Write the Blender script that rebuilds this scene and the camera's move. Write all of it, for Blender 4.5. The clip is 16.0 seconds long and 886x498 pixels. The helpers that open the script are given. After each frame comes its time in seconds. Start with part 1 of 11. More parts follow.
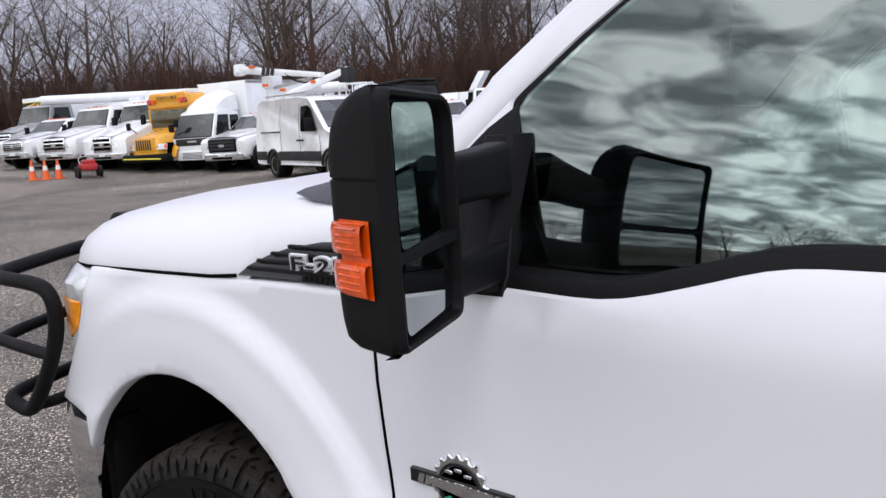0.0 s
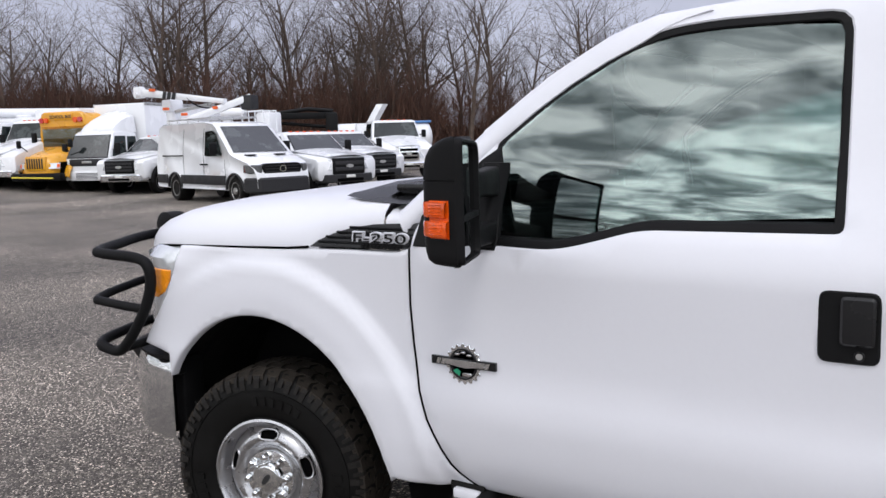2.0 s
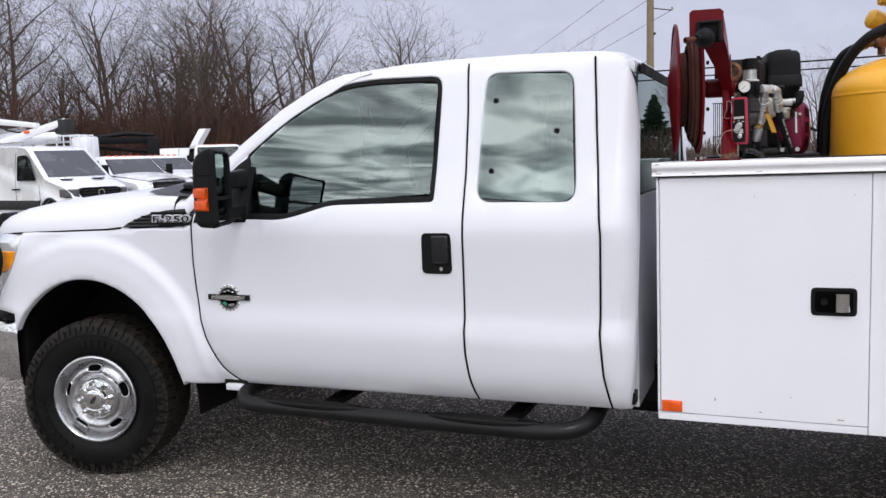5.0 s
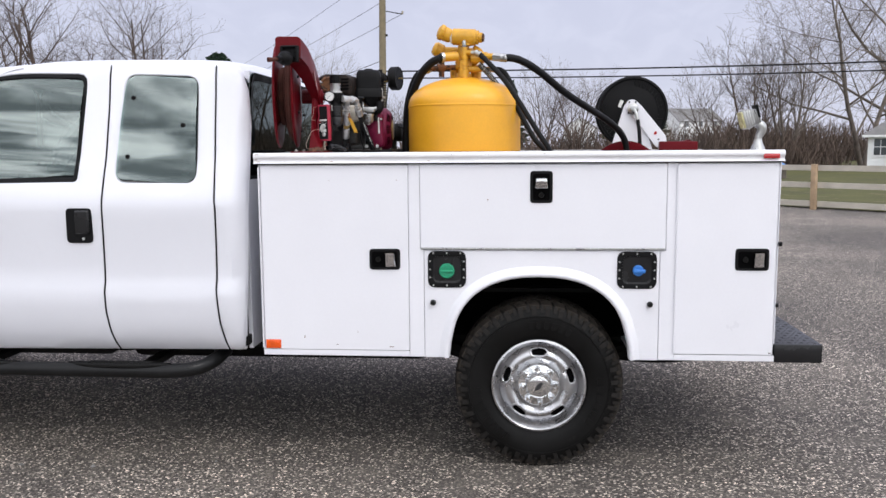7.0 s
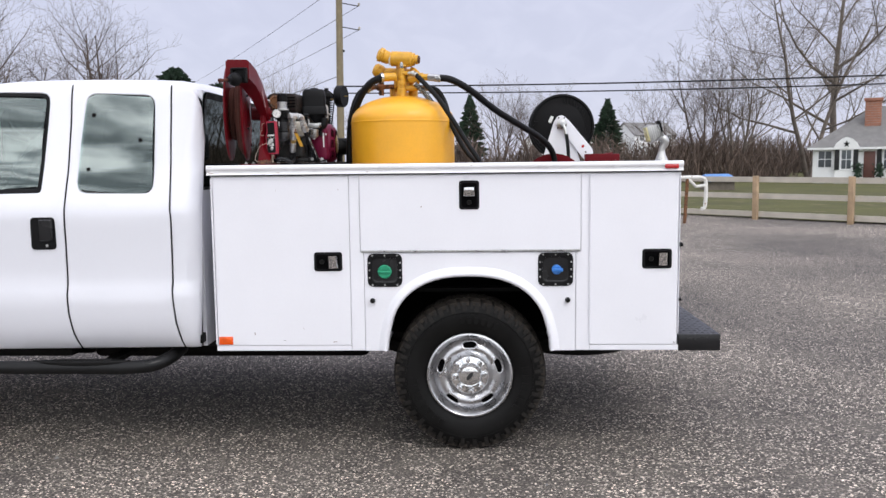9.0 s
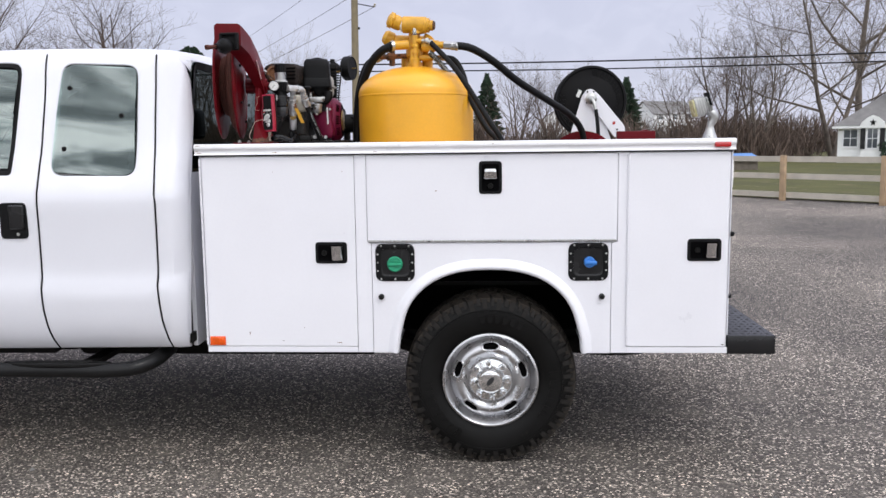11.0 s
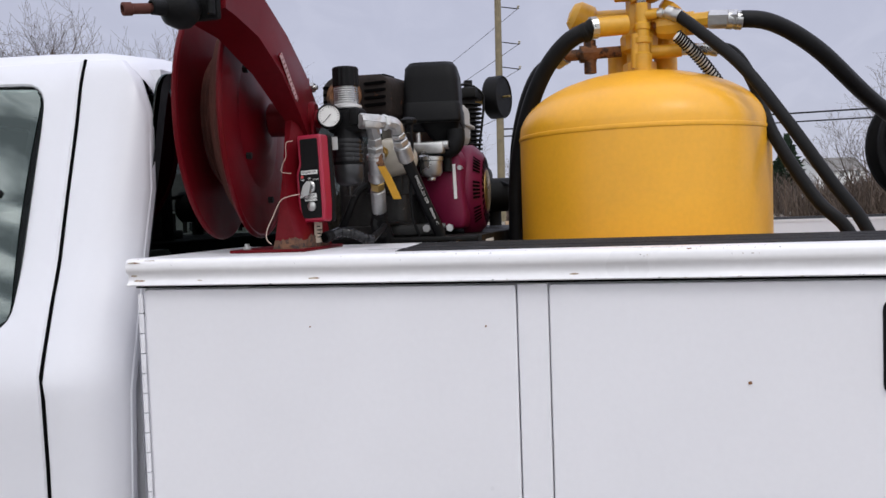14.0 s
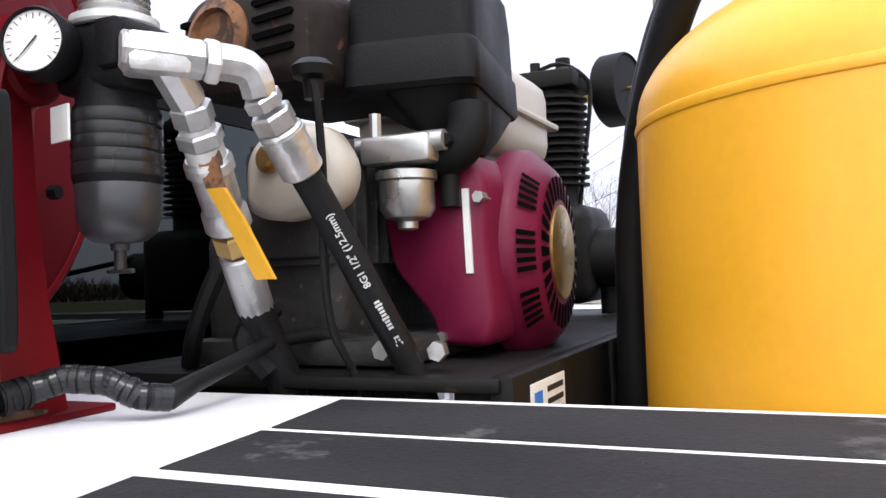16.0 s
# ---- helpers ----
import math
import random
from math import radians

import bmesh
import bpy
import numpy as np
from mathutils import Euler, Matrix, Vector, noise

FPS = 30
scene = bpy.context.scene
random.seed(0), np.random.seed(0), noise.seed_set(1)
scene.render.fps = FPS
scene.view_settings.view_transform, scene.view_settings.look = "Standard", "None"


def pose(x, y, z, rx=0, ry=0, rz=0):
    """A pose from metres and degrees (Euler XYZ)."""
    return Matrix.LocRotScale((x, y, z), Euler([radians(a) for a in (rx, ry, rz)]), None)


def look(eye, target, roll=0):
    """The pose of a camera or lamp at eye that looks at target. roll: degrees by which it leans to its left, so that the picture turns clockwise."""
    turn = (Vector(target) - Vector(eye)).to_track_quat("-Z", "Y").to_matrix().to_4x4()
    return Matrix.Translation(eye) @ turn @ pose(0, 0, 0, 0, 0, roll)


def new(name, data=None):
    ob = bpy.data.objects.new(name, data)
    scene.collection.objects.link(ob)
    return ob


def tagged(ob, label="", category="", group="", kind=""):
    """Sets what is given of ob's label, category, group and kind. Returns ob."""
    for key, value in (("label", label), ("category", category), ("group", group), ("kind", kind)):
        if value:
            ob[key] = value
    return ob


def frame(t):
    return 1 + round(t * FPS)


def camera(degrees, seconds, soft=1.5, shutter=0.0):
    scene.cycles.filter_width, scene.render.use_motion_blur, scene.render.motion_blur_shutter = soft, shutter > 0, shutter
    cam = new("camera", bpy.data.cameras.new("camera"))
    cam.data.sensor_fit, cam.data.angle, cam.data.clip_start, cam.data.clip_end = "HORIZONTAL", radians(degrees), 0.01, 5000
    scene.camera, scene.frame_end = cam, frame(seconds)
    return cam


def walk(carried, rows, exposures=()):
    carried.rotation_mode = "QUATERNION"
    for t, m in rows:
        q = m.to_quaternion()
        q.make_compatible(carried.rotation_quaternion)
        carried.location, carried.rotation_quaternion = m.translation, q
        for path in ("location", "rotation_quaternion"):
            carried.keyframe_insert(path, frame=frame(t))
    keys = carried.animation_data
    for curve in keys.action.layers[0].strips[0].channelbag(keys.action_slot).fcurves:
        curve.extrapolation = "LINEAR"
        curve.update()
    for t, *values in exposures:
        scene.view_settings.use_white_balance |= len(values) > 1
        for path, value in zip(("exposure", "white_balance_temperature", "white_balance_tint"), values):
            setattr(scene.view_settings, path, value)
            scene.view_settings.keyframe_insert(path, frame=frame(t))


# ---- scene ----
cam = camera(56.0, 16.0)
PATH = [
    (0, (-1.0, -0.997, 1.564), (-2.305, 0.485, 1.244), -4.0),
    (0.5, (-0.932, -1.244, 1.557), (-2.133, 0.33, 1.272), -2.6),
    (1, (-0.811, -1.534, 1.578), (-1.959, 0.081, 1.304), -2.1),
    (1.5, (-0.742, -1.811, 1.589), (-1.858, -0.173, 1.322), -1.9),
    (2, (-0.602, -2.009, 1.593), (-1.697, -0.355, 1.334), -1.7),
    (2.5, (-0.407, -2.15, 1.603), (-1.48, -0.482, 1.345), -1.6),
    (3, (-0.288, -2.346, 1.612), (-1.344, -0.668, 1.35), -1.6),
    (3.2, (-0.247, -2.438, 1.612), (-1.291, -0.753, 1.349), -1.6),
    (5.3, (0.561, -3.148, 1.523), (-0.083, -1.268, 1.298), -1.9),
    (5.5, (0.663, -3.212, 1.539), (0.098, -1.308, 1.298), -1.7),
    (6, (0.847, -3.397, 1.538), (0.459, -1.451, 1.288), -1.2),
    (6.5, (0.991, -3.585, 1.509), (0.729, -1.617, 1.264), -0.7),
    (7, (1.169, -3.737, 1.505), (1.0, -1.759, 1.264), -0.4),
    (7.5, (1.302, -3.898, 1.506), (1.184, -1.915, 1.275), -0.3),
    (8, (1.31, -4.04, 1.503), (1.222, -2.053, 1.29), -0.4),
    (8.2, (1.282, -4.123, 1.479), (1.213, -2.133, 1.285), -0.3),
    (10.3, (1.384, -4.05, 1.524), (1.291, -2.066, 1.284), -1.2),
    (10.5, (1.363, -3.953, 1.506), (1.276, -1.97, 1.265), -0.9),
    (11, (1.292, -3.64, 1.487), (1.177, -1.66, 1.231), -0.7),
    (11.5, (1.199, -3.258, 1.524), (1.04, -1.281, 1.266), -0.6),
    (12, (1.185, -2.823, 1.528), (0.981, -0.848, 1.288), -0.7),
    (12.5, (1.104, -2.441, 1.527), (0.842, -0.47, 1.306), -0.9),
    (13, (1.051, -2.07, 1.533), (0.721, -0.106, 1.35), -1.3),
    (13.5, (1.015, -1.682, 1.56), (0.616, 0.272, 1.418), -1.8),
    (14, (0.889, -1.348, 1.555), (0.433, 0.597, 1.463), -2.0),
    (14.5, (0.816, -1.024, 1.549), (0.292, 0.906, 1.499), -2.2),
    (15, (0.826, -0.674, 1.571), (0.216, 1.23, 1.571), -2.7),
    (15.5, (0.77, -0.361, 1.573), (0.061, 1.509, 1.609), -2.7),
    (16, (0.775, -0.16, 1.583), (-0.038, 1.666, 1.641), -2.0),
]
walk(cam, [(t, look(eye, target, roll)) for t, eye, target, roll in PATH], [(0.0, -0.22), (3.0, -0.22), (6.0, -0.02), (8.0, 0.06), (11.0, 0.03), (13.0, -0.10), (14.0, -0.28), (14.5, -0.27), (15.0, -0.14), (15.5, 0.06), (16.0, 0.74)])

# ---- light and sky ----
SUN_DIR = Vector((0.50, -0.66, 1.05)).normalized()
world = bpy.data.worlds.new("overcast_sky")
scene.world = world
world.use_nodes = True
wn, wl = world.node_tree.nodes, world.node_tree.links
wn.clear()
w_out = wn.new("ShaderNodeOutputWorld")
w_sky = wn.new("ShaderNodeTexSky")
w_sky.sky_type, w_sky.sun_disc = "NISHITA", False
w_sky.sun_elevation = math.asin(SUN_DIR.z)
w_sky.sun_rotation = math.atan2(SUN_DIR.x, SUN_DIR.y)
w_bg = wn.new("ShaderNodeBackground")
w_bg.inputs[1].default_value = 0.11
wl.new(w_sky.outputs[0], w_bg.inputs[0])
w_tc = wn.new("ShaderNodeTexCoord")
w_sep = wn.new("ShaderNodeSeparateXYZ")
wl.new(w_tc.outputs["Generated"], w_sep.inputs[0])
w_max = wn.new("ShaderNodeMath"); w_max.operation = "MAXIMUM"; w_max.inputs[1].default_value = 0.0
wl.new(w_sep.outputs[2], w_max.inputs[0])
w_add = wn.new("ShaderNodeMath"); w_add.operation = "ADD"; w_add.inputs[1].default_value = 0.30
wl.new(w_max.outputs[0], w_add.inputs[0])
w_div = []
for k in (0, 1):
    d = wn.new("ShaderNodeMath"); d.operation = "DIVIDE"
    wl.new(w_sep.outputs[k], d.inputs[0]); wl.new(w_add.outputs[0], d.inputs[1])
    w_div.append(d)
w_com = wn.new("ShaderNodeCombineXYZ")
wl.new(w_div[0].outputs[0], w_com.inputs[0]); wl.new(w_div[1].outputs[0], w_com.inputs[1])
w_map = wn.new("ShaderNodeMapping")
w_map.inputs["Scale"].default_value = (2.3, 1.25, 1.0)
w_map.inputs["Location"].default_value = (3.1, 1.7, 0.0)
wl.new(w_com.outputs[0], w_map.inputs[0])
w_noise = wn.new("ShaderNodeTexNoise")
w_noise.inputs["Scale"].default_value, w_noise.inputs["Detail"].default_value = 3.6, 7.0
w_noise.inputs["Roughness"].default_value, w_noise.inputs["Distortion"].default_value = 0.54, 0.6
wl.new(w_map.outputs[0], w_noise.inputs["Vector"])
w_ramp = wn.new("ShaderNodeValToRGB")
w_ramp.color_ramp.elements[0].position, w_ramp.color_ramp.elements[0].color = 0.39, (0.20, 0.215, 0.23, 1)
w_ramp.color_ramp.elements[1].position, w_ramp.color_ramp.elements[1].color = 0.63, (1.12, 1.11, 1.15, 1)
mid = w_ramp.color_ramp.elements.new(0.5); mid.color = (0.50, 0.515, 0.55, 1)
wl.new(w_noise.outputs[0], w_ramp.inputs[0])
# the cloud deck is brighter round the hidden sun
w_dot = wn.new("ShaderNodeVectorMath"); w_dot.operation = "DOT_PRODUCT"; w_dot.inputs[1].default_value = Vector((0.25, -0.70, 0.66)).normalized()
wl.new(w_tc.outputs["Generated"], w_dot.inputs[0])
w_rng = wn.new("ShaderNodeMapRange")
w_rng.inputs["From Min"].default_value, w_rng.inputs["From Max"].default_value = -0.35, 1.0
w_rng.inputs["To Min"].default_value, w_rng.inputs["To Max"].default_value = 0.93, 3.5
wl.new(w_dot.outputs["Value"], w_rng.inputs[0])
# ahead the deck is an even pale veil, towards the hidden sun it breaks into streaks
w_side = wn.new("ShaderNodeMapRange")
w_side.inputs["From Min"].default_value, w_side.inputs["From Max"].default_value = 0.35, -0.25
w_side.inputs["To Min"].default_value, w_side.inputs["To Max"].default_value = 0.05, 1.0
wl.new(w_sep.outputs[1], w_side.inputs[0])
w_veil = wn.new("ShaderNodeMix"); w_veil.data_type = "RGBA"; w_veil.inputs["A"].default_value = (0.73, 0.745, 0.925, 1)
wl.new(w_side.outputs[0], w_veil.inputs["Factor"]); wl.new(w_ramp.outputs[0], w_veil.inputs["B"])
w_cloud = wn.new("ShaderNodeBackground")
wl.new(w_veil.outputs["Result"], w_cloud.inputs[0]); wl.new(w_rng.outputs[0], w_cloud.inputs[1])
w_mix = wn.new("ShaderNodeMixShader"); w_mix.inputs[0].default_value = 0.88
wl.new(w_bg.outputs[0], w_mix.inputs[1]); wl.new(w_cloud.outputs[0], w_mix.inputs[2])
wl.new(w_mix.outputs[0], w_out.inputs[0])

sun_data = bpy.data.lights.new("sun", "SUN")
sun_data.energy, sun_data.angle, sun_data.color = 0.8, radians(18), (1.0, 0.97, 0.95)
sun = new("sun", sun_data)
sun.matrix_world = look(tuple(SUN_DIR * 40), (0, 0, 0))

# ---- materials ----
def mat(name, col, rough=0.5, metal=0.0, var=0.08, scale=6.0, fine=90.0, bump=0.0, coat=0.0, col2=None, thresh=0.62, rvar=0.12, spec=0.5, island=0.0):
    """A surface with colour variation at two scales, an optional second colour in patches, and fine relief."""
    m = bpy.data.materials.new(name)
    m.use_nodes = True
    n, l = m.node_tree.nodes, m.node_tree.links
    b = n["Principled BSDF"]
    b.inputs["Metallic"].default_value = metal
    b.inputs["Coat Weight"].default_value = coat
    b.inputs["Coat Roughness"].default_value = 0.04
    b.inputs["Specular IOR Level"].default_value = spec
    tc = n.new("ShaderNodeTexCoord")
    n1 = n.new("ShaderNodeTexNoise"); n1.inputs["Scale"].default_value = scale; n1.inputs["Detail"].default_value = 5
    n2 = n.new("ShaderNodeTexNoise"); n2.inputs["Scale"].default_value = fine; n2.inputs["Detail"].default_value = 3
    l.new(tc.outputs["Object"], n1.inputs["Vector"]); l.new(tc.outputs["Object"], n2.inputs["Vector"])
    ad = n.new("ShaderNodeMath"); ad.operation = "MULTIPLY_ADD"; ad.inputs[1].default_value = 0.45
    l.new(n2.outputs[0], ad.inputs[0]); l.new(n1.outputs[0], ad.inputs[2])
    r = n.new("ShaderNodeValToRGB")
    lo, hi = [min(1, c * (1 - var)) for c in col], [min(1, c * (1 + var)) for c in col]
    r.color_ramp.elements[0].position, r.color_ramp.elements[0].color = 0.5, (*lo, 1)
    r.color_ramp.elements[1].position, r.color_ramp.elements[1].color = 0.95, (*hi, 1)
    l.new(ad.outputs[0], r.inputs[0])
    out = r.outputs[0]
    if col2:
        n3 = n.new("ShaderNodeTexNoise"); n3.inputs["Scale"].default_value = scale * 2.3; n3.inputs["Detail"].default_value = 8
        n3.inputs["Roughness"].default_value = 0.65
        l.new(tc.outputs["Object"], n3.inputs["Vector"])
        s = n.new("ShaderNodeMapRange"); s.inputs["From Min"].default_value, s.inputs["From Max"].default_value = thresh, thresh + 0.06
        l.new(n3.outputs[0], s.inputs[0])
        mx = n.new("ShaderNodeMix"); mx.data_type = "RGBA"; mx.inputs["B"].default_value = (*col2, 1)
        l.new(s.outputs[0], mx.inputs["Factor"]); l.new(out, mx.inputs["A"])
        out = mx.outputs["Result"]
    if island:
        g = n.new("ShaderNodeNewGeometry")
        hs = n.new("ShaderNodeHueSaturation")
        mr = n.new("ShaderNodeMapRange"); mr.inputs["To Min"].default_value, mr.inputs["To Max"].default_value = 1 - island, 1 + island
        l.new(g.outputs["Random Per Island"], mr.inputs[0]); l.new(mr.outputs[0], hs.inputs["Value"]); l.new(out, hs.inputs["Color"])
        out = hs.outputs[0]
    l.new(out, b.inputs["Base Color"])
    rr = n.new("ShaderNodeMapRange")
    rr.inputs["To Min"].default_value, rr.inputs["To Max"].default_value = max(0.02, rough - rvar), min(1, rough + rvar)
    rr.inputs["From Min"].default_value, rr.inputs["From Max"].default_value = 0.3, 0.7
    l.new(n1.outputs[0], rr.inputs[0]); l.new(rr.outputs[0], b.inputs["Roughness"])
    if bump:
        bp = n.new("ShaderNodeBump"); bp.inputs["Strength"].default_value = bump; bp.inputs["Distance"].default_value = 0.004
        l.new(n2.outputs[0], bp.inputs["Height"]); l.new(bp.outputs[0], b.inputs["Normal"])
    return m


def pane_mat(name, tint, ior=1.9, rough=0.01, wave=0.0):
    """Window glass: clear through, glossy by its angle."""
    m = bpy.data.materials.new(name)
    m.use_nodes = True
    n, l = m.node_tree.nodes, m.node_tree.links
    n.remove(n["Principled BSDF"])
    t = n.new("ShaderNodeBsdfTransparent"); t.inputs[0].default_value = (*tint, 1)
    g = n.new("ShaderNodeBsdfGlossy"); g.inputs["Roughness"].default_value = rough
    g.inputs["Color"].default_value = (0.88, 1.0, 0.96, 1)
    f = n.new("ShaderNodeFresnel"); f.inputs[0].default_value = ior
    if wave:
        # tempered glass is never quite flat
        tc = n.new("ShaderNodeTexCoord"); mp = n.new("ShaderNodeMapping"); mp.inputs["Scale"].default_value = (1.3, 1.0, 2.2)
        ns = n.new("ShaderNodeTexNoise"); ns.inputs["Scale"].default_value = 1.4; ns.inputs["Detail"].default_value = 3
        bp = n.new("ShaderNodeBump"); bp.inputs["Strength"].default_value = wave; bp.inputs["Distance"].default_value = 0.01
        l.new(tc.outputs["Object"], mp.inputs[0]); l.new(mp.outputs[0], ns.inputs["Vector"]); l.new(ns.outputs[0], bp.inputs["Height"])
        l.new(bp.outputs[0], g.inputs["Normal"])
    mx = n.new("ShaderNodeMixShader")
    l.new(f.outputs[0], mx.inputs[0]); l.new(t.outputs[0], mx.inputs[1]); l.new(g.outputs[0], mx.inputs[2])
    l.new(mx.outputs[0], n["Material Output"].inputs[0])
    return m


PAINT = mat("white_car_paint", (0.695, 0.698, 0.745), 0.33, var=0.012, scale=2.0, coat=0.06, rvar=0.02)
PAINT2 = mat("white_body_paint", (0.770, 0.768, 0.812), 0.34, var=0.02, scale=3.0, coat=0.2, rvar=0.08, bump=0.03)
RAIL_PAINT = mat("chipped_white_paint", (0.775, 0.77, 0.79), 0.36, var=0.04, scale=4.0, col2=(0.30, 0.27, 0.22), thresh=0.735)
# near black for seams, and for the shade inside holes, slots and wheel wells
GAP = mat("seam_and_shade_black", (0.0022, 0.0022, 0.0024), 0.95, spec=0.03)
BLACK = mat("black_plastic", (0.006, 0.006, 0.0065), 0.55, var=0.15, scale=9, fine=400, bump=0.15, spec=0.13)
GLOSSBLACK = mat("gloss_black_plastic", (0.012, 0.012, 0.013), 0.22, var=0.1, spec=0.35)
RUBBER = mat("rubber", (0.0055, 0.0053, 0.0052), 0.46, var=0.25, scale=7, bump=0.15, col2=(0.013, 0.012, 0.011), thresh=0.66, spec=0.15)
RIB = mat("dusty_shoulder_rubber", (0.014, 0.0125, 0.0115), 0.7, var=0.3, scale=12, bump=0.2, spec=0.2)
TREAD = mat("tyre_tread", (0.033, 0.028, 0.0235), 0.85, var=0.3, scale=9, bump=0.4, col2=(0.060, 0.050, 0.042), thresh=0.62, spec=0.15)
CHROME = mat("chrome", (0.78, 0.79, 0.80), 0.08, 1.0, var=0.03, rvar=0.03)
FITSTEEL = mat("galvanised_fittings", (0.50, 0.50, 0.49), 0.40, 0.75, var=0.22, scale=28, bump=0.35, col2=(0.16, 0.12, 0.09), thresh=0.66)
STEEL = mat("galvanised_steel", (0.46, 0.46, 0.45), 0.35, 0.9, var=0.12, scale=14, bump=0.1)
WHEELM = mat("painted_steel_wheel", (0.50, 0.50, 0.515), 0.29, 0.95, var=0.10, scale=9, bump=0.08)
STEPBLACK = mat("satin_black_tube", (0.009, 0.009, 0.0095), 0.38, var=0.2, scale=10, spec=0.22)
# very dark, for the masses that keep light out from under the truck
UNDERSIDE = mat("light_blocker_black", (0.008, 0.0075, 0.007), 0.9, var=0.3, scale=9, spec=0.08)
DARKMETAL = mat("dark_metal", (0.010, 0.0098, 0.0095), 0.5, 0.2, var=0.3, scale=10, col2=(0.05, 0.032, 0.022), thresh=0.68, spec=0.13)
AMBER = mat("amber_lens", (0.70, 0.085, 0.004), 0.2, var=0.2, scale=30, coat=0.25)
AMBER2 = mat("orange_lens", (0.90, 0.30, 0.015), 0.18, var=0.15, scale=40, coat=0.4)
REDLENS = mat("red_lens", (0.42, 0.012, 0.014), 0.15, coat=0.7)
DARKLENS = mat("smoked_headlamp", (0.10, 0.105, 0.11), 0.12, 0.2, var=0.4, scale=6, coat=0.8)
LENS = mat("headlamp_lens", (0.62, 0.64, 0.66), 0.12, 0.4, coat=1.0)
GLASS = pane_mat("side_glass", (0.62, 0.74, 0.71), 2.5, wave=0.03)
REARGLASS = pane_mat("rear_cab_glass", (0.05, 0.08, 0.078), 1.5)
DARKGLASS = pane_mat("privacy_glass", (0.45, 0.54, 0.53), 2.5, wave=0.03)
FRIT = mat("black_window_frit", (0.018, 0.020, 0.021), 0.10, var=0.1, scale=8, rvar=0.03, spec=0.9)
MIRROR = mat("mirror_glass", (0.38, 0.41, 0.42), 0.015, 1.0, var=0.0, rvar=0.0)
SOOT = mat("sooty_rusty_steel", (0.022, 0.017, 0.015), 0.7, 0.2, var=0.4, scale=14, fine=70, bump=0.3, col2=(0.12, 0.05, 0.028), thresh=0.60, spec=0.16)
CAST = mat("cast_engine_metal", (0.026, 0.025, 0.024), 0.6, 0.3, var=0.35, scale=20, bump=0.3, col2=(0.10, 0.094, 0.085), thresh=0.62)
YELLOW = mat("yellow_tank_paint", (0.80, 0.385, 0.020), 0.42, var=0.07, scale=5, coat=0.12, bump=0.03)
YELLOW2 = mat("worn_yellow_paint", (0.60, 0.31, 0.02), 0.42, var=0.12, scale=20, col2=(0.26, 0.15, 0.04), thresh=0.7)
REDP = mat("red_reel_paint", (0.105, 0.003, 0.0065), 0.40, var=0.16, scale=6, coat=0.02, spec=0.10, col2=(0.10, 0.012, 0.012), thresh=0.7)
REDENG = mat("maroon_engine_plastic", (0.120, 0.005, 0.028), 0.42, var=0.14, scale=9, coat=0.03, spec=0.22)
FADEDLABEL = mat("yellowed_label", (0.45, 0.38, 0.30), 0.6, var=0.2, scale=30, col2=(0.15, 0.10, 0.07), thresh=0.62)
TANWIRE = mat("tan_cord", (0.50, 0.38, 0.32), 0.7, var=0.1)
PLATEPALE = mat("worn_plate_relief", (0.50, 0.33, 0.33), 0.6, var=0.2, scale=40)
COLLAR = mat("zinc_collar", (0.56, 0.56, 0.55), 0.5, 0.3, var=0.12, scale=20)
BOWLGREY = mat("dull_grey_bowl", (0.045, 0.045, 0.047), 0.42, 0.5, var=0.25, scale=18)
DARKRUST = mat("dark_flaking_rust", (0.11, 0.052, 0.030), 0.85, 0.1, var=0.4, scale=40, col2=(0.035, 0.022, 0.018), thresh=0.5, bump=0.5)
FLAKE = mat("flaked_primer", (0.42, 0.36, 0.28), 0.8, var=0.3, scale=60, col2=(0.22, 0.10, 0.05), thresh=0.52, bump=0.3)
REDBOX = mat("red_control_plastic", (0.30, 0.010, 0.034), 0.35, var=0.08)
HOSE = mat("black_hose", (0.009, 0.009, 0.0095), 0.5, var=0.2, scale=12, bump=0.15, spec=0.14)
REDHOSE = mat("red_brown_hose", (0.085, 0.034, 0.027), 0.8, var=0.25, scale=14, spec=0.12)
CREAM = mat("cream_tank_enamel", (0.40, 0.365, 0.30), 0.35, var=0.05)
RUST = mat("rusty_metal", (0.20, 0.09, 0.04), 0.75, 0.3, var=0.35, scale=14, col2=(0.06, 0.035, 0.025), thresh=0.5, bump=0.3)
CLOTH = mat("grey_seat_cloth", (0.10, 0.10, 0.105), 0.9, var=0.15, scale=12, fine=300, bump=0.3)
MATT = mat("grip_tape", (0.022, 0.022, 0.024), 0.95, spec=0.18, var=0.35, scale=5, fine=260, bump=0.6, col2=(0.07, 0.07, 0.072), thresh=0.6)
WORNCHROME = mat("worn_chrome", (0.66, 0.66, 0.67), 0.12, 1.0, var=0.1, scale=20)
GREENCAP = mat("green_cap", (0.015, 0.27, 0.14), 0.42, var=0.12, scale=20)
BLUECAP = mat("blue_cap", (0.03, 0.17, 0.52), 0.4, var=0.12, scale=20)
LAMPLENS = mat("pale_yellow_lens", (0.62, 0.58, 0.30), 0.25, var=0.1, scale=30, coat=0.3)
WHITEP = mat("white_label", (0.72, 0.72, 0.70), 0.6, var=0.08, scale=20)
INK = mat("black_print", (0.015, 0.015, 0.016), 0.6)
BRASS = mat("brass", (0.55, 0.38, 0.14), 0.35, 0.9, var=0.15, scale=30)
WOODPOST = mat("weathered_post", (0.38, 0.27, 0.17), 0.85, var=0.2, scale=7, bump=0.4)
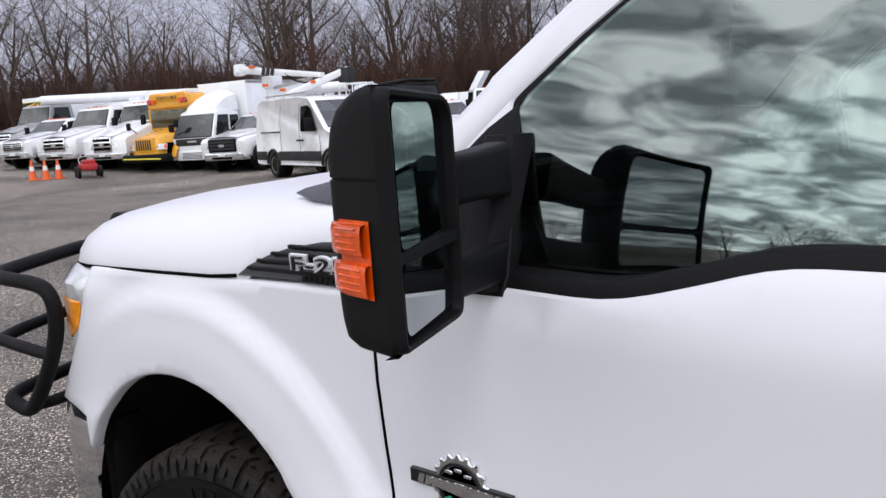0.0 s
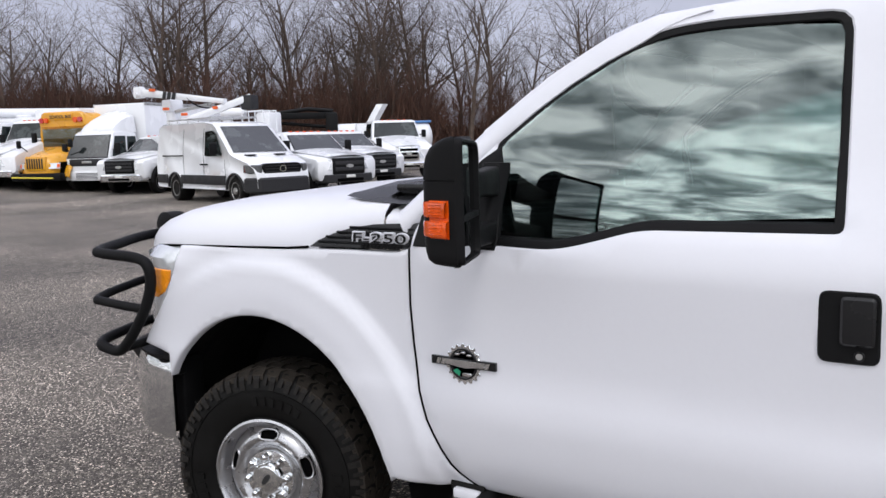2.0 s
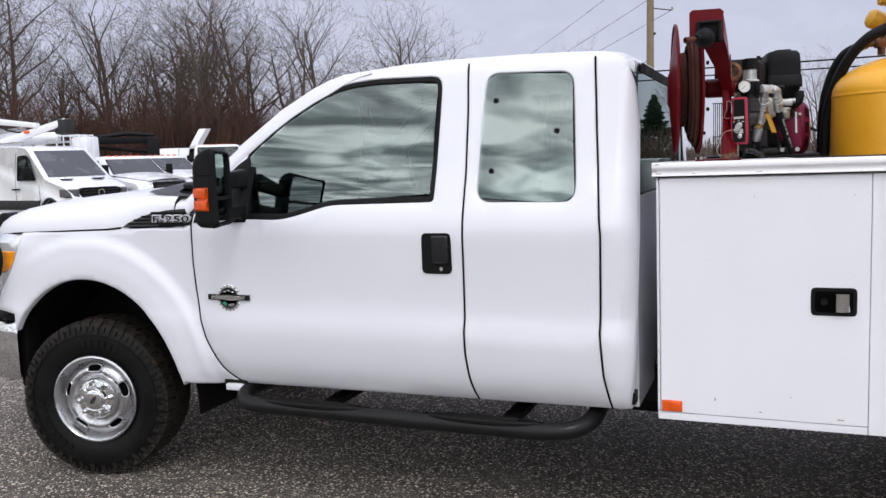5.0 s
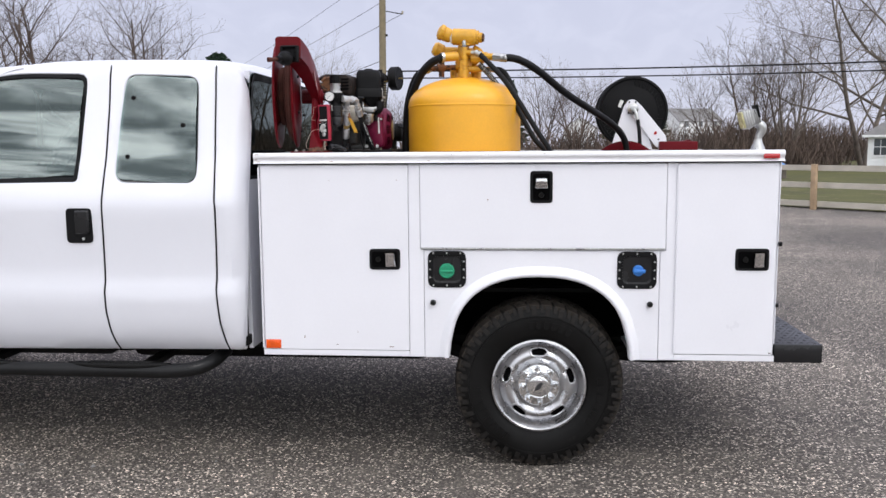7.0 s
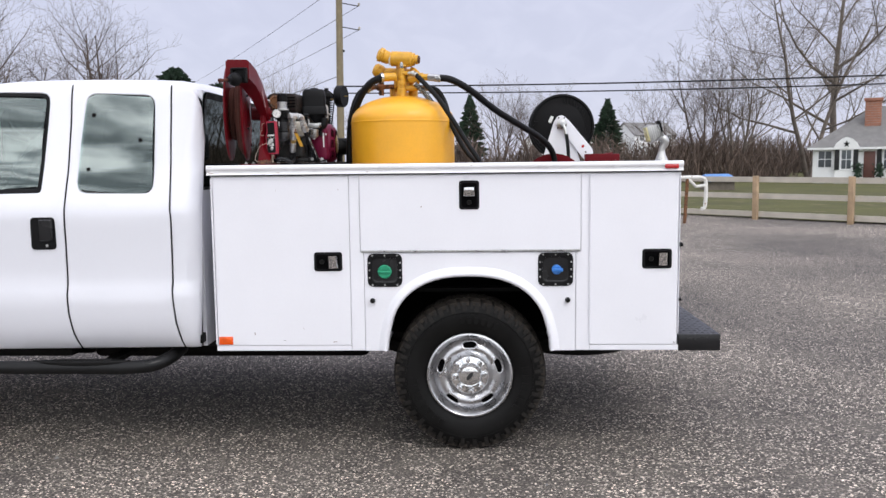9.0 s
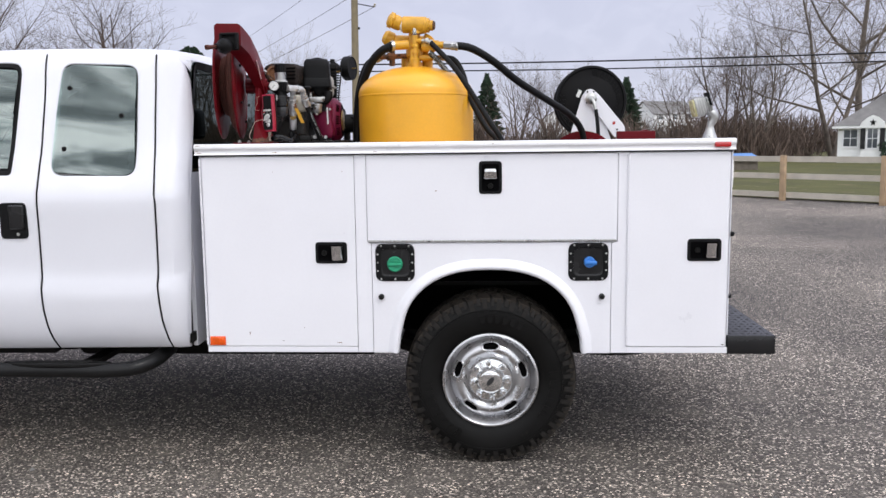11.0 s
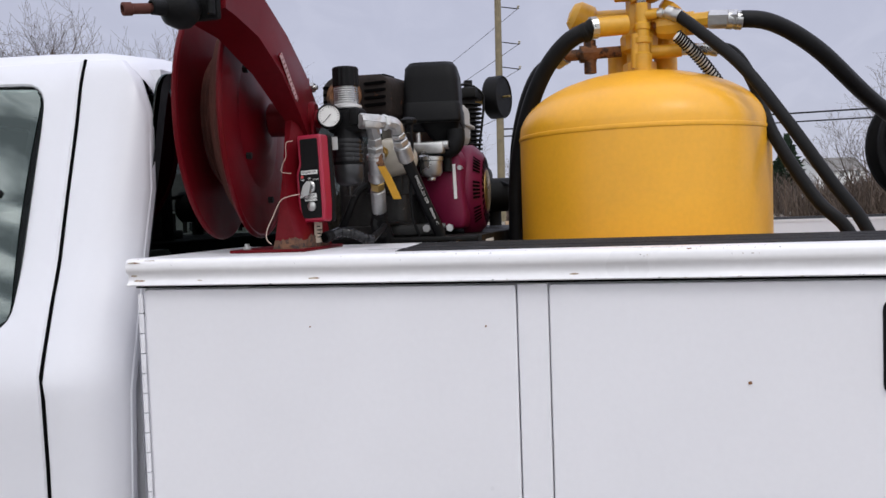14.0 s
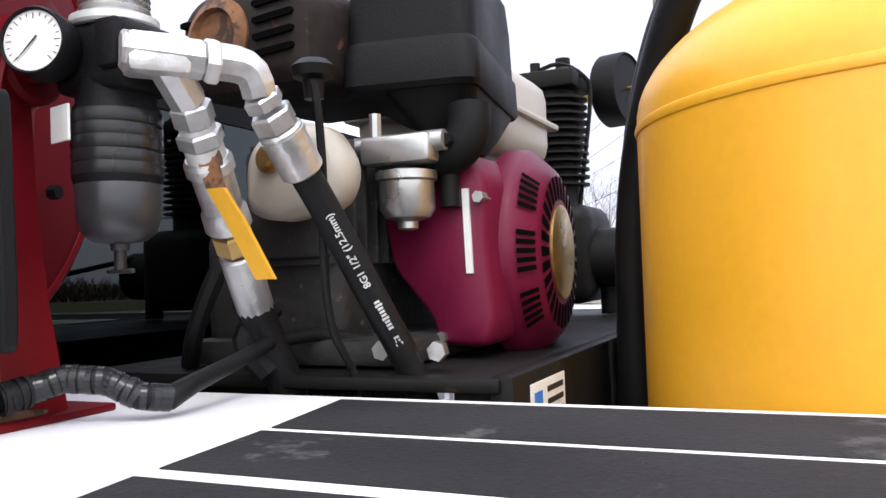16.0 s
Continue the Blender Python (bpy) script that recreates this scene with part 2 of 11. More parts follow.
POLEWOOD = mat("utility_pole_wood", (0.20, 0.165, 0.105), 0.9, var=0.2, scale=4, bump=0.4)
BARK = mat("bare_bark", (0.092, 0.067, 0.054), 0.95, var=0.3, scale=3, bump=0.3, island=0.25)
BARKPALE = mat("pale_bark", (0.155, 0.128, 0.108), 0.95, var=0.3, scale=3, bump=0.3, island=0.2)
BRUSH = mat("winter_brush", (0.092, 0.046, 0.032), 0.95, var=0.3, scale=0.3, island=0.45)
GREYBRUSH = mat("grey_winter_brush", (0.115, 0.083, 0.066), 0.95, var=0.3, scale=0.3, island=0.5)
EVERGREEN = mat("evergreen_needles", (0.022, 0.045, 0.025), 0.9, var=0.35, scale=1.5, island=0.4)
ORANGE = mat("orange_cone", (0.75, 0.12, 0.02), 0.5, var=0.1)


# ---- mesh tools ----
class Geo:
    """Collects vertices and faces, each face with a material slot."""

    def __init__(self, m=None):
        self.v, self.f, self.k, self.slot, self.m = [], [], [], 0, m

    def put(self, verts, faces):
        o = len(self.v)
        self.v += [tuple(self.m @ Vector(p)) for p in verts] if self.m else [tuple(p) for p in verts]
        self.f += [tuple(i + o for i in f) for f in faces]
        self.k += [self.slot] * len(faces)
        return self

    def mat(self, slot):
        self.slot = slot
        return self

    def box(self, a, b):
        (x0, y0, z0), (x1, y1, z1) = a, b
        vs = [(x, y, z) for z in (z0, z1) for y in (y0, y1) for x in (x0, x1)]
        return self.put(vs, [(0, 2, 3, 1), (4, 5, 7, 6), (0, 1, 5, 4), (2, 6, 7, 3), (0, 4, 6, 2), (1, 3, 7, 5)])

    def rbox(self, a, b, r=0.01, seg=2):
        bm = bmesh.new()
        bmesh.ops.create_cube(bm, size=1)
        c = [(p + q) / 2 for p, q in zip(a, b)]
        s = [abs(q - p) for p, q in zip(a, b)]
        for v in bm.verts:
            v.co = Vector((c[0] + v.co.x * s[0], c[1] + v.co.y * s[1], c[2] + v.co.z * s[2]))
        bmesh.ops.bevel(bm, geom=bm.edges[:], offset=min(r, min(s) * 0.49), segments=seg, affect="EDGES", profile=0.5)
        return self.add_bm(bm)

    def add_bm(self, bm):
        bm.verts.index_update()
        self.put([v.co.copy() for v in bm.verts], [tuple(v.index for v in f.verts) for f in bm.faces])
        bm.free()
        return self

    def prism(self, pts, axis, a, b, r=0.0):
        """A polygon in the two other axes, drawn out along axis from a to b; r: bevel of its two rims."""
        def at(p, h):
            return {"x": (h, p[0], p[1]), "y": (p[0], h, p[1]), "z": (p[0], p[1], h)}[axis]
        n = len(pts)
        if r:
            ins = inset(pts, r)
            s = 1 if b > a else -1
            rings = [(ins, a), (pts, a + s * r), (pts, b - s * r), (ins, b)]
        else:
            rings = [(pts, a), (pts, b)]
        vs = [at(p, h) for ring, h in rings for p in ring]
        fs = [tuple(range(n))[::-1], tuple(range(n * (len(rings) - 1), n * len(rings)))]
        for k in range(len(rings) - 1):
            fs += [(k * n + i, k * n + (i + 1) % n, (k + 1) * n + (i + 1) % n, (k + 1) * n + i) for i in range(n)]
        return self.put(vs, fs)

    def lathe(self, prof, origin, axis, seg=32, close=False, cap=True):
        """A profile of (radius, height) turned round the axis from origin."""
        ax = Vector(axis).normalized()
        u = ax.orthogonal().normalized(); w = ax.cross(u)
        o = Vector(origin)
        vs = [o + ax * h + (u * math.cos(2 * math.pi * i / seg) + w * math.sin(2 * math.pi * i / seg)) * r for r, h in prof for i in range(seg)]
        fs = [(k * seg + i, k * seg + (i + 1) % seg, (k + 1) * seg + (i + 1) % seg, (k + 1) * seg + i) for k in range(len(prof) - 1) for i in range(seg)]
        if close:
            k = len(prof) - 1
            fs += [(k * seg + i, k * seg + (i + 1) % seg, (i + 1) % seg, i) for i in range(seg)]
        elif cap:
            if prof[0][0] > 1e-5:
                fs.append(tuple(range(seg))[::-1])
            if prof[-1][0] > 1e-5:
                fs.append(tuple(range((len(prof) - 1) * seg, len(prof) * seg)))
        return self.put(vs, fs)

    def cyl(self, p0, p1, r, seg=16, r2=None, bevel=0.0):
        p0, p1 = Vector(p0), Vector(p1)
        h = (p1 - p0).length
        r2 = r if r2 is None else r2
        prof = [(r, 0), (r2, h)] if not bevel else [(r - bevel, 0), (r, bevel), (r2, h - bevel), (r2 - bevel, h)]
        return self.lathe(prof, p0, p1 - p0, seg)

    def tube(self, pts, r, seg=10, cap=True, smooth=0):
        """A round bar along points; r may be a list. smooth: points added between two by a spline."""
        pts = [Vector(p) for p in pts]
        rs = list(r) if isinstance(r, (list, tuple)) else [r] * len(pts)
        if smooth:
            q, qr = [], []
            for i in range(len(pts) - 1):
                a, b, c, d = pts[max(i - 1, 0)], pts[i], pts[i + 1], pts[min(i + 2, len(pts) - 1)]
                for j in range(smooth):
                    t = j / smooth
                    q.append(0.5 * ((2 * b) + (c - a) * t + (2 * a - 5 * b + 4 * c - d) * t * t + (3 * b - a - 3 * c + d) * t ** 3))
                    qr.append(rs[i] + (rs[i + 1] - rs[i]) * t)
            pts, rs = q + [pts[-1]], qr + [rs[-1]]
        vs, prev = [], None
        for i, p in enumerate(pts):
            d = (pts[min(i + 1, len(pts) - 1)] - pts[max(i - 1, 0)]).normalized()
            u = d.orthogonal() if prev is None else prev - d * prev.dot(d)
            u = u.normalized() if u.length > 1e-6 else d.orthogonal().normalized()
            prev = u
            w = d.cross(u)
            vs += [p + (u * math.cos(2 * math.pi * k / seg) + w * math.sin(2 * math.pi * k / seg)) * rs[i] for k in range(seg)]
        n = len(pts)
        fs = [(i * seg + k, i * seg + (k + 1) % seg, (i + 1) * seg + (k + 1) % seg, (i + 1) * seg + k) for i in range(n - 1) for k in range(seg)]
        if cap:
            fs += [tuple(range(seg))[::-1], tuple(range((n - 1) * seg, n * seg))]
        return self.put(vs, fs)

    def loft(self, rings, closed=False, caps=False):
        """Sheets between rows of points of equal length."""
        n = len(rings[0])
        vs = [p for ring in rings for p in ring]
        fs = [(k * n + i, k * n + (i + 1) % n, (k + 1) * n + (i + 1) % n, (k + 1) * n + i) for k in range(len(rings) - 1) for i in range(n if closed else n - 1)]
        if caps:
            fs += [tuple(range(n))[::-1], tuple(range((len(rings) - 1) * n, len(rings) * n))]
        return self.put(vs, fs)


def inset(pts, r):
    """A polygon drawn in by about r."""
    n = len(pts)
    area = sum(pts[i][0] * pts[(i + 1) % n][1] - pts[(i + 1) % n][0] * pts[i][1] for i in range(n))
    s = 1 if area > 0 else -1
    out = []
    for i in range(n):
        a, p, b = Vector(pts[i - 1]), Vector(pts[i]), Vector(pts[(i + 1) % n])
        d1, d2 = (p - a), (b - p)
        d1 = d1.normalized() if d1.length > 1e-9 else d2.normalized()
        d2 = d2.normalized() if d2.length > 1e-9 else d1
        nn = Vector((-d1.y, d1.x)) * s + Vector((-d2.y, d2.x)) * s
        k = max(nn.length_squared / 2, 0.25)
        out.append(tuple(p + nn * (r / k)))
    return out


def rounded(pts, r, seg=4):
    """A polygon with its corners rounded; r may be a list, one for each corner."""
    out, n = [], len(pts)
    for i in range(n):
        a, p, b = Vector(pts[i - 1]), Vector(pts[i]), Vector(pts[(i + 1) % n])
        rr = r[i] if isinstance(r, (list, tuple)) else r
        rr = min(rr, (a - p).length * 0.48, (b - p).length * 0.48)
        if rr < 1e-5:
            out.append(tuple(p)); continue
        s, e = p + (a - p).normalized() * rr, p + (b - p).normalized() * rr
        for k in range(seg + 1):
            t = k / seg
            out.append(tuple(s * (1 - t) ** 2 + p * 2 * t * (1 - t) + e * t * t))
    return out


def rect(x0, z0, x1, z1, r=0.0, seg=4):
    pts = [(x0, z0), (x1, z0), (x1, z1), (x0, z1)]
    return rounded(pts, r, seg) if r else pts


def dense(pts, step, closed=True):
    out, n = [], len(pts)
    for i in range(n if closed else n - 1):
        a, b = Vector(pts[i]), Vector(pts[(i + 1) % n])
        k = max(1, int(math.ceil((b - a).length / step)))
        out += [tuple(a.lerp(b, j / k)) for j in range(k)]
    return out if closed else out + [tuple(pts[-1])]


def inside(p, poly):
    x, y, c = p[0], p[1], False
    n = len(poly)
    for i in range(n):
        (x1, y1), (x2, y2) = poly[i], poly[i - 1]
        if (y1 > y) != (y2 > y) and x < (x2 - x1) * (y - y1) / (y2 - y1) + x1:
            c = not c
    return c


def panel(g, outline, yf, holes=(), thick=0.03, step=0.05, r=0.005, flip=False):
    """A pressed sheet over an outline in x and z, bowed by y = yf(x, z), with rolled rims; flip: for the far side."""
    from mathutils.geometry import delaunay_2d_cdt
    loops = [dense(outline, step)] + [dense(h, step) for h in holes]
    area = lambda q: sum(q[i - 1][0] * q[i][1] - q[i][0] * q[i - 1][1] for i in range(len(q)))
    if area(loops[0]) < 0:
        loops[0].reverse()
    for k in range(1, len(loops)):
        if area(loops[k]) < 0:
            loops[k].reverse()
    ins = [inset(loops[0], r)] + [inset(q, -r) for q in loops[1:]]
    pts, edges = [], []
    for q in ins:
        o = len(pts)
        pts += [Vector(p) for p in q]
        edges += [(o + i, o + (i + 1) % len(q)) for i in range(len(q))]
    nb = len(pts)
    xs, zs = [p[0] for p in loops[0]], [p[1] for p in loops[0]]
    margin = step * 0.45
    x = min(xs) + step / 2
    while x < max(xs):
        z = min(zs) + step / 2
        while z < max(zs):
            if inside((x, z), ins[0]) and not any(inside((x, z), h) for h in ins[1:]):
                if all((p.x - x) ** 2 + (p.y - z) ** 2 > margin ** 2 for p in pts[:nb]):
                    pts.append(Vector((x, z)))
            z += step
        x += step
    v2, _, tris, *_ = delaunay_2d_cdt(pts, edges, [], 0, 1e-6)
    good = []
    for t in tris:
        c = ((v2[t[0]].x + v2[t[1]].x + v2[t[2]].x) / 3, (v2[t[0]].y + v2[t[1]].y + v2[t[2]].y) / 3)
        if inside(c, ins[0]) and not any(inside(c, h) for h in ins[1:]):
            good.append(tuple(t))
    vs = [(p.x, yf(p.x, p.y), p.y) for p in v2]
    fs = list(good)
    o = 0
    for q, raw in zip(ins, loops):
        n = len(q)
        b1, b2 = len(vs), len(vs) + n
        vs += [(p[0], yf(p[0], p[1]) + r * 0.9, p[1]) for p in raw]
        vs += [(p[0], yf(p[0], p[1]) + thick, p[1]) for p in raw]
        for i in range(n):
            j = (i + 1) % n
            fs += [(o + i, o + j, b1 + j, b1 + i), (b1 + i, b1 + j, b2 + j, b2 + i)]
        o += n
    if flip:
        vs = [(a, 2 * YC - b, c) for a, b, c in vs]
    g.put(vs, fs)
    return g


YC = 1.0


def part(name, g, materials, parent=None, label="", angle=38, category="", group="", kind="", at=None):
    """One mesh object from a Geo (or bmesh), under its thing or part."""
    me = bpy.data.meshes.new(name)
    if isinstance(g, Geo):
        me.from_pydata(g.v, [], g.f)
        me.polygons.foreach_set("material_index", g.k)
    else:
        g.to_mesh(me)
        g.free()
    bm = bmesh.new()
    bm.from_mesh(me)
    bmesh.ops.recalc_face_normals(bm, faces=bm.faces)
    bm.to_mesh(me)
    bm.free()
    for m in materials if isinstance(materials, (list, tuple)) else [materials]:
        me.materials.append(m)
    if angle:
        me.polygons.foreach_set("use_smooth", [True] * len(me.polygons))
        me.set_sharp_from_angle(angle=radians(angle))
    me.update()
    ob = new(name, me)
    if at is not None:
        ob.matrix_world = at
    if parent is not None:
        ob.parent = parent
        ob.matrix_parent_inverse = Matrix.Identity(4)
        if at is None:
            ob.matrix_basis = parent_world(parent).inverted()
    return tagged(ob, label, category, group, kind)


def parent_world(ob):
    m = Matrix.Identity(4)
    while ob is not None:
        m = ob.matrix_basis @ m
        ob = ob.parent
    return m


def thing(name, base, label, category, group="", rz=0.0):
    """An empty at the base of a thing, which its parts hang on; parts built in world metres."""
    ob = new(name)
    ob.empty_display_size = 0.1
    ob.matrix_basis = pose(*base, 0, 0, rz)
    return tagged(ob, label, category, group)


def plain_bars(count, size, m, depth=0.002, grow=0.0, dash=-1):
    """A row of plain bars in the place of a trade name, laid out like words()."""
    vs, fs = [], []
    step = size * 0.60
    for k in range(count):
        c = (k - (count - 1) / 2) * step
        w, h = size * 0.22 + grow, size * 0.35 + grow
        if k == dash:
            w, h = size * 0.12 + grow, size * 0.06 + grow
        o = len(vs)
        vs += [m @ Vector((c + a * w + b * h * 0.15, b * h, z)) for z in (-depth, depth) for a, b in ((-1, -1), (1, -1), (1, 1), (-1, 1))]
        fs += [tuple(i + o for i in f) for f in ((0, 3, 2, 1), (4, 5, 6, 7), (0, 1, 5, 4), (1, 2, 6, 5), (2, 3, 7, 6), (3, 0, 4, 7))]
    return vs, fs


def words(text, size, m, depth=0.002, bold=0.0):
    """Lettering in the built-in font as mesh points and faces, laid out by the pose m (x along, y up)."""
    cu = bpy.data.curves.new("lettering", "FONT")
    cu.body, cu.size, cu.extrude, cu.offset = text, size, depth, bold
    cu.align_x, cu.align_y, cu.resolution_u = "CENTER", "CENTER", 3
    ob = bpy.data.objects.new("lettering", cu)
    scene.collection.objects.link(ob)
    me = ob.to_mesh()
    vs, fs = [m @ v.co for v in me.vertices], [tuple(p.vertices) for p in me.polygons]
    ob.to_mesh_clear()
    bpy.data.objects.remove(ob)
    bpy.data.curves.remove(cu)
    return vs, fs


def facing(x, y, z, shear=0.0, rx=90.0, ry=0.0, rz=0.0):
    """A pose for lettering on an upright face that looks towards -y."""
    m = pose(x, y, z, rx, ry, rz)
    if shear:
        m = m @ Matrix(((1, shear, 0, 0), (0, 1, 0, 0), (0, 0, 1, 0), (0, 0, 0, 1)))
    return m

# ---- ground ----
def ground_mat():
    m = bpy.data.materials.new("gravel_lot")
    m.use_nodes = True
    n, l = m.node_tree.nodes, m.node_tree.links
    b = n["Principled BSDF"]
    tc = n.new("ShaderNodeTexCoord")
    big = n.new("ShaderNodeTexNoise"); big.inputs["Scale"].default_value = 0.35; big.inputs["Detail"].default_value = 6
    mid = n.new("ShaderNodeTexNoise"); mid.inputs["Scale"].default_value = 3.0; mid.inputs["Detail"].default_value = 7
    vor = n.new("ShaderNodeTexVoronoi"); vor.inputs["Scale"].default_value = 120.0
    vor2 = n.new("ShaderNodeTexVoronoi"); vor2.inputs["Scale"].default_value = 34.0
    for k in (big, mid, vor, vor2):
        l.new(tc.outputs["Object"], k.inputs["Vector"])
    base = n.new("ShaderNodeValToRGB")
    base.color_ramp.elements[0].position, base.color_ramp.elements[0].color = 0.35, (0.098, 0.089, 0.081, 1)
    base.color_ramp.elements[1].position, base.color_ramp.elements[1].color = 0.68, (0.215, 0.194, 0.171, 1)
    l.new(big.outputs[0], base.inputs[0])
    stone = n.new("ShaderNodeValToRGB")
    stone.color_ramp.elements[0].position, stone.color_ramp.elements[0].color = 0.15, (0.28, 0.265, 0.25, 1)
    stone.color_ramp.elements[1].position, stone.color_ramp.elements[1].color = 1.0, (7.5, 7.2, 6.8, 1)
    for at, v in ((0.55, 0.75), (0.80, 1.25), (0.90, 2.9)):
        e = stone.color_ramp.elements.new(at); e.color = (v, v * 0.96, v * 0.915, 1)
    sep = n.new("ShaderNodeSeparateColor")
    l.new(vor.outputs["Color"], sep.inputs[0]); l.new(sep.outputs[0], stone.inputs[0])
    mul = n.new("ShaderNodeMix"); mul.data_type = "RGBA"; mul.blend_type = "MULTIPLY"; mul.inputs["Factor"].default_value = 1.0
    l.new(base.outputs[0], mul.inputs["A"]); l.new(stone.outputs[0], mul.inputs["B"])
    # worn patches where fines cover the stone
    fines = n.new("ShaderNodeMapRange"); fines.inputs["From Min"].default_value, fines.inputs["From Max"].default_value = 0.50, 0.66
    l.new(mid.outputs[0], fines.inputs[0])
    half = n.new("ShaderNodeMath"); half.operation = "MULTIPLY"; half.inputs[1].default_value = 0.40
    l.new(fines.outputs[0], half.inputs[0])
    mx = n.new("ShaderNodeMix"); mx.data_type = "RGBA"; mx.inputs["B"].default_value = (0.150, 0.130, 0.110, 1)
    l.new(half.outputs[0], mx.inputs["Factor"]); l.new(mul.outputs["Result"], mx.inputs["A"])
    l.new(mx.outputs["Result"], b.inputs["Base Color"])
    b.inputs["Roughness"].default_value = 0.88
    ad = n.new("ShaderNodeMath"); ad.operation = "ADD"
    l.new(vor.outputs["Distance"], ad.inputs[0]); l.new(vor2.outputs["Distance"], ad.inputs[1])
    bp = n.new("ShaderNodeBump"); bp.inputs["Strength"].default_value = 0.85; bp.inputs["Distance"].default_value = 0.010; bp.invert = True
    l.new(ad.outputs[0], bp.inputs["Height"]); l.new(bp.outputs[0], b.inputs["Normal"])
    return m


GRAVEL = ground_mat()


def ground_z(x, y):
    """The lot is flat by the truck, rises a little to the far corner, dips beyond the fence and climbs to a low hill."""
    d = math.hypot(x, y)
    z = 0.012
    z += 0.55 * smooth((-26 - x) / 14) * smooth((y + 20) / 20)
    z += 1.6 * smooth((y - 75) / 90) * smooth((x + 60) / 50)
    if d > 6:
        z += 0.03 * noise.noise((x * 0.11, y * 0.11, 0.3)) * min(1, (d - 6) / 10)
    return z


def smooth(t):
    t = max(0.0, min(1.0, t))
    return t * t * (3 - 2 * t)


def axis_steps(far):
    s, out = 2.0, [0.0]
    while out[-1] < far:
        out.append(out[-1] + s)
        if out[-1] > 60:
            s *= 1.25
    return [-v for v in out[:0:-1]] + out


xs, ys = axis_steps(900), axis_steps(900)
g = Geo().loft([[(x, y, ground_z(x, y)) for x in xs] for y in ys])
tagged(part("ground", g, GRAVEL, angle=60), "dark gravel and asphalt lot", "ground", kind="structure")

# ---- the white service truck ----
def lerp_table(tab, v):
    if v <= tab[0][0]:
        return tab[0][1]
    for (a, p), (b, q) in zip(tab, tab[1:]):
        if v <= b:
            t = (v - a) / (b - a)
            return p + (q - p) * t
    return tab[-1][1]


SIDE = [(0.50, 0.075), (0.545, 0.045), (0.60, 0.008), (0.68, -0.018), (0.78, -0.031), (0.84, -0.034), (0.862, -0.030), (0.878, -0.018), (0.95, -0.014),
        (1.10, -0.017), (1.22, -0.022), (1.262, -0.024), (1.282, -0.016), (1.31, -0.004), (1.36, 0.018), (1.41, 0.040), (1.47, 0.070), (1.60, 0.120),
        (1.75, 0.178), (1.85, 0.212), (1.90, 0.235), (1.95, 0.275)]


def cab_side(x, z):
    y = lerp_table(SIDE, z)
    e = math.hypot((x + 2.68) / 0.54, (z - 0.45) / 0.567)
    if x < -1.9:
        y = y * (1 - smooth((-1.95 - x) / 0.15)) + (y * 0.35 + 0.005) * smooth((-1.95 - x) / 0.15) if z < 1.30 else y
        y -= 0.032 * smooth((1.38 - e) / 0.09) + 0.010 * smooth((1.30 - e) / 0.2)
        if x < -2.75 and z < 1.26:
            y += (-0.036 - y) * smooth((-2.85 - x) / 0.30) * smooth((1.262 - z) / 0.10) * smooth((e - 1.0) / 0.3)
        y += 0.5 * max(0.0, -3.22 - x) ** 1.7
    return y


truck = thing("service_truck", (-0.2, 1.0, 0), "white pickup service truck with a utility body, parked on gravel", "truck")
GAP_A = [(-2.051, 1.273), (-2.055, 1.10), (-2.046, 0.98), (-2.034, 0.89), (-1.995, 0.758), (-1.929, 0.626), (-1.880, 0.575), (-1.843, 0.545)]
GAP_B = [(-0.785, 1.915), (-0.765, 1.70), (-0.748, 1.45), (-0.740, 1.277), (-0.743, 0.944), (-0.742, 0.75), (-0.730, 0.64), (-0.710, 0.556)]
GAP_C = [(-0.258, 1.905), (-0.235, 1.62), (-0.210, 1.35), (-0.199, 1.23), (-0.205, 0.862), (-0.195, 0.70), (-0.172, 0.562)]
shift = lambda pts, d: [(x + d, z) for x, z in pts]
WIN_F = rounded([(-1.790, 1.298), (-1.572, 1.292), (-1.452, 1.322), (-1.350, 1.352), (-0.873, 1.358), (-0.893, 1.872), (-1.213, 1.880), (-1.354, 1.868),
                 (-1.464, 1.822), (-1.630, 1.724), (-1.806, 1.582)], [0.02, 0.06, 0.06, 0.06, 0.02, 0.05, 0.07, 0.06, 0.06, 0.06, 0.02], 3)
WIN_R = rounded([(-0.690, 1.354), (-0.297, 1.350), (-0.340, 1.853), (-0.697, 1.868)], 0.055, 5)
DOOR_TOP = [(-0.793, 1.917), (-1.22, 1.925), (-1.375, 1.912), (-1.50, 1.866), (-1.67, 1.768), (-1.858, 1.618), (-1.93, 1.50), (-2.03, 1.345)]

def curved_pane(edge, yf, yv):
    """Side glass bowed from sill to roof, cut to an outline."""
    g, rows = Geo(), []
    z_lo, z_hi = min(p[1] for p in edge) + 0.001, max(p[1] for p in edge) - 0.001
    for i in range(29):
        z = z_lo + (z_hi - z_lo) * i / 28
        cuts = [p[0] + (q[0] - p[0]) * (z - p[1]) / (q[1] - p[1]) for p, q in zip(edge, edge[1:] + edge[:1]) if (p[1] > z) != (q[1] > z)]
        rows.append([(min(cuts) + (max(cuts) - min(cuts)) * k / 8, yf(z), z) for k in range(9)])
    for d in (0.0, 0.005):
        g.loft([[(x, yv(y + d), z) for x, y, z in row] for row in rows])
    return g


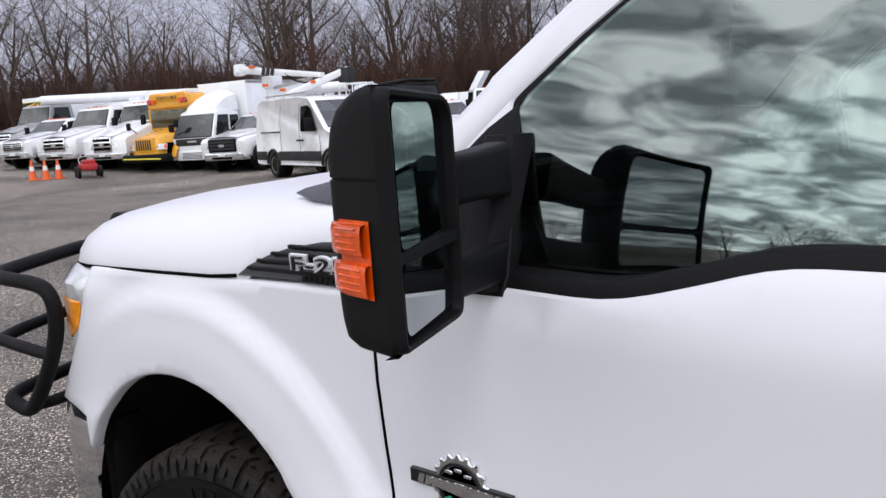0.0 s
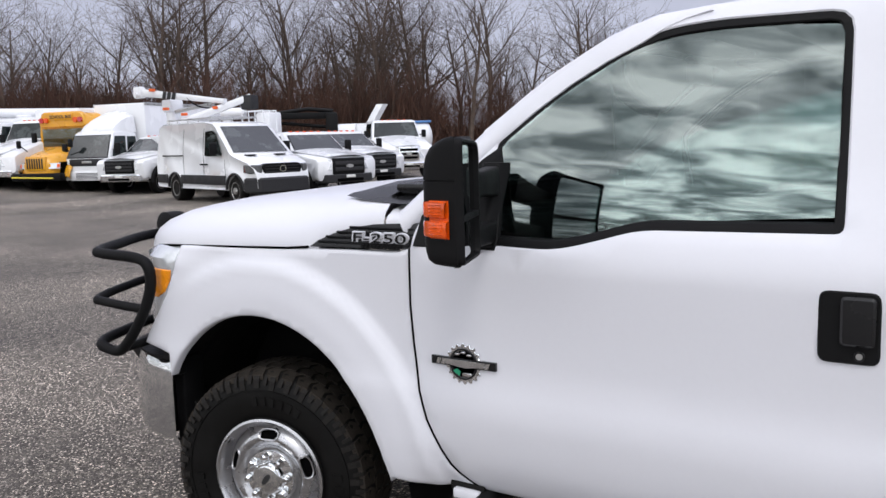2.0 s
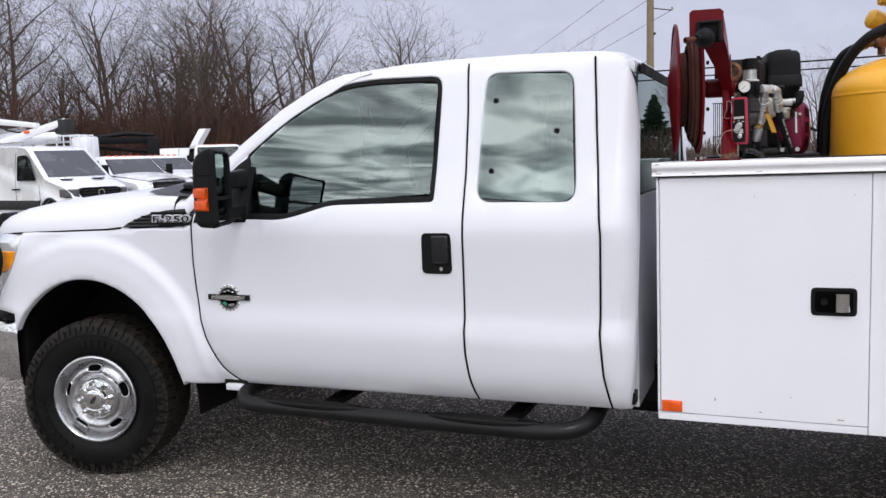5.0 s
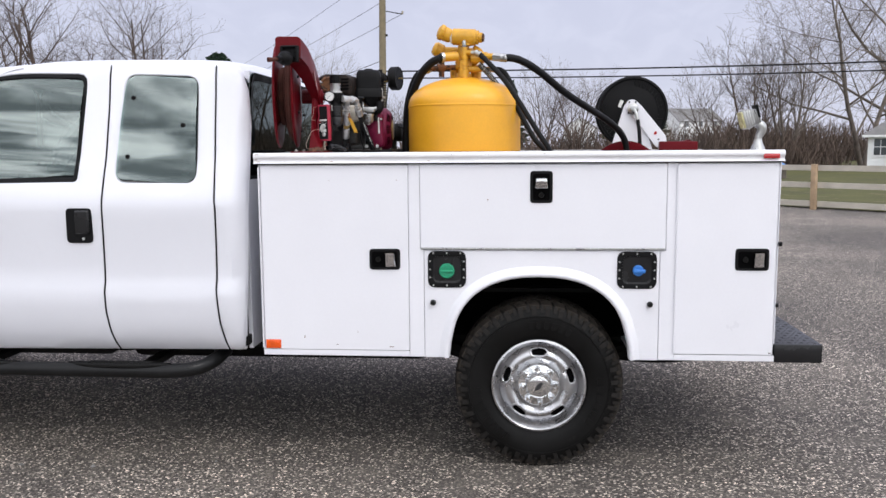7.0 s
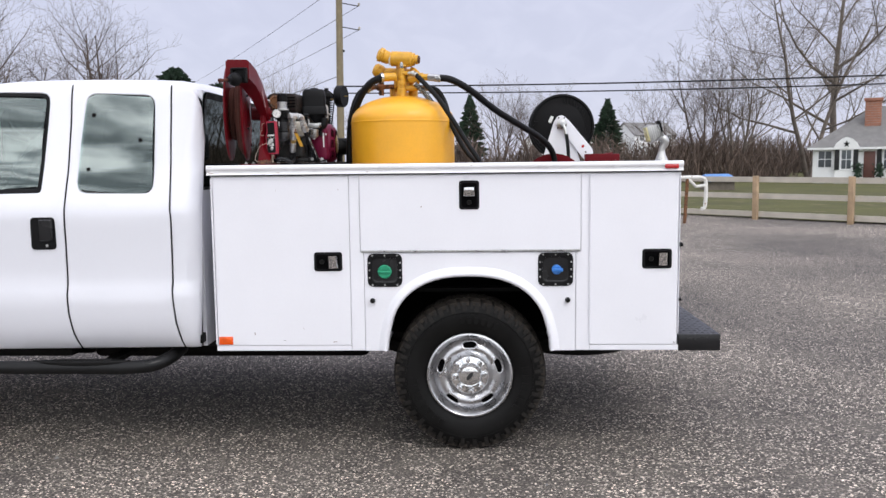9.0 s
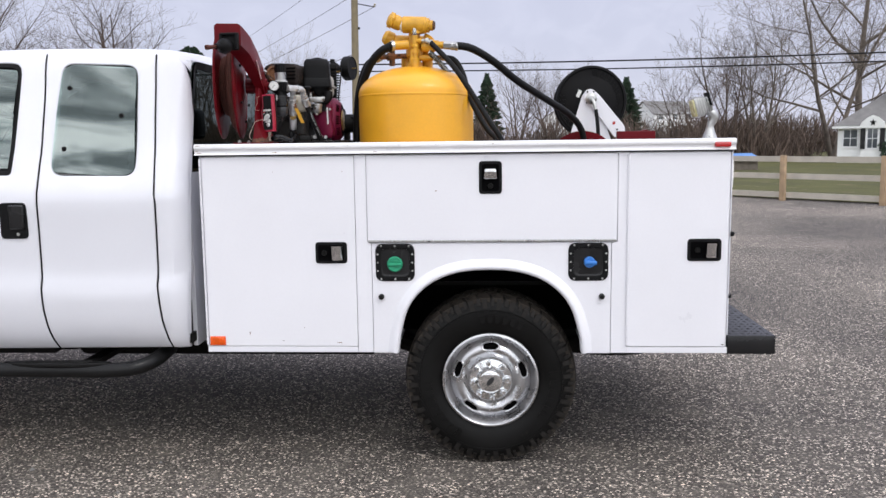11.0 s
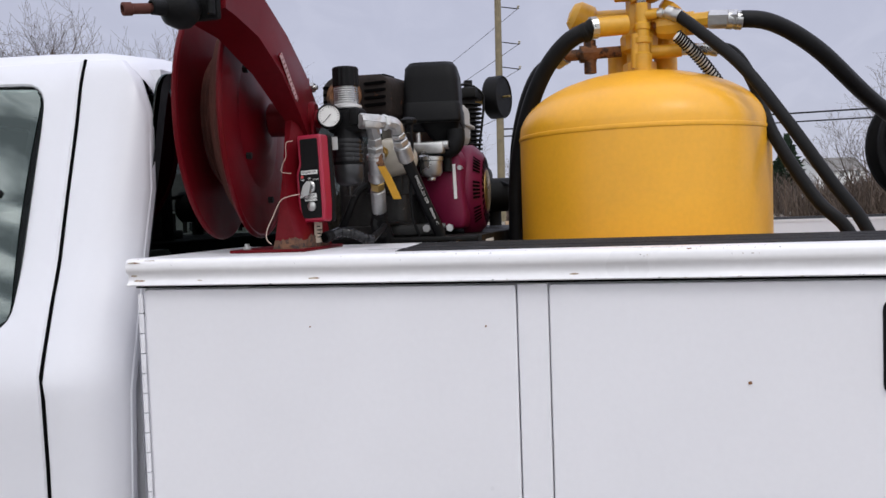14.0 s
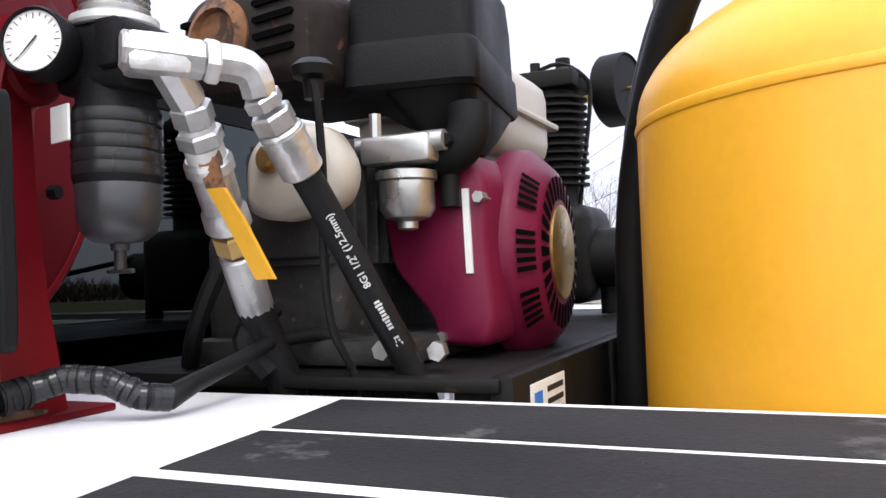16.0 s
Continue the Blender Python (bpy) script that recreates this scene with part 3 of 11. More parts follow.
for flip in (False, True):
    yv = lambda y: 2 * YC - y if flip else y
    front = part("front_door", panel(Geo(), shift(GAP_A, 0.003) + shift(GAP_B, -0.003)[::-1] + DOOR_TOP[1:], cab_side, [WIN_F], flip=flip), PAINT, truck)
    part("rear_door", panel(Geo(), shift(GAP_B, 0.003) + shift(GAP_C, -0.003)[::-1], cab_side, [WIN_R], flip=flip), PAINT, truck)
    g = Geo()
    panel(g, shift(GAP_C, 0.003) + [(-0.105, 0.556), (-0.085, 0.75), (-0.072, 1.23), (-0.085, 1.62), (-0.103, 1.78), (-0.13, 1.86), (-0.17, 1.90)],
          lambda x, z: cab_side(x, z) + 0.11 * max(0, (x + 0.16) / 0.10) ** 2.4, thick=0.02, step=0.035, flip=flip)
    part("cab_corner", g, PAINT, truck)
    # rolled rear corner into the back wall
    rings = []
    for z in (0.556, 0.75, 0.95, 1.23, 1.45, 1.62, 1.78, 1.86, 1.876):
        xe = lerp_table([(0.556, -0.105), (0.75, -0.085), (1.23, -0.072), (1.62, -0.085), (1.78, -0.103), (1.86, -0.13), (1.90, -0.17)], z)
        y0 = cab_side(xe, z) + 0.11 * max(0, (xe + 0.16) / 0.10) ** 2.4
        rings.append([(xe - 0.006, yv(y0), z), (xe + 0.002, yv(y0 + 0.010), z), (xe + 0.002, yv(y0 + 0.024), z), (xe - 0.010, yv(y0 + 0.042), z), (xe - 0.02, YC, z)])
    if not flip:
        back_rings = rings
    # window trims and panes
    trim = Geo()
    panel(trim, inset(WIN_F, -0.004), lambda x, z: cab_side(x, z) + 0.004, [inset(dense(WIN_F, 0.04), 0.022)], thick=0.05, step=0.03, r=0.004, flip=flip)
    part("window_trim", trim, BLACK, front if not flip else truck, "black rubber window trim")
    gl = curved_pane(inset(dense(WIN_F, 0.02), 0.018), lambda z: 0.067 + 0.095 * (z - 1.36) + 0.455 * (z - 1.36) ** 2, yv)
    w = part("door_window", gl, GLASS, truck, "tinted side window glass reflecting clouds", angle=40)
    w.visible_shadow = False
    gl = curved_pane(inset(dense(WIN_R, 0.02), 0.002), lambda z: 0.024 + 0.27 * (z - 1.36) + 0.25 * (z - 1.36) ** 2, yv)
    w = part("quarter_window", gl, DARKGLASS, truck, "dark privacy glass quarter window", angle=40)
    w.visible_shadow = False
    ring = Geo()
    panel(ring, inset(WIN_R, 0.003), lambda x, z: lerp_table([(1.2, -0.03), (1.36, 0.022), (1.88, 0.228)], z) + 0.0095, [inset(dense(WIN_R, 0.04), 0.035)], thick=0.006, step=0.03, r=0.0005, flip=flip)
    part("window_frit", ring, FRIT, truck)
    for bx, bz in ((-0.645, 1.752), (-0.637, 1.474), (-0.385, 1.62)):
        yb = 0.024 + 0.27 * (bz - 1.36) + 0.25 * (bz - 1.36) ** 2
        part("window_stud", Geo().cyl((bx, yv(yb + 0.004), bz), (bx, yv(yb - 0.006), bz), 0.011, 14, bevel=0.002), BLACK, truck)
    # front fender with its flare
    arch = [(-2.68 + 0.54 * math.cos(a), 0.45 + 0.567 * math.sin(a)) for a in [radians(8 + k * (154 - 8) / 26) for k in range(27)]]
    out = shift(GAP_A, -0.003)[::-1] + [(-2.10, 1.262), (-2.46, 1.254), (-2.80, 1.247), (-3.085, 1.238), (-3.100, 1.155), (-3.146, 1.062), (-3.215, 0.968), (-3.270, 0.90), (-3.302, 0.856), (-3.145, 0.832)]
    out = [(-1.95, 0.538)] + out + arch[::-1][1:] + [(-2.135, 0.545)]
    part("front_fender", panel(Geo(), out, cab_side, thick=0.035, step=0.022, r=0.006, flip=flip), PAINT, truck, angle=60)
    # name plate insert between bonnet and fender
    ins = [(-2.456, 1.262), (-2.06, 1.270), (-2.018, 1.350), (-2.206, 1.340), (-2.30, 1.327), (-2.36, 1.310), (-2.42, 1.285)]
    g = panel(Geo(), ins, lambda x, z: cab_side(x, 1.25) + (z - 1.262) * 0.28 + 0.002, thick=0.03, step=0.03, r=0.004, flip=flip)
    badge = part("fender_vent", g, GLOSSBLACK, truck, "black vent insert with chrome letters")
    slat = Geo()
    for k in range(4):
        z = 1.278 + k * 0.016
        x0 = lerp_table([(1.27, -2.43), (1.30, -2.375), (1.33, -2.28)], z)
        slat.rbox((x0, yv(cab_side(-2.3, 1.25) + (z - 1.262) * 0.28 - 0.004), z), (-2.055 + k * 0.008, yv(cab_side(-2.3, 1.25) + (z - 1.262) * 0.28 + 0.006), z + 0.007), 0.002, 1)
    part("vent_slat", slat, BLACK, badge)
    if not flip:
        g = Geo()
        ys = cab_side(-2.16, 1.25)
        vs, fs = words("F-250", 0.067, facing(-2.165, ys + 0.004, 1.300, 0.25, rx=106) @ Matrix.Diagonal((1.08, 0.66, 1, 1)), 0.003, 0.0058)
        cx = -2.165
        g.put([((p.x - cx) * 1.28 + cx, p.y, p.z) for p in vs], fs)
        vs, fs = words("F-250", 0.067, facing(-2.165, ys + 0.001, 1.300, 0.25, rx=106) @ Matrix.Diagonal((1.08, 0.66, 1, 1)), 0.0045, -0.0006)
        g.mat(1).put([((p.x - cx) * 1.28 + cx, p.y, p.z) for p in vs], fs)
        part("nameplate", g, [PAINT, GLOSSBLACK], badge, "chrome outlined nameplate letters", angle=0)
        g = Geo()
        vs, fs = plain_bars(10, 0.017, facing(-2.16, ys - 0.001, 1.273), 0.002)
        g.put([((p.x + 2.16) * 1.5 - 2.16, p.y, p.z) for p in vs], fs)
        part("nameplate", g, BLACK, badge, angle=0)
    # inner wheel arch
    for cx, zc, rr in ((-2.70, 0.42, 0.60),):
        pts = [(cx + rr * math.cos(radians(a)), zc + rr * math.sin(radians(a))) for a in range(-4, 185, 9)]
        g = Geo().loft([[(px, yv(0.03), pz) for px, pz in pts], [(px, yv(0.48), pz) for px, pz in pts]])
        g.put([(px, yv(0.48), pz) for px, pz in pts], [tuple(range(len(pts)))])
        part("wheel_arch_liner", g, BLACK, truck)
    # headlamp
    hl = [(-3.090, 1.234), (-3.106, 1.15), (-3.152, 1.060), (-3.221, 0.966), (-3.278, 0.905), (-3.38, 0.92), (-3.43, 1.03), (-3.43, 1.17), (-3.28, 1.234)]
    yh = lambda x, z: -0.030 + (0.05 if z > 1.2 else 0.0) * (z - 1.2) / 0.035 + 1.5 * max(0, -3.16 - x) ** 1.75
    lamp = part("headlamp", panel(Geo(), hl, yh, thick=0.05, step=0.03, r=0.008, flip=flip), LENS, truck, "clear headlamp with amber marker")
    am = [(-3.116, 1.148), (-3.130, 1.108), (-3.158, 1.064), (-3.205, 1.040), (-3.30, 1.030), (-3.335, 1.05), (-3.345, 1.145), (-3.25, 1.150)]
    part("side_marker", panel(Geo(), am, lambda x, z: yh(x, z) - 0.004, thick=0.02, step=0.03, r=0.004, flip=flip), AMBER2, lamp, "amber marker lens")
    # door handle
    if not flip:
        ys = cab_side(-0.85, 1.15)
        g = Geo().prism(rect(-0.915, 1.075, -0.788, 1.238, 0.022), "y", ys - 0.006, ys + 0.03, 0.004)
        h = part("door_handle", g, BLACK, front, "black plastic pull handle")
        g = Geo().prism(rect(-0.868, 1.118, -0.797, 1.228, 0.012), "y", ys - 0.022, ys, 0.006)
        g.cyl((-0.828, ys - 0.004, 1.096), (-0.828, ys - 0.013, 1.096), 0.012, 16, bevel=0.002)
        g.mat(1).cyl((-0.828, ys - 0.012, 1.096), (-0.828, ys - 0.015, 1.096), 0.007, 12)
        part("door_handle", g, [GLOSSBLACK, STEEL], front)
        # round diesel emblem with a bar across
        em = Geo()
        ye = cab_side(-1.858, 0.95) - 0.002
        teeth = [(0.062 if (k // 2) % 2 else 0.055) for k in range(72)]
        pts = [(-1.858 + teeth[k] * math.cos(2 * math.pi * k / 72), 0.948 + teeth[k] * math.sin(2 * math.pi * k / 72)) for k in range(72)]
        em.prism(pts, "y", ye + 0.004, ye - 0.006, 0.002)
        em.mat(1).lathe([(0.047, 0), (0.047, 0.003), (0.044, 0.004), (0.041, 0.003), (0.041, 0)], (-1.858, ye - 0.005, 0.948), (0, -1, 0), 40)
        em.lathe([(0.0, 0.001), (0.040, 0.001)], (-1.858, ye - 0.0055, 0.948), (0, -1, 0), 40)
        em.mat(0).prism([(-1.93, 0.945), (-1.85, 0.936), (-1.785, 0.945), (-1.785, 0.958), (-1.85, 0.96), (-1.93, 0.958)][::1], "y", ye - 0.006, ye - 0.010, 0.001)
        em.mat(1).prism([(-1.968, 0.939), (-1.75, 0.939), (-1.75, 0.9635), (-1.968, 0.9635)], "y", ye + 0.002, ye - 0.009, 0.001)
        for dx, dz in ((-0.02, 0.028), (0.0, 0.034), (0.02, 0.028)):
            em.mat(0).rbox((-1.858 + dx - 0.008, ye - 0.010, 0.948 + dz - 0.003), (-1.858 + dx + 0.008, ye - 0.004, 0.948 + dz + 0.003), 0.001, 1)
        em.mat(2).prism([(-1.895, 0.925), (-1.872, 0.912), (-1.868, 0.925), (-1.88, 0.933)], "y", ye - 0.004, ye - 0.008)
        em.mat(0).rbox((-1.862, ye - 0.008, 0.912), (-1.83, ye - 0.004, 0.922), 0.001, 1)
        emblem = part("emblem", em, [CHROME, GLOSSBLACK, GREENCAP], truck, "round chrome gear emblem with black bar")
        vs, fs = plain_bars(11, 0.0235, facing(-1.859, ye - 0.0095, 0.951, 0.15), 0.0012, 0.0003)
        part("lettering", Geo().put([((p.x + 1.859) * 1.16 - 1.859, p.y, p.z) for p in vs], fs), CHROME, emblem, angle=0)

# cab back wall with the rear window
g = Geo()
full = [r + [(p[0], 2 * YC - p[1], p[2]) for p in r[:-1]][::-1] for r in back_rings]
for k in (0, 1):
    part("rear_corner", Geo().loft([r[:4] if k == 0 else r[-4:] for r in full]), PAINT, truck)
low = Geo().box((-0.105, 0.12, 0.55), (-0.085, 1.88, 1.36))
low.box((-0.146, 0.30, 1.84), (-0.116, 1.70, 1.884))
part("cab_back_wall", low, PAINT, truck)
rw = rounded([(0.110, 1.33), (1.890, 1.33), (1.735, 1.875), (0.265, 1.875)], 0.05, 5)
w = part("rear_window", Geo().prism(rw, "x", -0.104, -0.098, 0.001), REARGLASS, truck, "dark glass rear cab window")
w.visible_shadow = False
g = Geo()
inn = inset(dense(rw, 0.06), 0.035)
n = len(inn)
o2 = dense(rw, 0.06)
g.put([(-0.088, *p) for p in o2] + [(-0.094, *p) for p in inn], [(i, (i + 1) % n, n + (i + 1) % n, n + i) for i in range(n)])
part("rear_window_seal", g, BLACK, truck)

# dark gaps round the doors
for flip in (False, True):
    for line in (GAP_A, GAP_B, GAP_C):
        pts = [(x, cab_side(x, z) + 0.0035, z) for x, z in dense(line, 0.05, False)]
        part("door_seam", Geo().tube([(x, 2 * YC - y if flip else y, z) for x, y, z in pts], 0.0036, 6), GAP, truck)

# roof skin
def roof_ring(x, dz):
    half = [(cab_side(x, 1.905) + 0.004 - dz * 0.15, 1.907 + dz * 0.6), (0.262, 1.930 + dz * 0.8), (0.32, 1.948 + dz), (0.43, 1.960 + dz), (0.62, 1.968 + dz), (0.82, 1.971 + dz)]
    left = [(x, y, z) for y, z in half]
    return left + [(x, YC, 1.972 + dz)] + [(x, 2 * YC - y, z) for _, y, z in left[::-1]]
g = Geo().loft([roof_ring(x, dz) for x, dz in ((-1.54, -0.120), (-1.48, -0.088), (-1.40, -0.055), (-1.32, -0.032), (-1.22, -0.014), (-1.10, -0.004), (-0.9, 0.0), (-0.6, -0.002), (-0.38, -0.008), (-0.26, -0.015), (-0.19, -0.027), (-0.160, -0.044), (-0.143, -0.064), (-0.128, -0.088), (-0.117, -0.116), (-0.112, -0.130))])
part("cab_roof", g, PAINT, truck, angle=60)
# pillars and windscreen
SAIL_LOW, SAIL_TOP = -1.747, -1.783
pil = [(-2.075, 1.325), (-1.965, 1.430), (-1.860, 1.530), (-1.790, 1.594), (-1.696, 1.670), (-1.600, 1.738), (-1.503, 1.794), (-1.408, 1.838)]
for flip in (False, True):
    yv = lambda y: 2 * YC - y if flip else y
    rings = []
    for x, z in pil:
        y = cab_side(-1.7, z)
        rings.append([(x + 0.012, yv(y + 0.02), z - 0.01), (x, yv(y), z), (x - 0.022, yv(y + 0.008), z + 0.034), (x - 0.036, yv(y + 0.034), z + 0.054), (x - 0.040, yv(y + 0.075), z + 0.058)])
    # the pillar thins out into the roof rail
    for x, z, up, k in ((-1.350, 1.862, 0.012, 0.80), (-1.290, 1.880, 0.018, 0.50), (-1.230, 1.892, 0.020, 0.25)):
        y = cab_side(-1.7, z)
        rings.append([(x + 0.008, yv(y + 0.02), z - 0.01 + up), (x, yv(y + 0.003), z + up * 0.8), (x - 0.022 * k, yv(y + 0.010), z + up * 0.8 + 0.030 * k), (x - 0.036 * k, yv(y + 0.036), z + up * 0.8 + 0.046 * k), (x - 0.040 * k, yv(y + 0.075), z + up * 0.8 + 0.048 * k)])
    part("windscreen_pillar", Geo().loft(rings), PAINT, truck, angle=60)
    sail = [(-2.03, 1.284), (SAIL_LOW - 0.004, 1.284), (SAIL_LOW, 1.316), (SAIL_TOP, 1.545), (SAIL_TOP - 0.006, 1.572), (-1.845, 1.536), (-1.93, 1.458), (-2.02, 1.372)]
    part("mirror_sail", panel(Geo(), sail, lambda x, z: cab_side(-1.7, z) - 0.003, thick=0.02, step=0.04, r=0.003, flip=flip), BLACK, truck, "black corner cover below the pillar")
rings = []
for x, z in pil:
    y = cab_side(-1.7, z) + 0.070
    rings.append([(x - 0.042 - 0.02 * (1 - ((yy - YC) / (YC - y)) ** 2), yy, z + 0.054 + 0.008 * (1 - ((yy - YC) / (YC - y)) ** 2)) for yy in [y + (2 * YC - 2 * y) * k / 14 for k in range(15)]])
w = part("windscreen", Geo().loft(rings), GLASS, truck, "raked windscreen glass")
w.visible_shadow = False

# bonnet
def hood_ring(x, ye, ze, zc):
    d = zc - ze
    half = [(ye, ze - 0.03), (ye - 0.001, ze), (ye + 0.010, ze + 0.24 * d), (ye + 0.035, ze + 0.47 * d), (ye + 0.085, ze + 0.68 * d), (ye + 0.16, ze + 0.83 * d), (ye + 0.28, ze + 0.93 * d), (ye + 0.42, zc)]
    half = [(min(y, 0.9), z) for y, z in half]
    return [(x, y, z) for y, z in half] + [(x, YC, zc + 0.012)] + [(x, 2 * YC - y, z) for y, z in half[::-1]]
HOOD = [(-3.60, 0.42, 1.16, 1.215), (-3.56, 0.30, 1.175, 1.265), (-3.48, 0.19, 1.20, 1.315), (-3.38, 0.105, 1.218, 1.348), (-3.27, 0.052, 1.230, 1.370), (-3.15, 0.018, 1.238, 1.386), (-2.98, 0.008, 1.244, 1.402), (-2.75, 0.004, 1.251, 1.420),
        (-2.55, 0.004, 1.257, 1.434), (-2.46, 0.005, 1.265, 1.441), (-2.40, 0.010, 1.300, 1.445), (-2.33, 0.016, 1.324, 1.450), (-2.22, 0.024, 1.344, 1.456), (-2.165, 0.028, 1.350, 1.458)]
for yv in (lambda y: y, lambda y: 2 * YC - y):
    part("bonnet_seam", Geo().tube([(x, yv(ye - 0.004), ze - 0.004) for x, ye, ze, zc in HOOD[4:10]], 0.0045, 6), GAP, truck)
part("bonnet", Geo().loft([hood_ring(*h) for h in HOOD]), PAINT, truck, angle=50)
g = Geo()
for yv in (lambda y: y, lambda y: 2 * YC - y):
    rings = []
    for x, ye, ze, zc in ((-2.158, 0.028, 1.350, 1.405), (-2.10, 0.030, 1.353, 1.40), (-2.035, 0.034, 1.356, 1.395)):
        d = zc - ze
        rings.append([(x, yv(ye), ze - 0.02), (x, yv(ye - 0.001), ze), (x, yv(ye + 0.010), ze + 0.3 * d), (x, yv(ye + 0.04), ze + 0.6 * d), (x, yv(ye + 0.10), ze + 0.85 * d), (x, yv(ye + 0.17), zc)])
    part("cowl_side", Geo().loft(rings), PAINT, truck, angle=50)
    top = [[(-2.385, yv(0.120), 1.421), (-2.30, yv(0.085), 1.413), (-2.20, yv(0.066), 1.405), (-2.11, yv(0.058), 1.402), (-2.03, yv(0.055), 1.405)], [(-2.37, yv(0.135), 1.430), (-2.29, yv(0.15), 1.445), (-2.20, yv(0.17), 1.452), (-2.11, yv(0.18), 1.455), (-2.02, yv(0.17), 1.455)], [(-2.35, yv(0.15), 1.434), (-2.27, yv(0.25), 1.462), (-2.18, yv(0.34), 1.470), (-2.10, yv(0.38), 1.470), (-2.0, yv(0.38), 1.468)]]
    part("cowl_end", Geo().loft(top), GLOSSBLACK, truck, "gloss black cowl end panel", angle=50)
g = Geo().loft([[(x, y, z - 0.04 * abs(y - 1) ** 3) for x, z in ((-2.19, 1.452), (-2.16, 1.466), (-2.10, 1.462), (-2.04, 1.448), (-1.98, 1.452))] for y in [0.10 + 1.8 * k / 16 for k in range(17)]])
g.tube([(-2.12, 0.35, 1.475), (-2.06, 0.55, 1.48), (-2.05, 1.0, 1.485)], 0.009, 8)
g.rbox((-2.185, 0.12, 1.435), (-2.02, 0.30, 1.462), 0.01)
part("cowl_grille", g, GLOSSBLACK, truck, "black plastic cowl below the windscreen")
part("radio_antenna", Geo().cyl((-2.10, 1.93, 1.40), (-2.02, 1.96, 2.12), 0.0035, 8, r2=0.0015), DARKMETAL, truck)

# nose: grille block, bumper, brush guard
part("grille", Geo().rbox((-3.58, 0.42, 0.82), (-3.45, 1.58, 1.20), 0.03), BLACK, truck)
rings = []
for x, y in ((-3.150, -0.034), (-3.30, -0.026), (-3.42, 0.02), (-3.53, 0.10), (-3.62, 0.24), (-3.67, 0.5), (-3.68, 1.0), (-3.67, 1.5), (-3.62, 1.76), (-3.53, 1.90), (-3.42, 1.98), (-3.30, 2.026), (-3.150, 2.034)):
    nx, ny = (0.0, 1.0) if y < 0.05 else ((0.0, -1.0) if y > 1.95 else (1.0, 0.0))
    rings.append([(x + nx * d, y + ny * d, z) for d, z in ((0.05, 0.475), (0.008, 0.49), (0.0, 0.52), (0.0, 0.70), (0.004, 0.765), (0.018, 0.795), (0.09, 0.808))])
bumper = part("front_bumper", Geo().loft(rings), CHROME, truck, "chrome front bumper")
pad = Geo().loft([[r[4], (r[5][0] * 2 - r[6][0], r[5][1], 0.788), (r[5][0], r[5][1], 0.806), (r[6][0], r[6][1], 0.818)] for r in rings])
part("bumper_pad", pad, BLACK, bumper, "black plastic step pad on the bumper")
g = Geo().rbox((-3.225, -0.012, 0.74), (-3.135, 0.03, 0.835), 0.01).rbox((-3.21, 0.02, 0.44), (-3.15, 0.12, 0.80), 0.012)
part("bumper_end_cap", g, BLACK, truck)
g = Geo().prism([(-3.155, 0.30), (-3.135, 0.30), (-3.12, 0.60), (-3.15, 0.62)], "y", 0.06, 0.36, 0.003)
part("mud_flap", g, RUBBER, truck)
for s in (1, -1):
    yv = lambda y: YC - s * (YC - y)
    guard = part("brush_guard", Geo().tube([(-3.71, yv(0.62), 1.225), (-3.67, yv(0.30), 1.222), (-3.55, yv(0.06), 1.215), (-3.465, yv(-0.085), 1.209), (-3.425, yv(-0.105), 1.206), (-3.36, yv(-0.10), 1.202), (-3.255, yv(-0.082), 1.194), (-3.205, yv(-0.072), 1.175), (-3.190, yv(-0.066), 1.125), (-3.205, yv(-0.068), 1.05), (-3.25, yv(-0.078), 0.96),
                                            (-3.325, yv(-0.09), 0.862), (-3.375, yv(-0.095), 0.828), (-3.43, yv(-0.10), 0.832), (-3.475, yv(-0.10), 0.845), (-3.53, yv(-0.03), 0.85), (-3.60, yv(0.12), 0.85), (-3.69, yv(0.35), 0.85), (-3.71, yv(0.62), 0.85)], 0.0205, 12, smooth=4), BLACK, truck, "black tubular brush guard bars")
    part("guard_bar", Geo().tube([(-3.235, yv(-0.075), 1.000), (-3.34, yv(-0.09), 1.008), (-3.44, yv(-0.103), 1.018), (-3.475, yv(-0.10), 1.021), (-3.53, yv(-0.02), 1.026), (-3.60, yv(0.12), 1.03), (-3.69, yv(0.35), 1.035), (-3.71, yv(0.62), 1.035)], 0.0175, 10, smooth=4), BLACK, guard)
    part("guard_bar", Geo().tube([(-3.38, yv(-0.09), 0.832), (-3.33, yv(0.0), 0.85), (-3.40, yv(0.15), 0.86), (-3.55, yv(0.35), 0.86)], 0.0165, 10, smooth=3), BLACK, guard)
    g = Geo().prism(rounded([(-3.75, 0.45), (-3.69, 0.45), (-3.67, 1.10), (-3.64, 1.20), (-3.61, 1.25), (-3.65, 1.285), (-3.72, 1.25), (-3.76, 1.13)], 0.03, 4), "y", yv(0.40), yv(0.42), 0.003)
    g.lathe([(0.045, 0), (0.058, 0.01), (0.058, 0.09), (0.045, 0.10)], (-3.64, yv(0.36), 1.258), (0, 1 if s > 0 else -1, 0), 20)
    part("guard_upright", g, BLACK, guard)
for z, r in ((1.258, 0.022), (1.035, 0.02), (0.85, 0.02)):
    part("guard_cross_bar", Geo().tube([(-3.66 if z > 1.2 else -3.71, 0.4, z), (-3.66 if z > 1.2 else -3.71, 1.6, z)], r, 10), BLACK, truck)

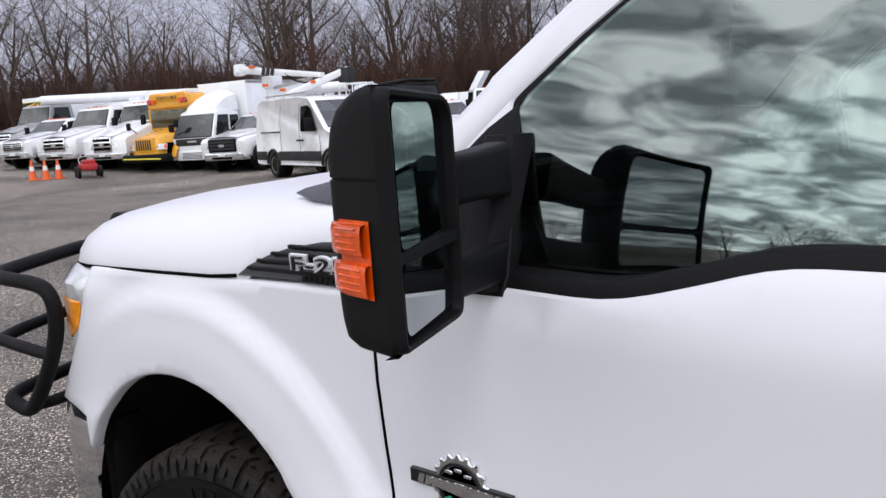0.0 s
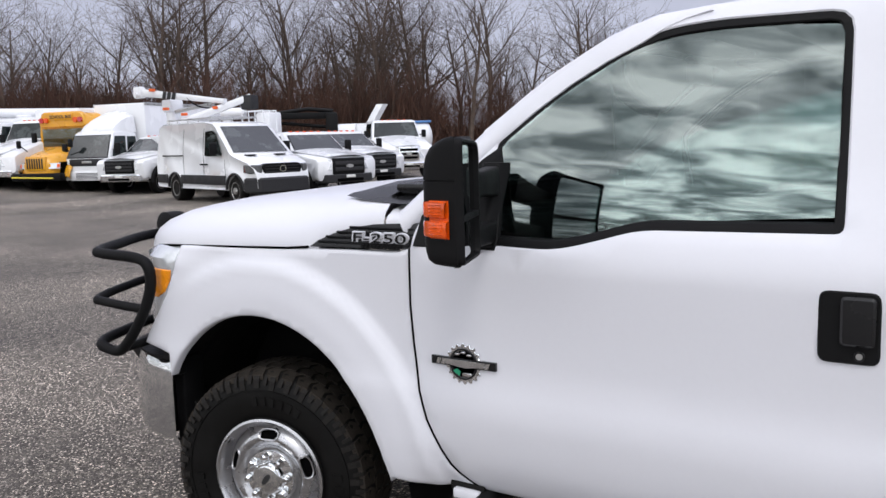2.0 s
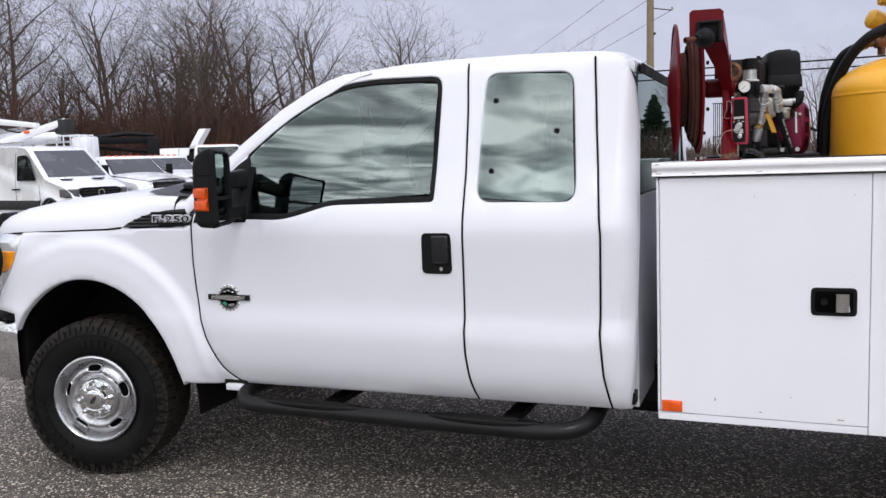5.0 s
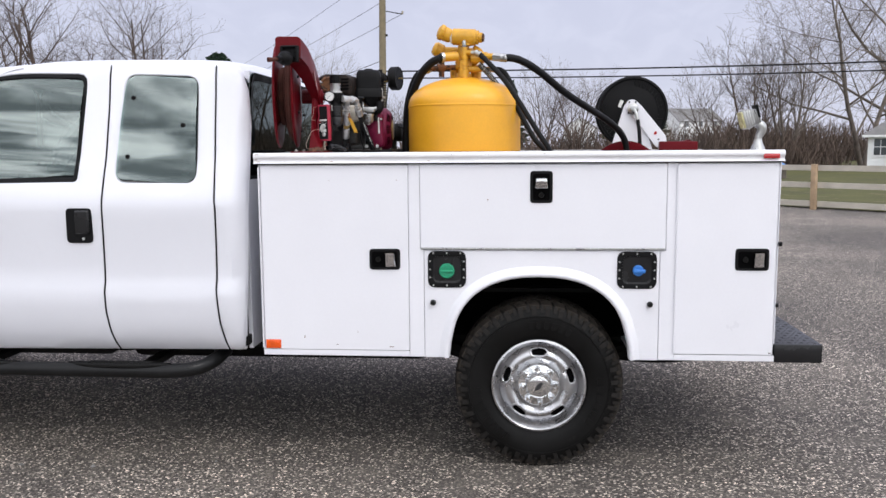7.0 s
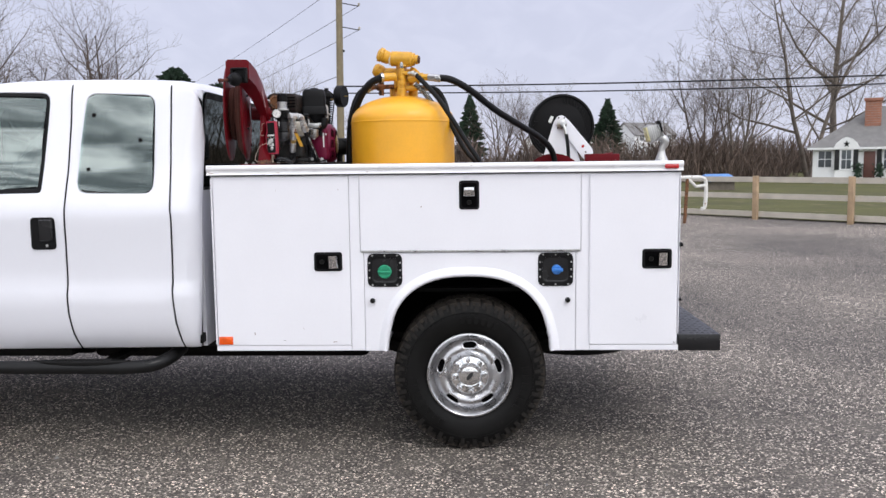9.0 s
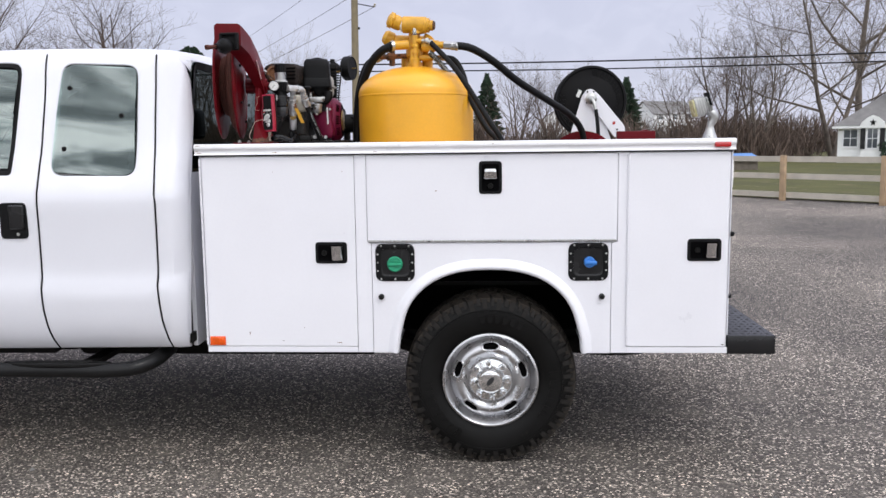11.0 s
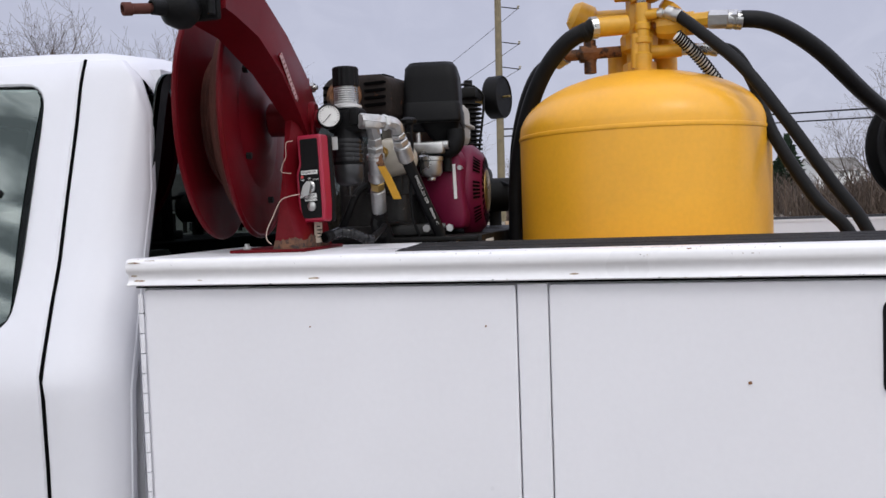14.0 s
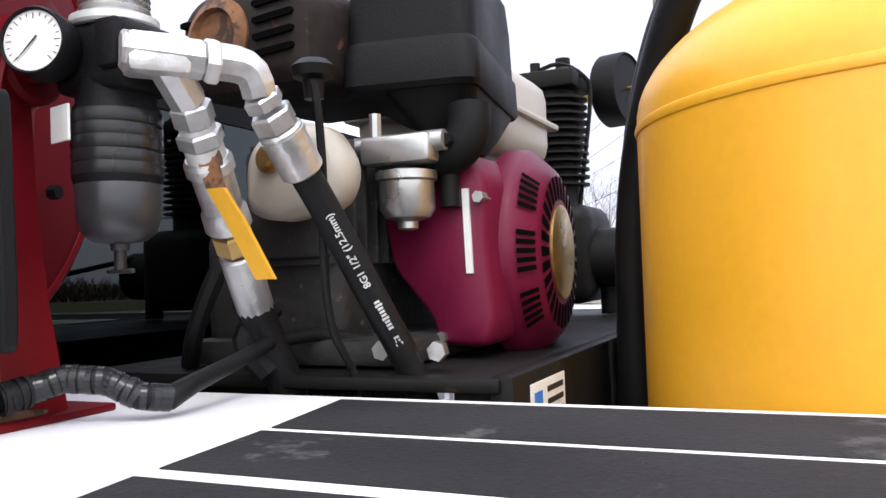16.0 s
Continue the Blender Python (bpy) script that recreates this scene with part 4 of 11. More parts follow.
# towing mirrors
def mirror(flip):
    yv = lambda y: 2 * YC - y if flip else y
    B, C = Vector((-1.660, -0.348)), Vector((-1.734, -0.146))
    A, D = Vector((-1.778, -0.326)), Vector((-1.822, -0.166))
    u = (C - B).normalized()
    nrm = Vector((u.y, -u.x))
    def on_face(q, z, o):
        """A point on the rear face: q along it from the outer edge, o out of it."""
        p = B + u * q + nrm * o
        return (p.x, yv(p.y), z)
    def section(z, back, draw):
        """The housing's outline at height z; back: how far its front lies towards the glass; draw: how far it is drawn in."""
        a, d = A.lerp(B, back), D.lerp(C, back)
        pts = rounded([tuple(a), tuple(B), tuple(C), tuple(d)], [0.032, 0.004, 0.012, 0.045], 5)
        return [(x, yv(y), z) for x, y in (inset(pts, draw) if draw else pts)]
    shell = [section(*r) for r in ((1.287, 0.30, 0.012), (1.290, 0.18, 0.005), (1.300, 0.09, 0.0), (1.320, 0.03, 0.0), (1.350, 0.0, 0.0), (1.4935, 0.0, 0.0), (1.4945, 0.0, 0.0025), (1.4965, 0.0, 0.0025), (1.4975, 0.0, 0.0), (1.530, 0.02, 0.0), (1.555, 0.09, 0.0), (1.575, 0.22, 0.0), (1.589, 0.42, 0.0), (1.597, 0.62, 0.002), (1.601, 0.78, 0.006))]
    m = part("tow_mirror", Geo().loft(shell, closed=True, caps=True), BLACK, truck, "black folding tow mirror with amber marker", angle=40)
    wide = (C - B).length
    rim = rounded([(0.002, 1.291), (wide - 0.010, 1.289), (wide, 1.33), (wide - 0.004, 1.590), (0.0, 1.600)], [0.02, 0.035, 0.05, 0.045, 0.02], 5)
    hole = inset(dense(rim, 0.03), 0.013)
    edge = dense(rim, 0.03)
    bez = Geo().loft([[on_face(q, z, -0.002) for q, z in edge], [on_face(q, z, 0.012) for q, z in inset(edge, 0.001)], [on_face(q, z, 0.017) for q, z in inset(edge, 0.005)], [on_face(q, z, 0.016) for q, z in inset(edge, 0.010)], [on_face(q, z, 0.001) for q, z in hole]], closed=True)
    part("mirror_bezel", bez, BLACK, m, angle=40)
    part("mirror_backing", Geo().put([on_face(q, z, 0.0015) for q, z in hole], [tuple(range(len(hole)))]), BLACK, m)
    turn = lambda q: 0.003 + 0.012 * (1 - q / wide)
    for z0, z1 in ((1.412, 1.580), (1.310, 1.396)):
        pane = rounded([(0.018, z0), (wide - 0.018, z0), (wide - 0.019, z1), (0.018, z1)], 0.016, 4)
        part("mirror_glass", Geo().loft([[on_face(q, z, 0.0015) for q, z in pane], [on_face(q, z, turn(q)) for q, z in pane]], closed=True, caps=True), MIRROR, m, angle=20)
    part("glass_divider", Geo().loft([[on_face(q, z, o) for q, z in ((0.010, 1.397), (wide - 0.010, 1.397), (wide - 0.010, 1.411), (0.010, 1.411))] for o in (0.0, 0.015)], closed=True, caps=True), BLACK, m)
    # amber marker wrapped round the outer front corner
    def on_side(k, z, o):
        p = A.lerp(B, k)
        w = Vector((-(B - A).y, (B - A).x)).normalized()
        p = p - w * o if (w.y > 0) else p + w * o
        wrap = max(0.0, 0.30 - k) ** 2 * 0.24
        return (p.x, yv(p.y + wrap), z)
    lens = Geo().loft([[on_side(k, z, o) for k in (-0.03, 0.06, 0.14, 0.30, 0.58, 0.80)] for z, o in ((1.354, -0.006), (1.356, 0.002), (1.448, 0.002), (1.450, -0.006))])
    lz = part("marker_lens", lens, AMBER, m, "amber turn marker lens", angle=40)
    for z0, z1, k1 in ((1.357, 1.399, 0.78), (1.405, 1.446, 0.74)):
        g = Geo().loft([[on_side(k, z, o) for k in (-0.06, 0.05, 0.16, 0.36, k1 - 0.03, k1)] for z, o in ((z0, 0.001), (z0 + 0.003, 0.009), (z0 + 0.010, 0.011), (z1 - 0.010, 0.011), (z1 - 0.003, 0.009), (z1, 0.001))])
        part("lens_rib", g, AMBER, lz, angle=30)
        for j in range(4):
            zz = z0 + 0.008 + 0.008 * j
            part("lens_flute", Geo().loft([[on_side(k, zz + dz, o) for k in (0.30, 0.48, k1 - 0.09)] for dz, o in ((0.0, 0.010), (0.002, 0.0125), (0.004, 0.010))]), AMBER, lz, angle=20)
    # two telescoping arms to a pod on the door corner
    arm = Geo().loft([[(x, yv(y), z) for x, z in rounded([(xc - 0.026, zc - h), (xc + 0.026, zc - h), (xc + 0.026, zc + h), (xc - 0.026, zc + h)], 0.012, 3)] for xc, y, zc, h in ((-1.762, -0.165, 1.468, 0.034), (-1.772, -0.06, 1.472, 0.036), (-1.782, 0.03, 1.474, 0.042))], closed=True, caps=True)
    part("mirror_arm", arm, BLACK, m)
    arm = Geo().loft([[(x, yv(y), z) for x, z in rounded([(xc - 0.022, zc - h), (xc + 0.022, zc - h), (xc + 0.022, zc + h), (xc - 0.022, zc + h)], 0.010, 3)] for xc, y, zc, h in ((-1.760, -0.165, 1.330, 0.026), (-1.768, -0.06, 1.332, 0.028), (-1.778, 0.02, 1.334, 0.032))], closed=True, caps=True)
    part("mirror_arm", arm, BLACK, m)
    pod = Geo().loft([[(x, yv(cab_side(-1.7, z) + y), z) for x, y in rounded([(-1.835, 0.012), (-1.83, -0.030), (-1.775, -0.034), (-1.752, 0.012)], 0.012, 3)] for z in (1.292, 1.36, 1.44, 1.505, 1.525)], closed=True, caps=True)
    part("arm_pod", pod, BLACK, m, angle=40)
mirror(False)
mirror(True)

# step bars
for s in (1, -1):
    yv = lambda y: YC - s * (YC - y)
    g = Geo().tube([(-1.80, yv(0.20), 0.52), (-1.83, yv(0.06), 0.515), (-1.80, yv(-0.03), 0.495), (-1.70, yv(-0.058), 0.483), (-1.2, yv(-0.062), 0.480), (-0.6, yv(-0.062), 0.478), (-0.44, yv(-0.060), 0.478), (-0.32, yv(-0.032), 0.484), (-0.255, yv(0.05), 0.505), (-0.25, yv(0.2), 0.52)], 0.034, 14, smooth=4)
    bar = part("step_bar", g, STEPBLACK, truck, "black tubular side step")
    for x0, x1 in ((-1.70, -1.16), (-0.92, -0.42)):
        pts = [(x0 + (x1 - x0) * k / 10, -0.062 - 0.036 * math.sin(math.pi * k / 10) ** 0.5) for k in range(11)]
        q = [(x, yv(y)) for x, y in pts] + [(x, yv(-0.124 - y)) for x, y in pts[::-1]]
        pad = part("step_pad", Geo().prism(q, "z", 0.496, 0.516, 0.005), RUBBER, bar, "ribbed black step pad")
        for j in range(5):
            y0 = -0.080 + 0.009 * j
            part("pad_rib", Geo().rbox((x0 + 0.10, yv(y0), 0.514), (x1 - 0.10, yv(y0 + 0.004), 0.5185), 0.001, 1), RUBBER, pad)
    for x in (-1.45, -0.62):
        part("step_bracket", Geo().box((x, yv(-0.03), 0.465), (x + 0.07, yv(0.45), 0.49)), DARKMETAL, bar)
# underside
g = Geo()
for y in (0.58, 1.42):
    g.box((-3.4, y - 0.035, 0.45), (2.40, y + 0.035, 0.62))
g.cyl((1.287, 0.25, 0.40), (1.287, 1.75, 0.40), 0.055, 12).cyl((-2.727, 0.25, 0.40), (-2.727, 1.75, 0.40), 0.05, 12)
g.lathe([(0.05, -0.16), (0.14, -0.1), (0.17, 0), (0.14, 0.1), (0.05, 0.16)], (1.287, 1.0, 0.40), (0, 1, 0), 20)
g.cyl((-1.6, 1.0, 0.45), (1.2, 1.0, 0.42), 0.045, 12).box((-1.9, 0.7, 0.36), (-1.1, 1.3, 0.60)).cyl((-1.0, 1.45, 0.42), (0.7, 1.45, 0.42), 0.09, 12)
part("chassis", g, DARKMETAL, truck)
# unseen tank, gearbox, silencer, spare, springs and sump, added to block far-side light
part("fuel_tank", Geo().rbox((-0.95, 0.64, 0.36), (0.70, 1.10, 0.64), 0.05, 3), UNDERSIDE, truck)
part("gearbox_blocker", Geo().rbox((-2.2, 0.80, 0.34), (-1.0, 1.25, 0.66), 0.06, 3), UNDERSIDE, truck)
part("silencer", Geo().cyl((-0.8, 1.55, 0.44), (0.5, 1.55, 0.44), 0.13, 16, bevel=0.03), UNDERSIDE, truck)
part("spare_wheel_blocker", Geo().lathe([(0.22, 0.0), (0.36, 0.01), (0.39, 0.06), (0.39, 0.18), (0.36, 0.23), (0.22, 0.24)], (1.92, 1.0, 0.36), (0, 0, 1), 32), RUBBER, truck)
for y in (0.50, 1.50):
    part("leaf_spring_blocker", Geo().tube([(0.62, y, 0.56), (0.95, y, 0.44), (1.287, y, 0.38), (1.62, y, 0.44), (1.95, y, 0.56)], 0.04, 8, smooth=3), UNDERSIDE, truck)
part("sump_blocker", Geo().rbox((-3.35, 0.72, 0.36), (-2.3, 1.28, 0.75), 0.06, 3), UNDERSIDE, truck)
part("cab_floor", Geo().box((-2.05, 0.06, 0.575), (-0.09, 1.94, 0.62)).rbox((-1.95, 0.03, 0.53), (-1.83, 0.10, 0.56), 0.005), DARKMETAL, truck)
part("sill_bracket", Geo().rbox((-1.93, 0.01, 0.515), (-1.84, 0.05, 0.545), 0.006), PAINT, truck)
part("inner_firewall", Geo().box((-2.16, 0.12, 0.5), (-2.10, 1.88, 1.44)), BLACK, truck)

# cabin
def seat(y0, y1, x):
    g = Geo().rbox((x - 0.28, y0, 0.84), (x + 0.26, y1, 1.00), 0.05, 3)
    g.m = Matrix.Translation((x + 0.26, 0, 0.98)) @ Matrix.Rotation(radians(12), 4, "Y")
    g.rbox((-0.07, y0 + 0.01, -0.02), (0.07, y1 - 0.01, 0.62), 0.05, 3)
    g.rbox((-0.055, (y0 + y1) / 2 - 0.13, 0.65), (0.045, (y0 + y1) / 2 + 0.13, 0.83), 0.04, 3)
    g.cyl((0, (y0 + y1) / 2 - 0.06, 0.60), (0, (y0 + y1) / 2 - 0.06, 0.67), 0.006, 8).cyl((0, (y0 + y1) / 2 + 0.06, 0.60), (0, (y0 + y1) / 2 + 0.06, 0.67), 0.006, 8)
    return g
part("driver_seat", seat(0.22, 0.74, -1.05), CLOTH, truck, "grey cloth front seat")
part("passenger_seat", seat(1.26, 1.78, -1.05), CLOTH, truck, "grey cloth front seat")
part("rear_bench", Geo().rbox((-0.55, 0.22, 0.85), (-0.22, 1.78, 1.0), 0.04).rbox((-0.24, 0.22, 0.98), (-0.12, 1.78, 1.46), 0.04), CLOTH, truck)
part("dashboard", Geo().rbox((-2.06, 0.13, 1.02), (-1.68, 1.87, 1.36), 0.05, 3).rbox((-1.74, 0.32, 1.30), (-1.66, 0.78, 1.40), 0.03, 3).rbox((-1.78, 0.80, 0.75), (-1.52, 1.2, 1.1), 0.04), BLACK, truck)
g = Geo(pose(-1.50, 0.48, 1.235, 0, -64, 0))
g.lathe([(0.188 + 0.016 * math.cos(a), 0.016 * math.sin(a)) for a in [2 * math.pi * k / 10 for k in range(10)]], (0, 0, 0), (0, 0, 1), 36, close=True)
g.rbox((-0.06, -0.07, -0.03), (0.05, 0.07, 0.01), 0.015).rbox((-0.18, -0.02, -0.012), (0.18, 0.02, 0.004), 0.006).rbox((-0.02, -0.18, -0.012), (0.02, 0.18, 0.004), 0.006)
part("steering_wheel", g, BLACK, truck)
part("rear_view_mirror", Geo().rbox((-1.50, 0.88, 1.76), (-1.47, 1.13, 1.83), 0.02, 3).cyl((-1.49, 1.0, 1.82), (-1.55, 1.0, 1.88), 0.012, 10), BLACK, truck)
for flip in (False, True):
    part("door_card", panel(Geo(), [(-1.98, 0.62), (-0.80, 0.62), (-0.86, 1.34), (-1.95, 1.28)], lambda x, z: cab_side(x, z) + 0.07, thick=0.03, step=0.1, flip=flip), BLACK, truck)
part("headliner", Geo().rbox((-1.15, 0.32, 1.885), (-0.40, 1.68, 1.90), 0.006), CLOTH, truck)
for s in (1, -1):
    part("pillar_lining", Geo().tube([(-0.79, YC - s * 0.86, 1.36), (-0.80, YC - s * 0.69, 1.88)], 0.035, 8), BLACK, truck)
for y0 in (0.38, 1.15):
    part("sun_visor", Geo().rbox((-1.40, y0, 1.83), (-1.26, y0 + 0.47, 1.85), 0.008), CLOTH, truck)

# ---- wheels ----
def wheel(cx, y_out, cz, s, parent):
    """A steel wheel with an all-terrain tyre; y_out: its outer face, s: +1 when that face looks to -y."""
    yy = lambda d: y_out + s * d
    def wpart(name, g, *a, **b):
        # one radius law for tyre and rim; the disc is turned so that a hole stands on top
        q = []
        for x, y, z in g.v:
            dx, dz = x - cx, z - cz
            r = math.hypot(dx, dz)
            f = 0.915 + (0.958 - 0.915) * smooth((r - 0.245) / 0.09)
            t = math.atan2(dz, dx) - radians(18)
            q.append((cx + r * f * math.cos(t), y, cz + r * f * math.sin(t)))
        g.v = q
        return part(name, g, *a, **b)
    wd = 0.262
    prof = [(0.228, 0.018), (0.250, 0.006), (0.285, -0.006), (0.325, -0.010), (0.362, -0.004), (0.388, 0.010), (0.405, 0.026), (0.4075, wd / 2), (0.405, wd - 0.026), (0.385, wd - 0.012), (0.340, wd), (0.228, wd - 0.02)]
    g = Geo().lathe(prof, (cx, y_out, cz), (0, s, 0), 64, cap=False)
    g.lathe([(0.232, 0.012), (0.232, 0.0), (0.238, -0.001), (0.243, 0.006)], (cx, y_out, cz), (0, s, 0), 64, cap=False)
    g.lathe([(0.335, -0.0085), (0.336, -0.012), (0.341, -0.012), (0.342, -0.008)], (cx, y_out, cz), (0, s, 0), 64, cap=False)
    tyre = wpart("tyre", g, RUBBER, parent, "black all-terrain tyre with raised lettering", angle=50)
    lug = Geo()
    N = 40
    for k in range(N):
        a0 = 2 * math.pi * k / N
        for row, (d0, d1, off, span) in enumerate(((0.002, 0.064, 0.0, 0.92), (0.069, 0.129, 0.45, 0.90), (0.133, 0.193, 0.15, 0.90), (0.198, 0.260, 0.6, 0.92))):
            a = a0 + off * 2 * math.pi / N
            w = span * 2 * math.pi / N
            out = 0.4115 if row in (1, 2) else 0.4100
            vs = []
            for rr in (0.390, out):
                for da, dd in ((0, d0), (w * 0.8, d0), (w, (d0 + d1) / 2), (w * (0.7 if k % 2 else 0.9), d1), (-w * 0.06, d1), (0.12 * w, (d0 + d1) / 2)):
                    r2 = rr
                    if row == 0 and dd == d0:
                        r2 = rr - 0.012
                    if row == 3 and dd == d1:
                        r2 = rr - 0.012
                    vs.append((cx + r2 * math.cos(a + da), yy(dd), cz + r2 * math.sin(a + da)))
            lug.put(vs, [(6, 7, 8, 9, 10, 11), *[(i, (i + 1) % 6, 6 + (i + 1) % 6, 6 + i) for i in range(6)]])
    sh = Geo()
    for k in range(72):
        # shoulder ribs that reach down the wall, long and short by turns
        a0 = 2 * math.pi * k / 72
        w = (0.66, 0.40, 0.72, 0.50)[k % 4] * 2 * math.pi / 72
        deep = (0.345, 0.362, 0.350, 0.366)[k % 4]
        vs = [(cx + r * math.cos(a0 + da), yy(dd), cz + r * math.sin(a0 + da)) for da in (0, w) for r, dd in ((0.4025, 0.016), (0.396, 0.004), (0.380, -0.0065), (deep, -0.0125), (deep, -0.002))]
        sh.put(vs, [(0, 1, 6, 5), (1, 2, 7, 6), (2, 3, 8, 7), (3, 4, 9, 8), (0, 4, 3, 2, 1), (5, 6, 7, 8, 9)])
    tagged(wpart("shoulder_rib", sh, RIB, tyre, angle=20), kind="stuff")
    wpart("tread_block", lug, TREAD, tyre, angle=20)
    # raised wall bars in place of the maker's lettering
    bars = Geo()
    for a1, a2, n in ((200, 262, 8), (-20, 30, 6), (78, 120, 6)):
        for k in range(n):
            a = radians(a1 + (a2 - a1) * k / n); b = a + radians((a2 - a1) / n * 0.6)
            vs = [(cx + r * math.cos(q), yy(d), cz + r * math.sin(q)) for d in (-0.004, -0.0125) for r, q in ((0.288, a), (0.318, a), (0.318, b), (0.288, b))]
            bars.put(vs, [(4, 5, 6, 7), (0, 1, 5, 4), (1, 2, 6, 5), (2, 3, 7, 6), (3, 0, 4, 7)])
    wpart("sidewall_lettering", bars, RUBBER, tyre, kind="stuff")
    # rim barrel, disc with slots, lugs and cap
    g = Geo().lathe([(0.236, 0.002), (0.239, -0.004), (0.230, -0.008), (0.222, -0.002), (0.217, 0.012), (0.206, 0.026), (0.200, 0.060), (0.200, 0.14), (0.21, 0.24)], (cx, y_out, cz), (0, s, 0), 64, cap=False)
    wpart("rim", g, WHEELM, parent, "silver painted steel rim", angle=45)
    disc = [(0.202, 0.042), (0.192, 0.034), (0.180, 0.022), (0.165, 0.012), (0.150, 0.010), (0.135, 0.016), (0.120, 0.030), (0.108, 0.036), (0.086, 0.036), (0.082, 0.020), (0.070, 0.012)]
    SEG = 96
    g = Geo()
    vs, fs = [], []
    slots = 5
    for r, h in disc:
        for i in range(SEG):
            a = 2 * math.pi * i / SEG
            vs.append((cx + r * math.cos(a), yy(h), cz + r * math.sin(a)))
    for k in range(len(disc) - 1):
        for i in range(SEG):
            ph = (i + 0.5) % (SEG / slots) / (SEG / slots)
            if k in (1, 2, 3) and abs(ph - 0.5) < (0.19 if k == 2 else 0.165):
                continue
            j = (i + 1) % SEG
            fs.append((k * SEG + i, k * SEG + j, (k + 1) * SEG + j, (k + 1) * SEG + i))
    g.put(vs, fs)
    wpart("wheel_disc", g, WHEELM, parent, "silver wheel disc with hand holes", angle=60)
    # rolled lips of the hand holes
    for q in range(slots):
        ac = 2 * math.pi * (q + 0.5) / slots
        lip = []
        for k in range(18):
            t = 2 * math.pi * k / 18
            ang = ac + 0.255 * math.copysign(abs(math.cos(t)) ** 0.7, math.cos(t))
            rad = 0.1690 + 0.0190 * math.copysign(abs(math.sin(t)) ** 0.7, math.sin(t))
            lip.append(Vector((cx + rad * math.cos(ang), yy(lerp_table([(0.150, 0.010), (0.165, 0.012), (0.180, 0.022), (0.192, 0.034)], rad) - 0.001), cz + rad * math.sin(ang))))
        wpart("hand_hole_lip", Geo().tube(lip + [lip[0]], 0.0045, 6, cap=False), WHEELM, parent)
        # a black sheet stands in for the shade behind the hand hole
        hole = Geo().put([p + Vector((0, s * 0.010, 0)) for p in lip], [tuple(range(18))])
        wpart("hand_hole", hole, GAP, parent)
    drum = Geo().cyl((cx, yy(0.06), cz), (cx, yy(0.2), cz), 0.175, 32)
    wpart("brake_drum", drum, DARKMETAL, parent)
    cap = Geo().lathe([(0.112, 0.034), (0.111, 0.018), (0.104, 0.008), (0.072, 0.002), (0.066, -0.010), (0.060, -0.016), (0.050, -0.014), (0.0, -0.015)], (cx, y_out, cz), (0, s, 0), 48)
    hubcap = wpart("hub_cap", cap, CHROME, parent, "chrome hub cap")
    wpart("cap_disc", Geo().lathe([(0.052, -0.013), (0.052, -0.0175), (0.048, -0.019), (0.0, -0.019)], (cx, y_out, cz), (0, s, 0), 32), CHROME, hubcap, "polished hub centre")
    wpart("cap_oval", Geo().prism([(cx + 0.020 * math.cos(t) * 0.6 + 0.008 * math.sin(t), cz + 0.026 * math.sin(t)) for t in [2 * math.pi * k / 24 for k in range(24)]], "y", yy(-0.018), yy(-0.021), 0.001), INK, hubcap, "dark oval badge")
    for q in range(8):
        a = 2 * math.pi * (q + 0.5) / 8
        lx, lz = cx + 0.086 * math.cos(a), cz + 0.086 * math.sin(a)
        wpart("lug_nut", Geo().lathe([(0.0175, 0.010), (0.0175, 0.000), (0.0145, -0.004), (0.014, -0.020), (0.009, -0.026), (0.0, -0.027)], (lx, y_out, lz), (0, s, 0), 6), CHROME, hubcap, angle=20)


for name, cx, y in (("front_wheel", -2.735, 0.030), ("rear_wheel", 1.287, 0.055)):
    for s in (1, -1):
        w = new(name)
        w.parent = truck
        w.matrix_basis = parent_world(truck).inverted() @ pose(cx, YC - s * (YC - y), 0.405)
        tagged(w, "steel wheel with all-terrain tyre")
        wheel(cx, YC - s * (YC - y), 0.405, s, w)
        if name == "front_wheel":
            # the front wheels stand turned a little to the left
            w.matrix_basis = w.matrix_basis @ Matrix.Rotation(radians(14), 4, "Z")

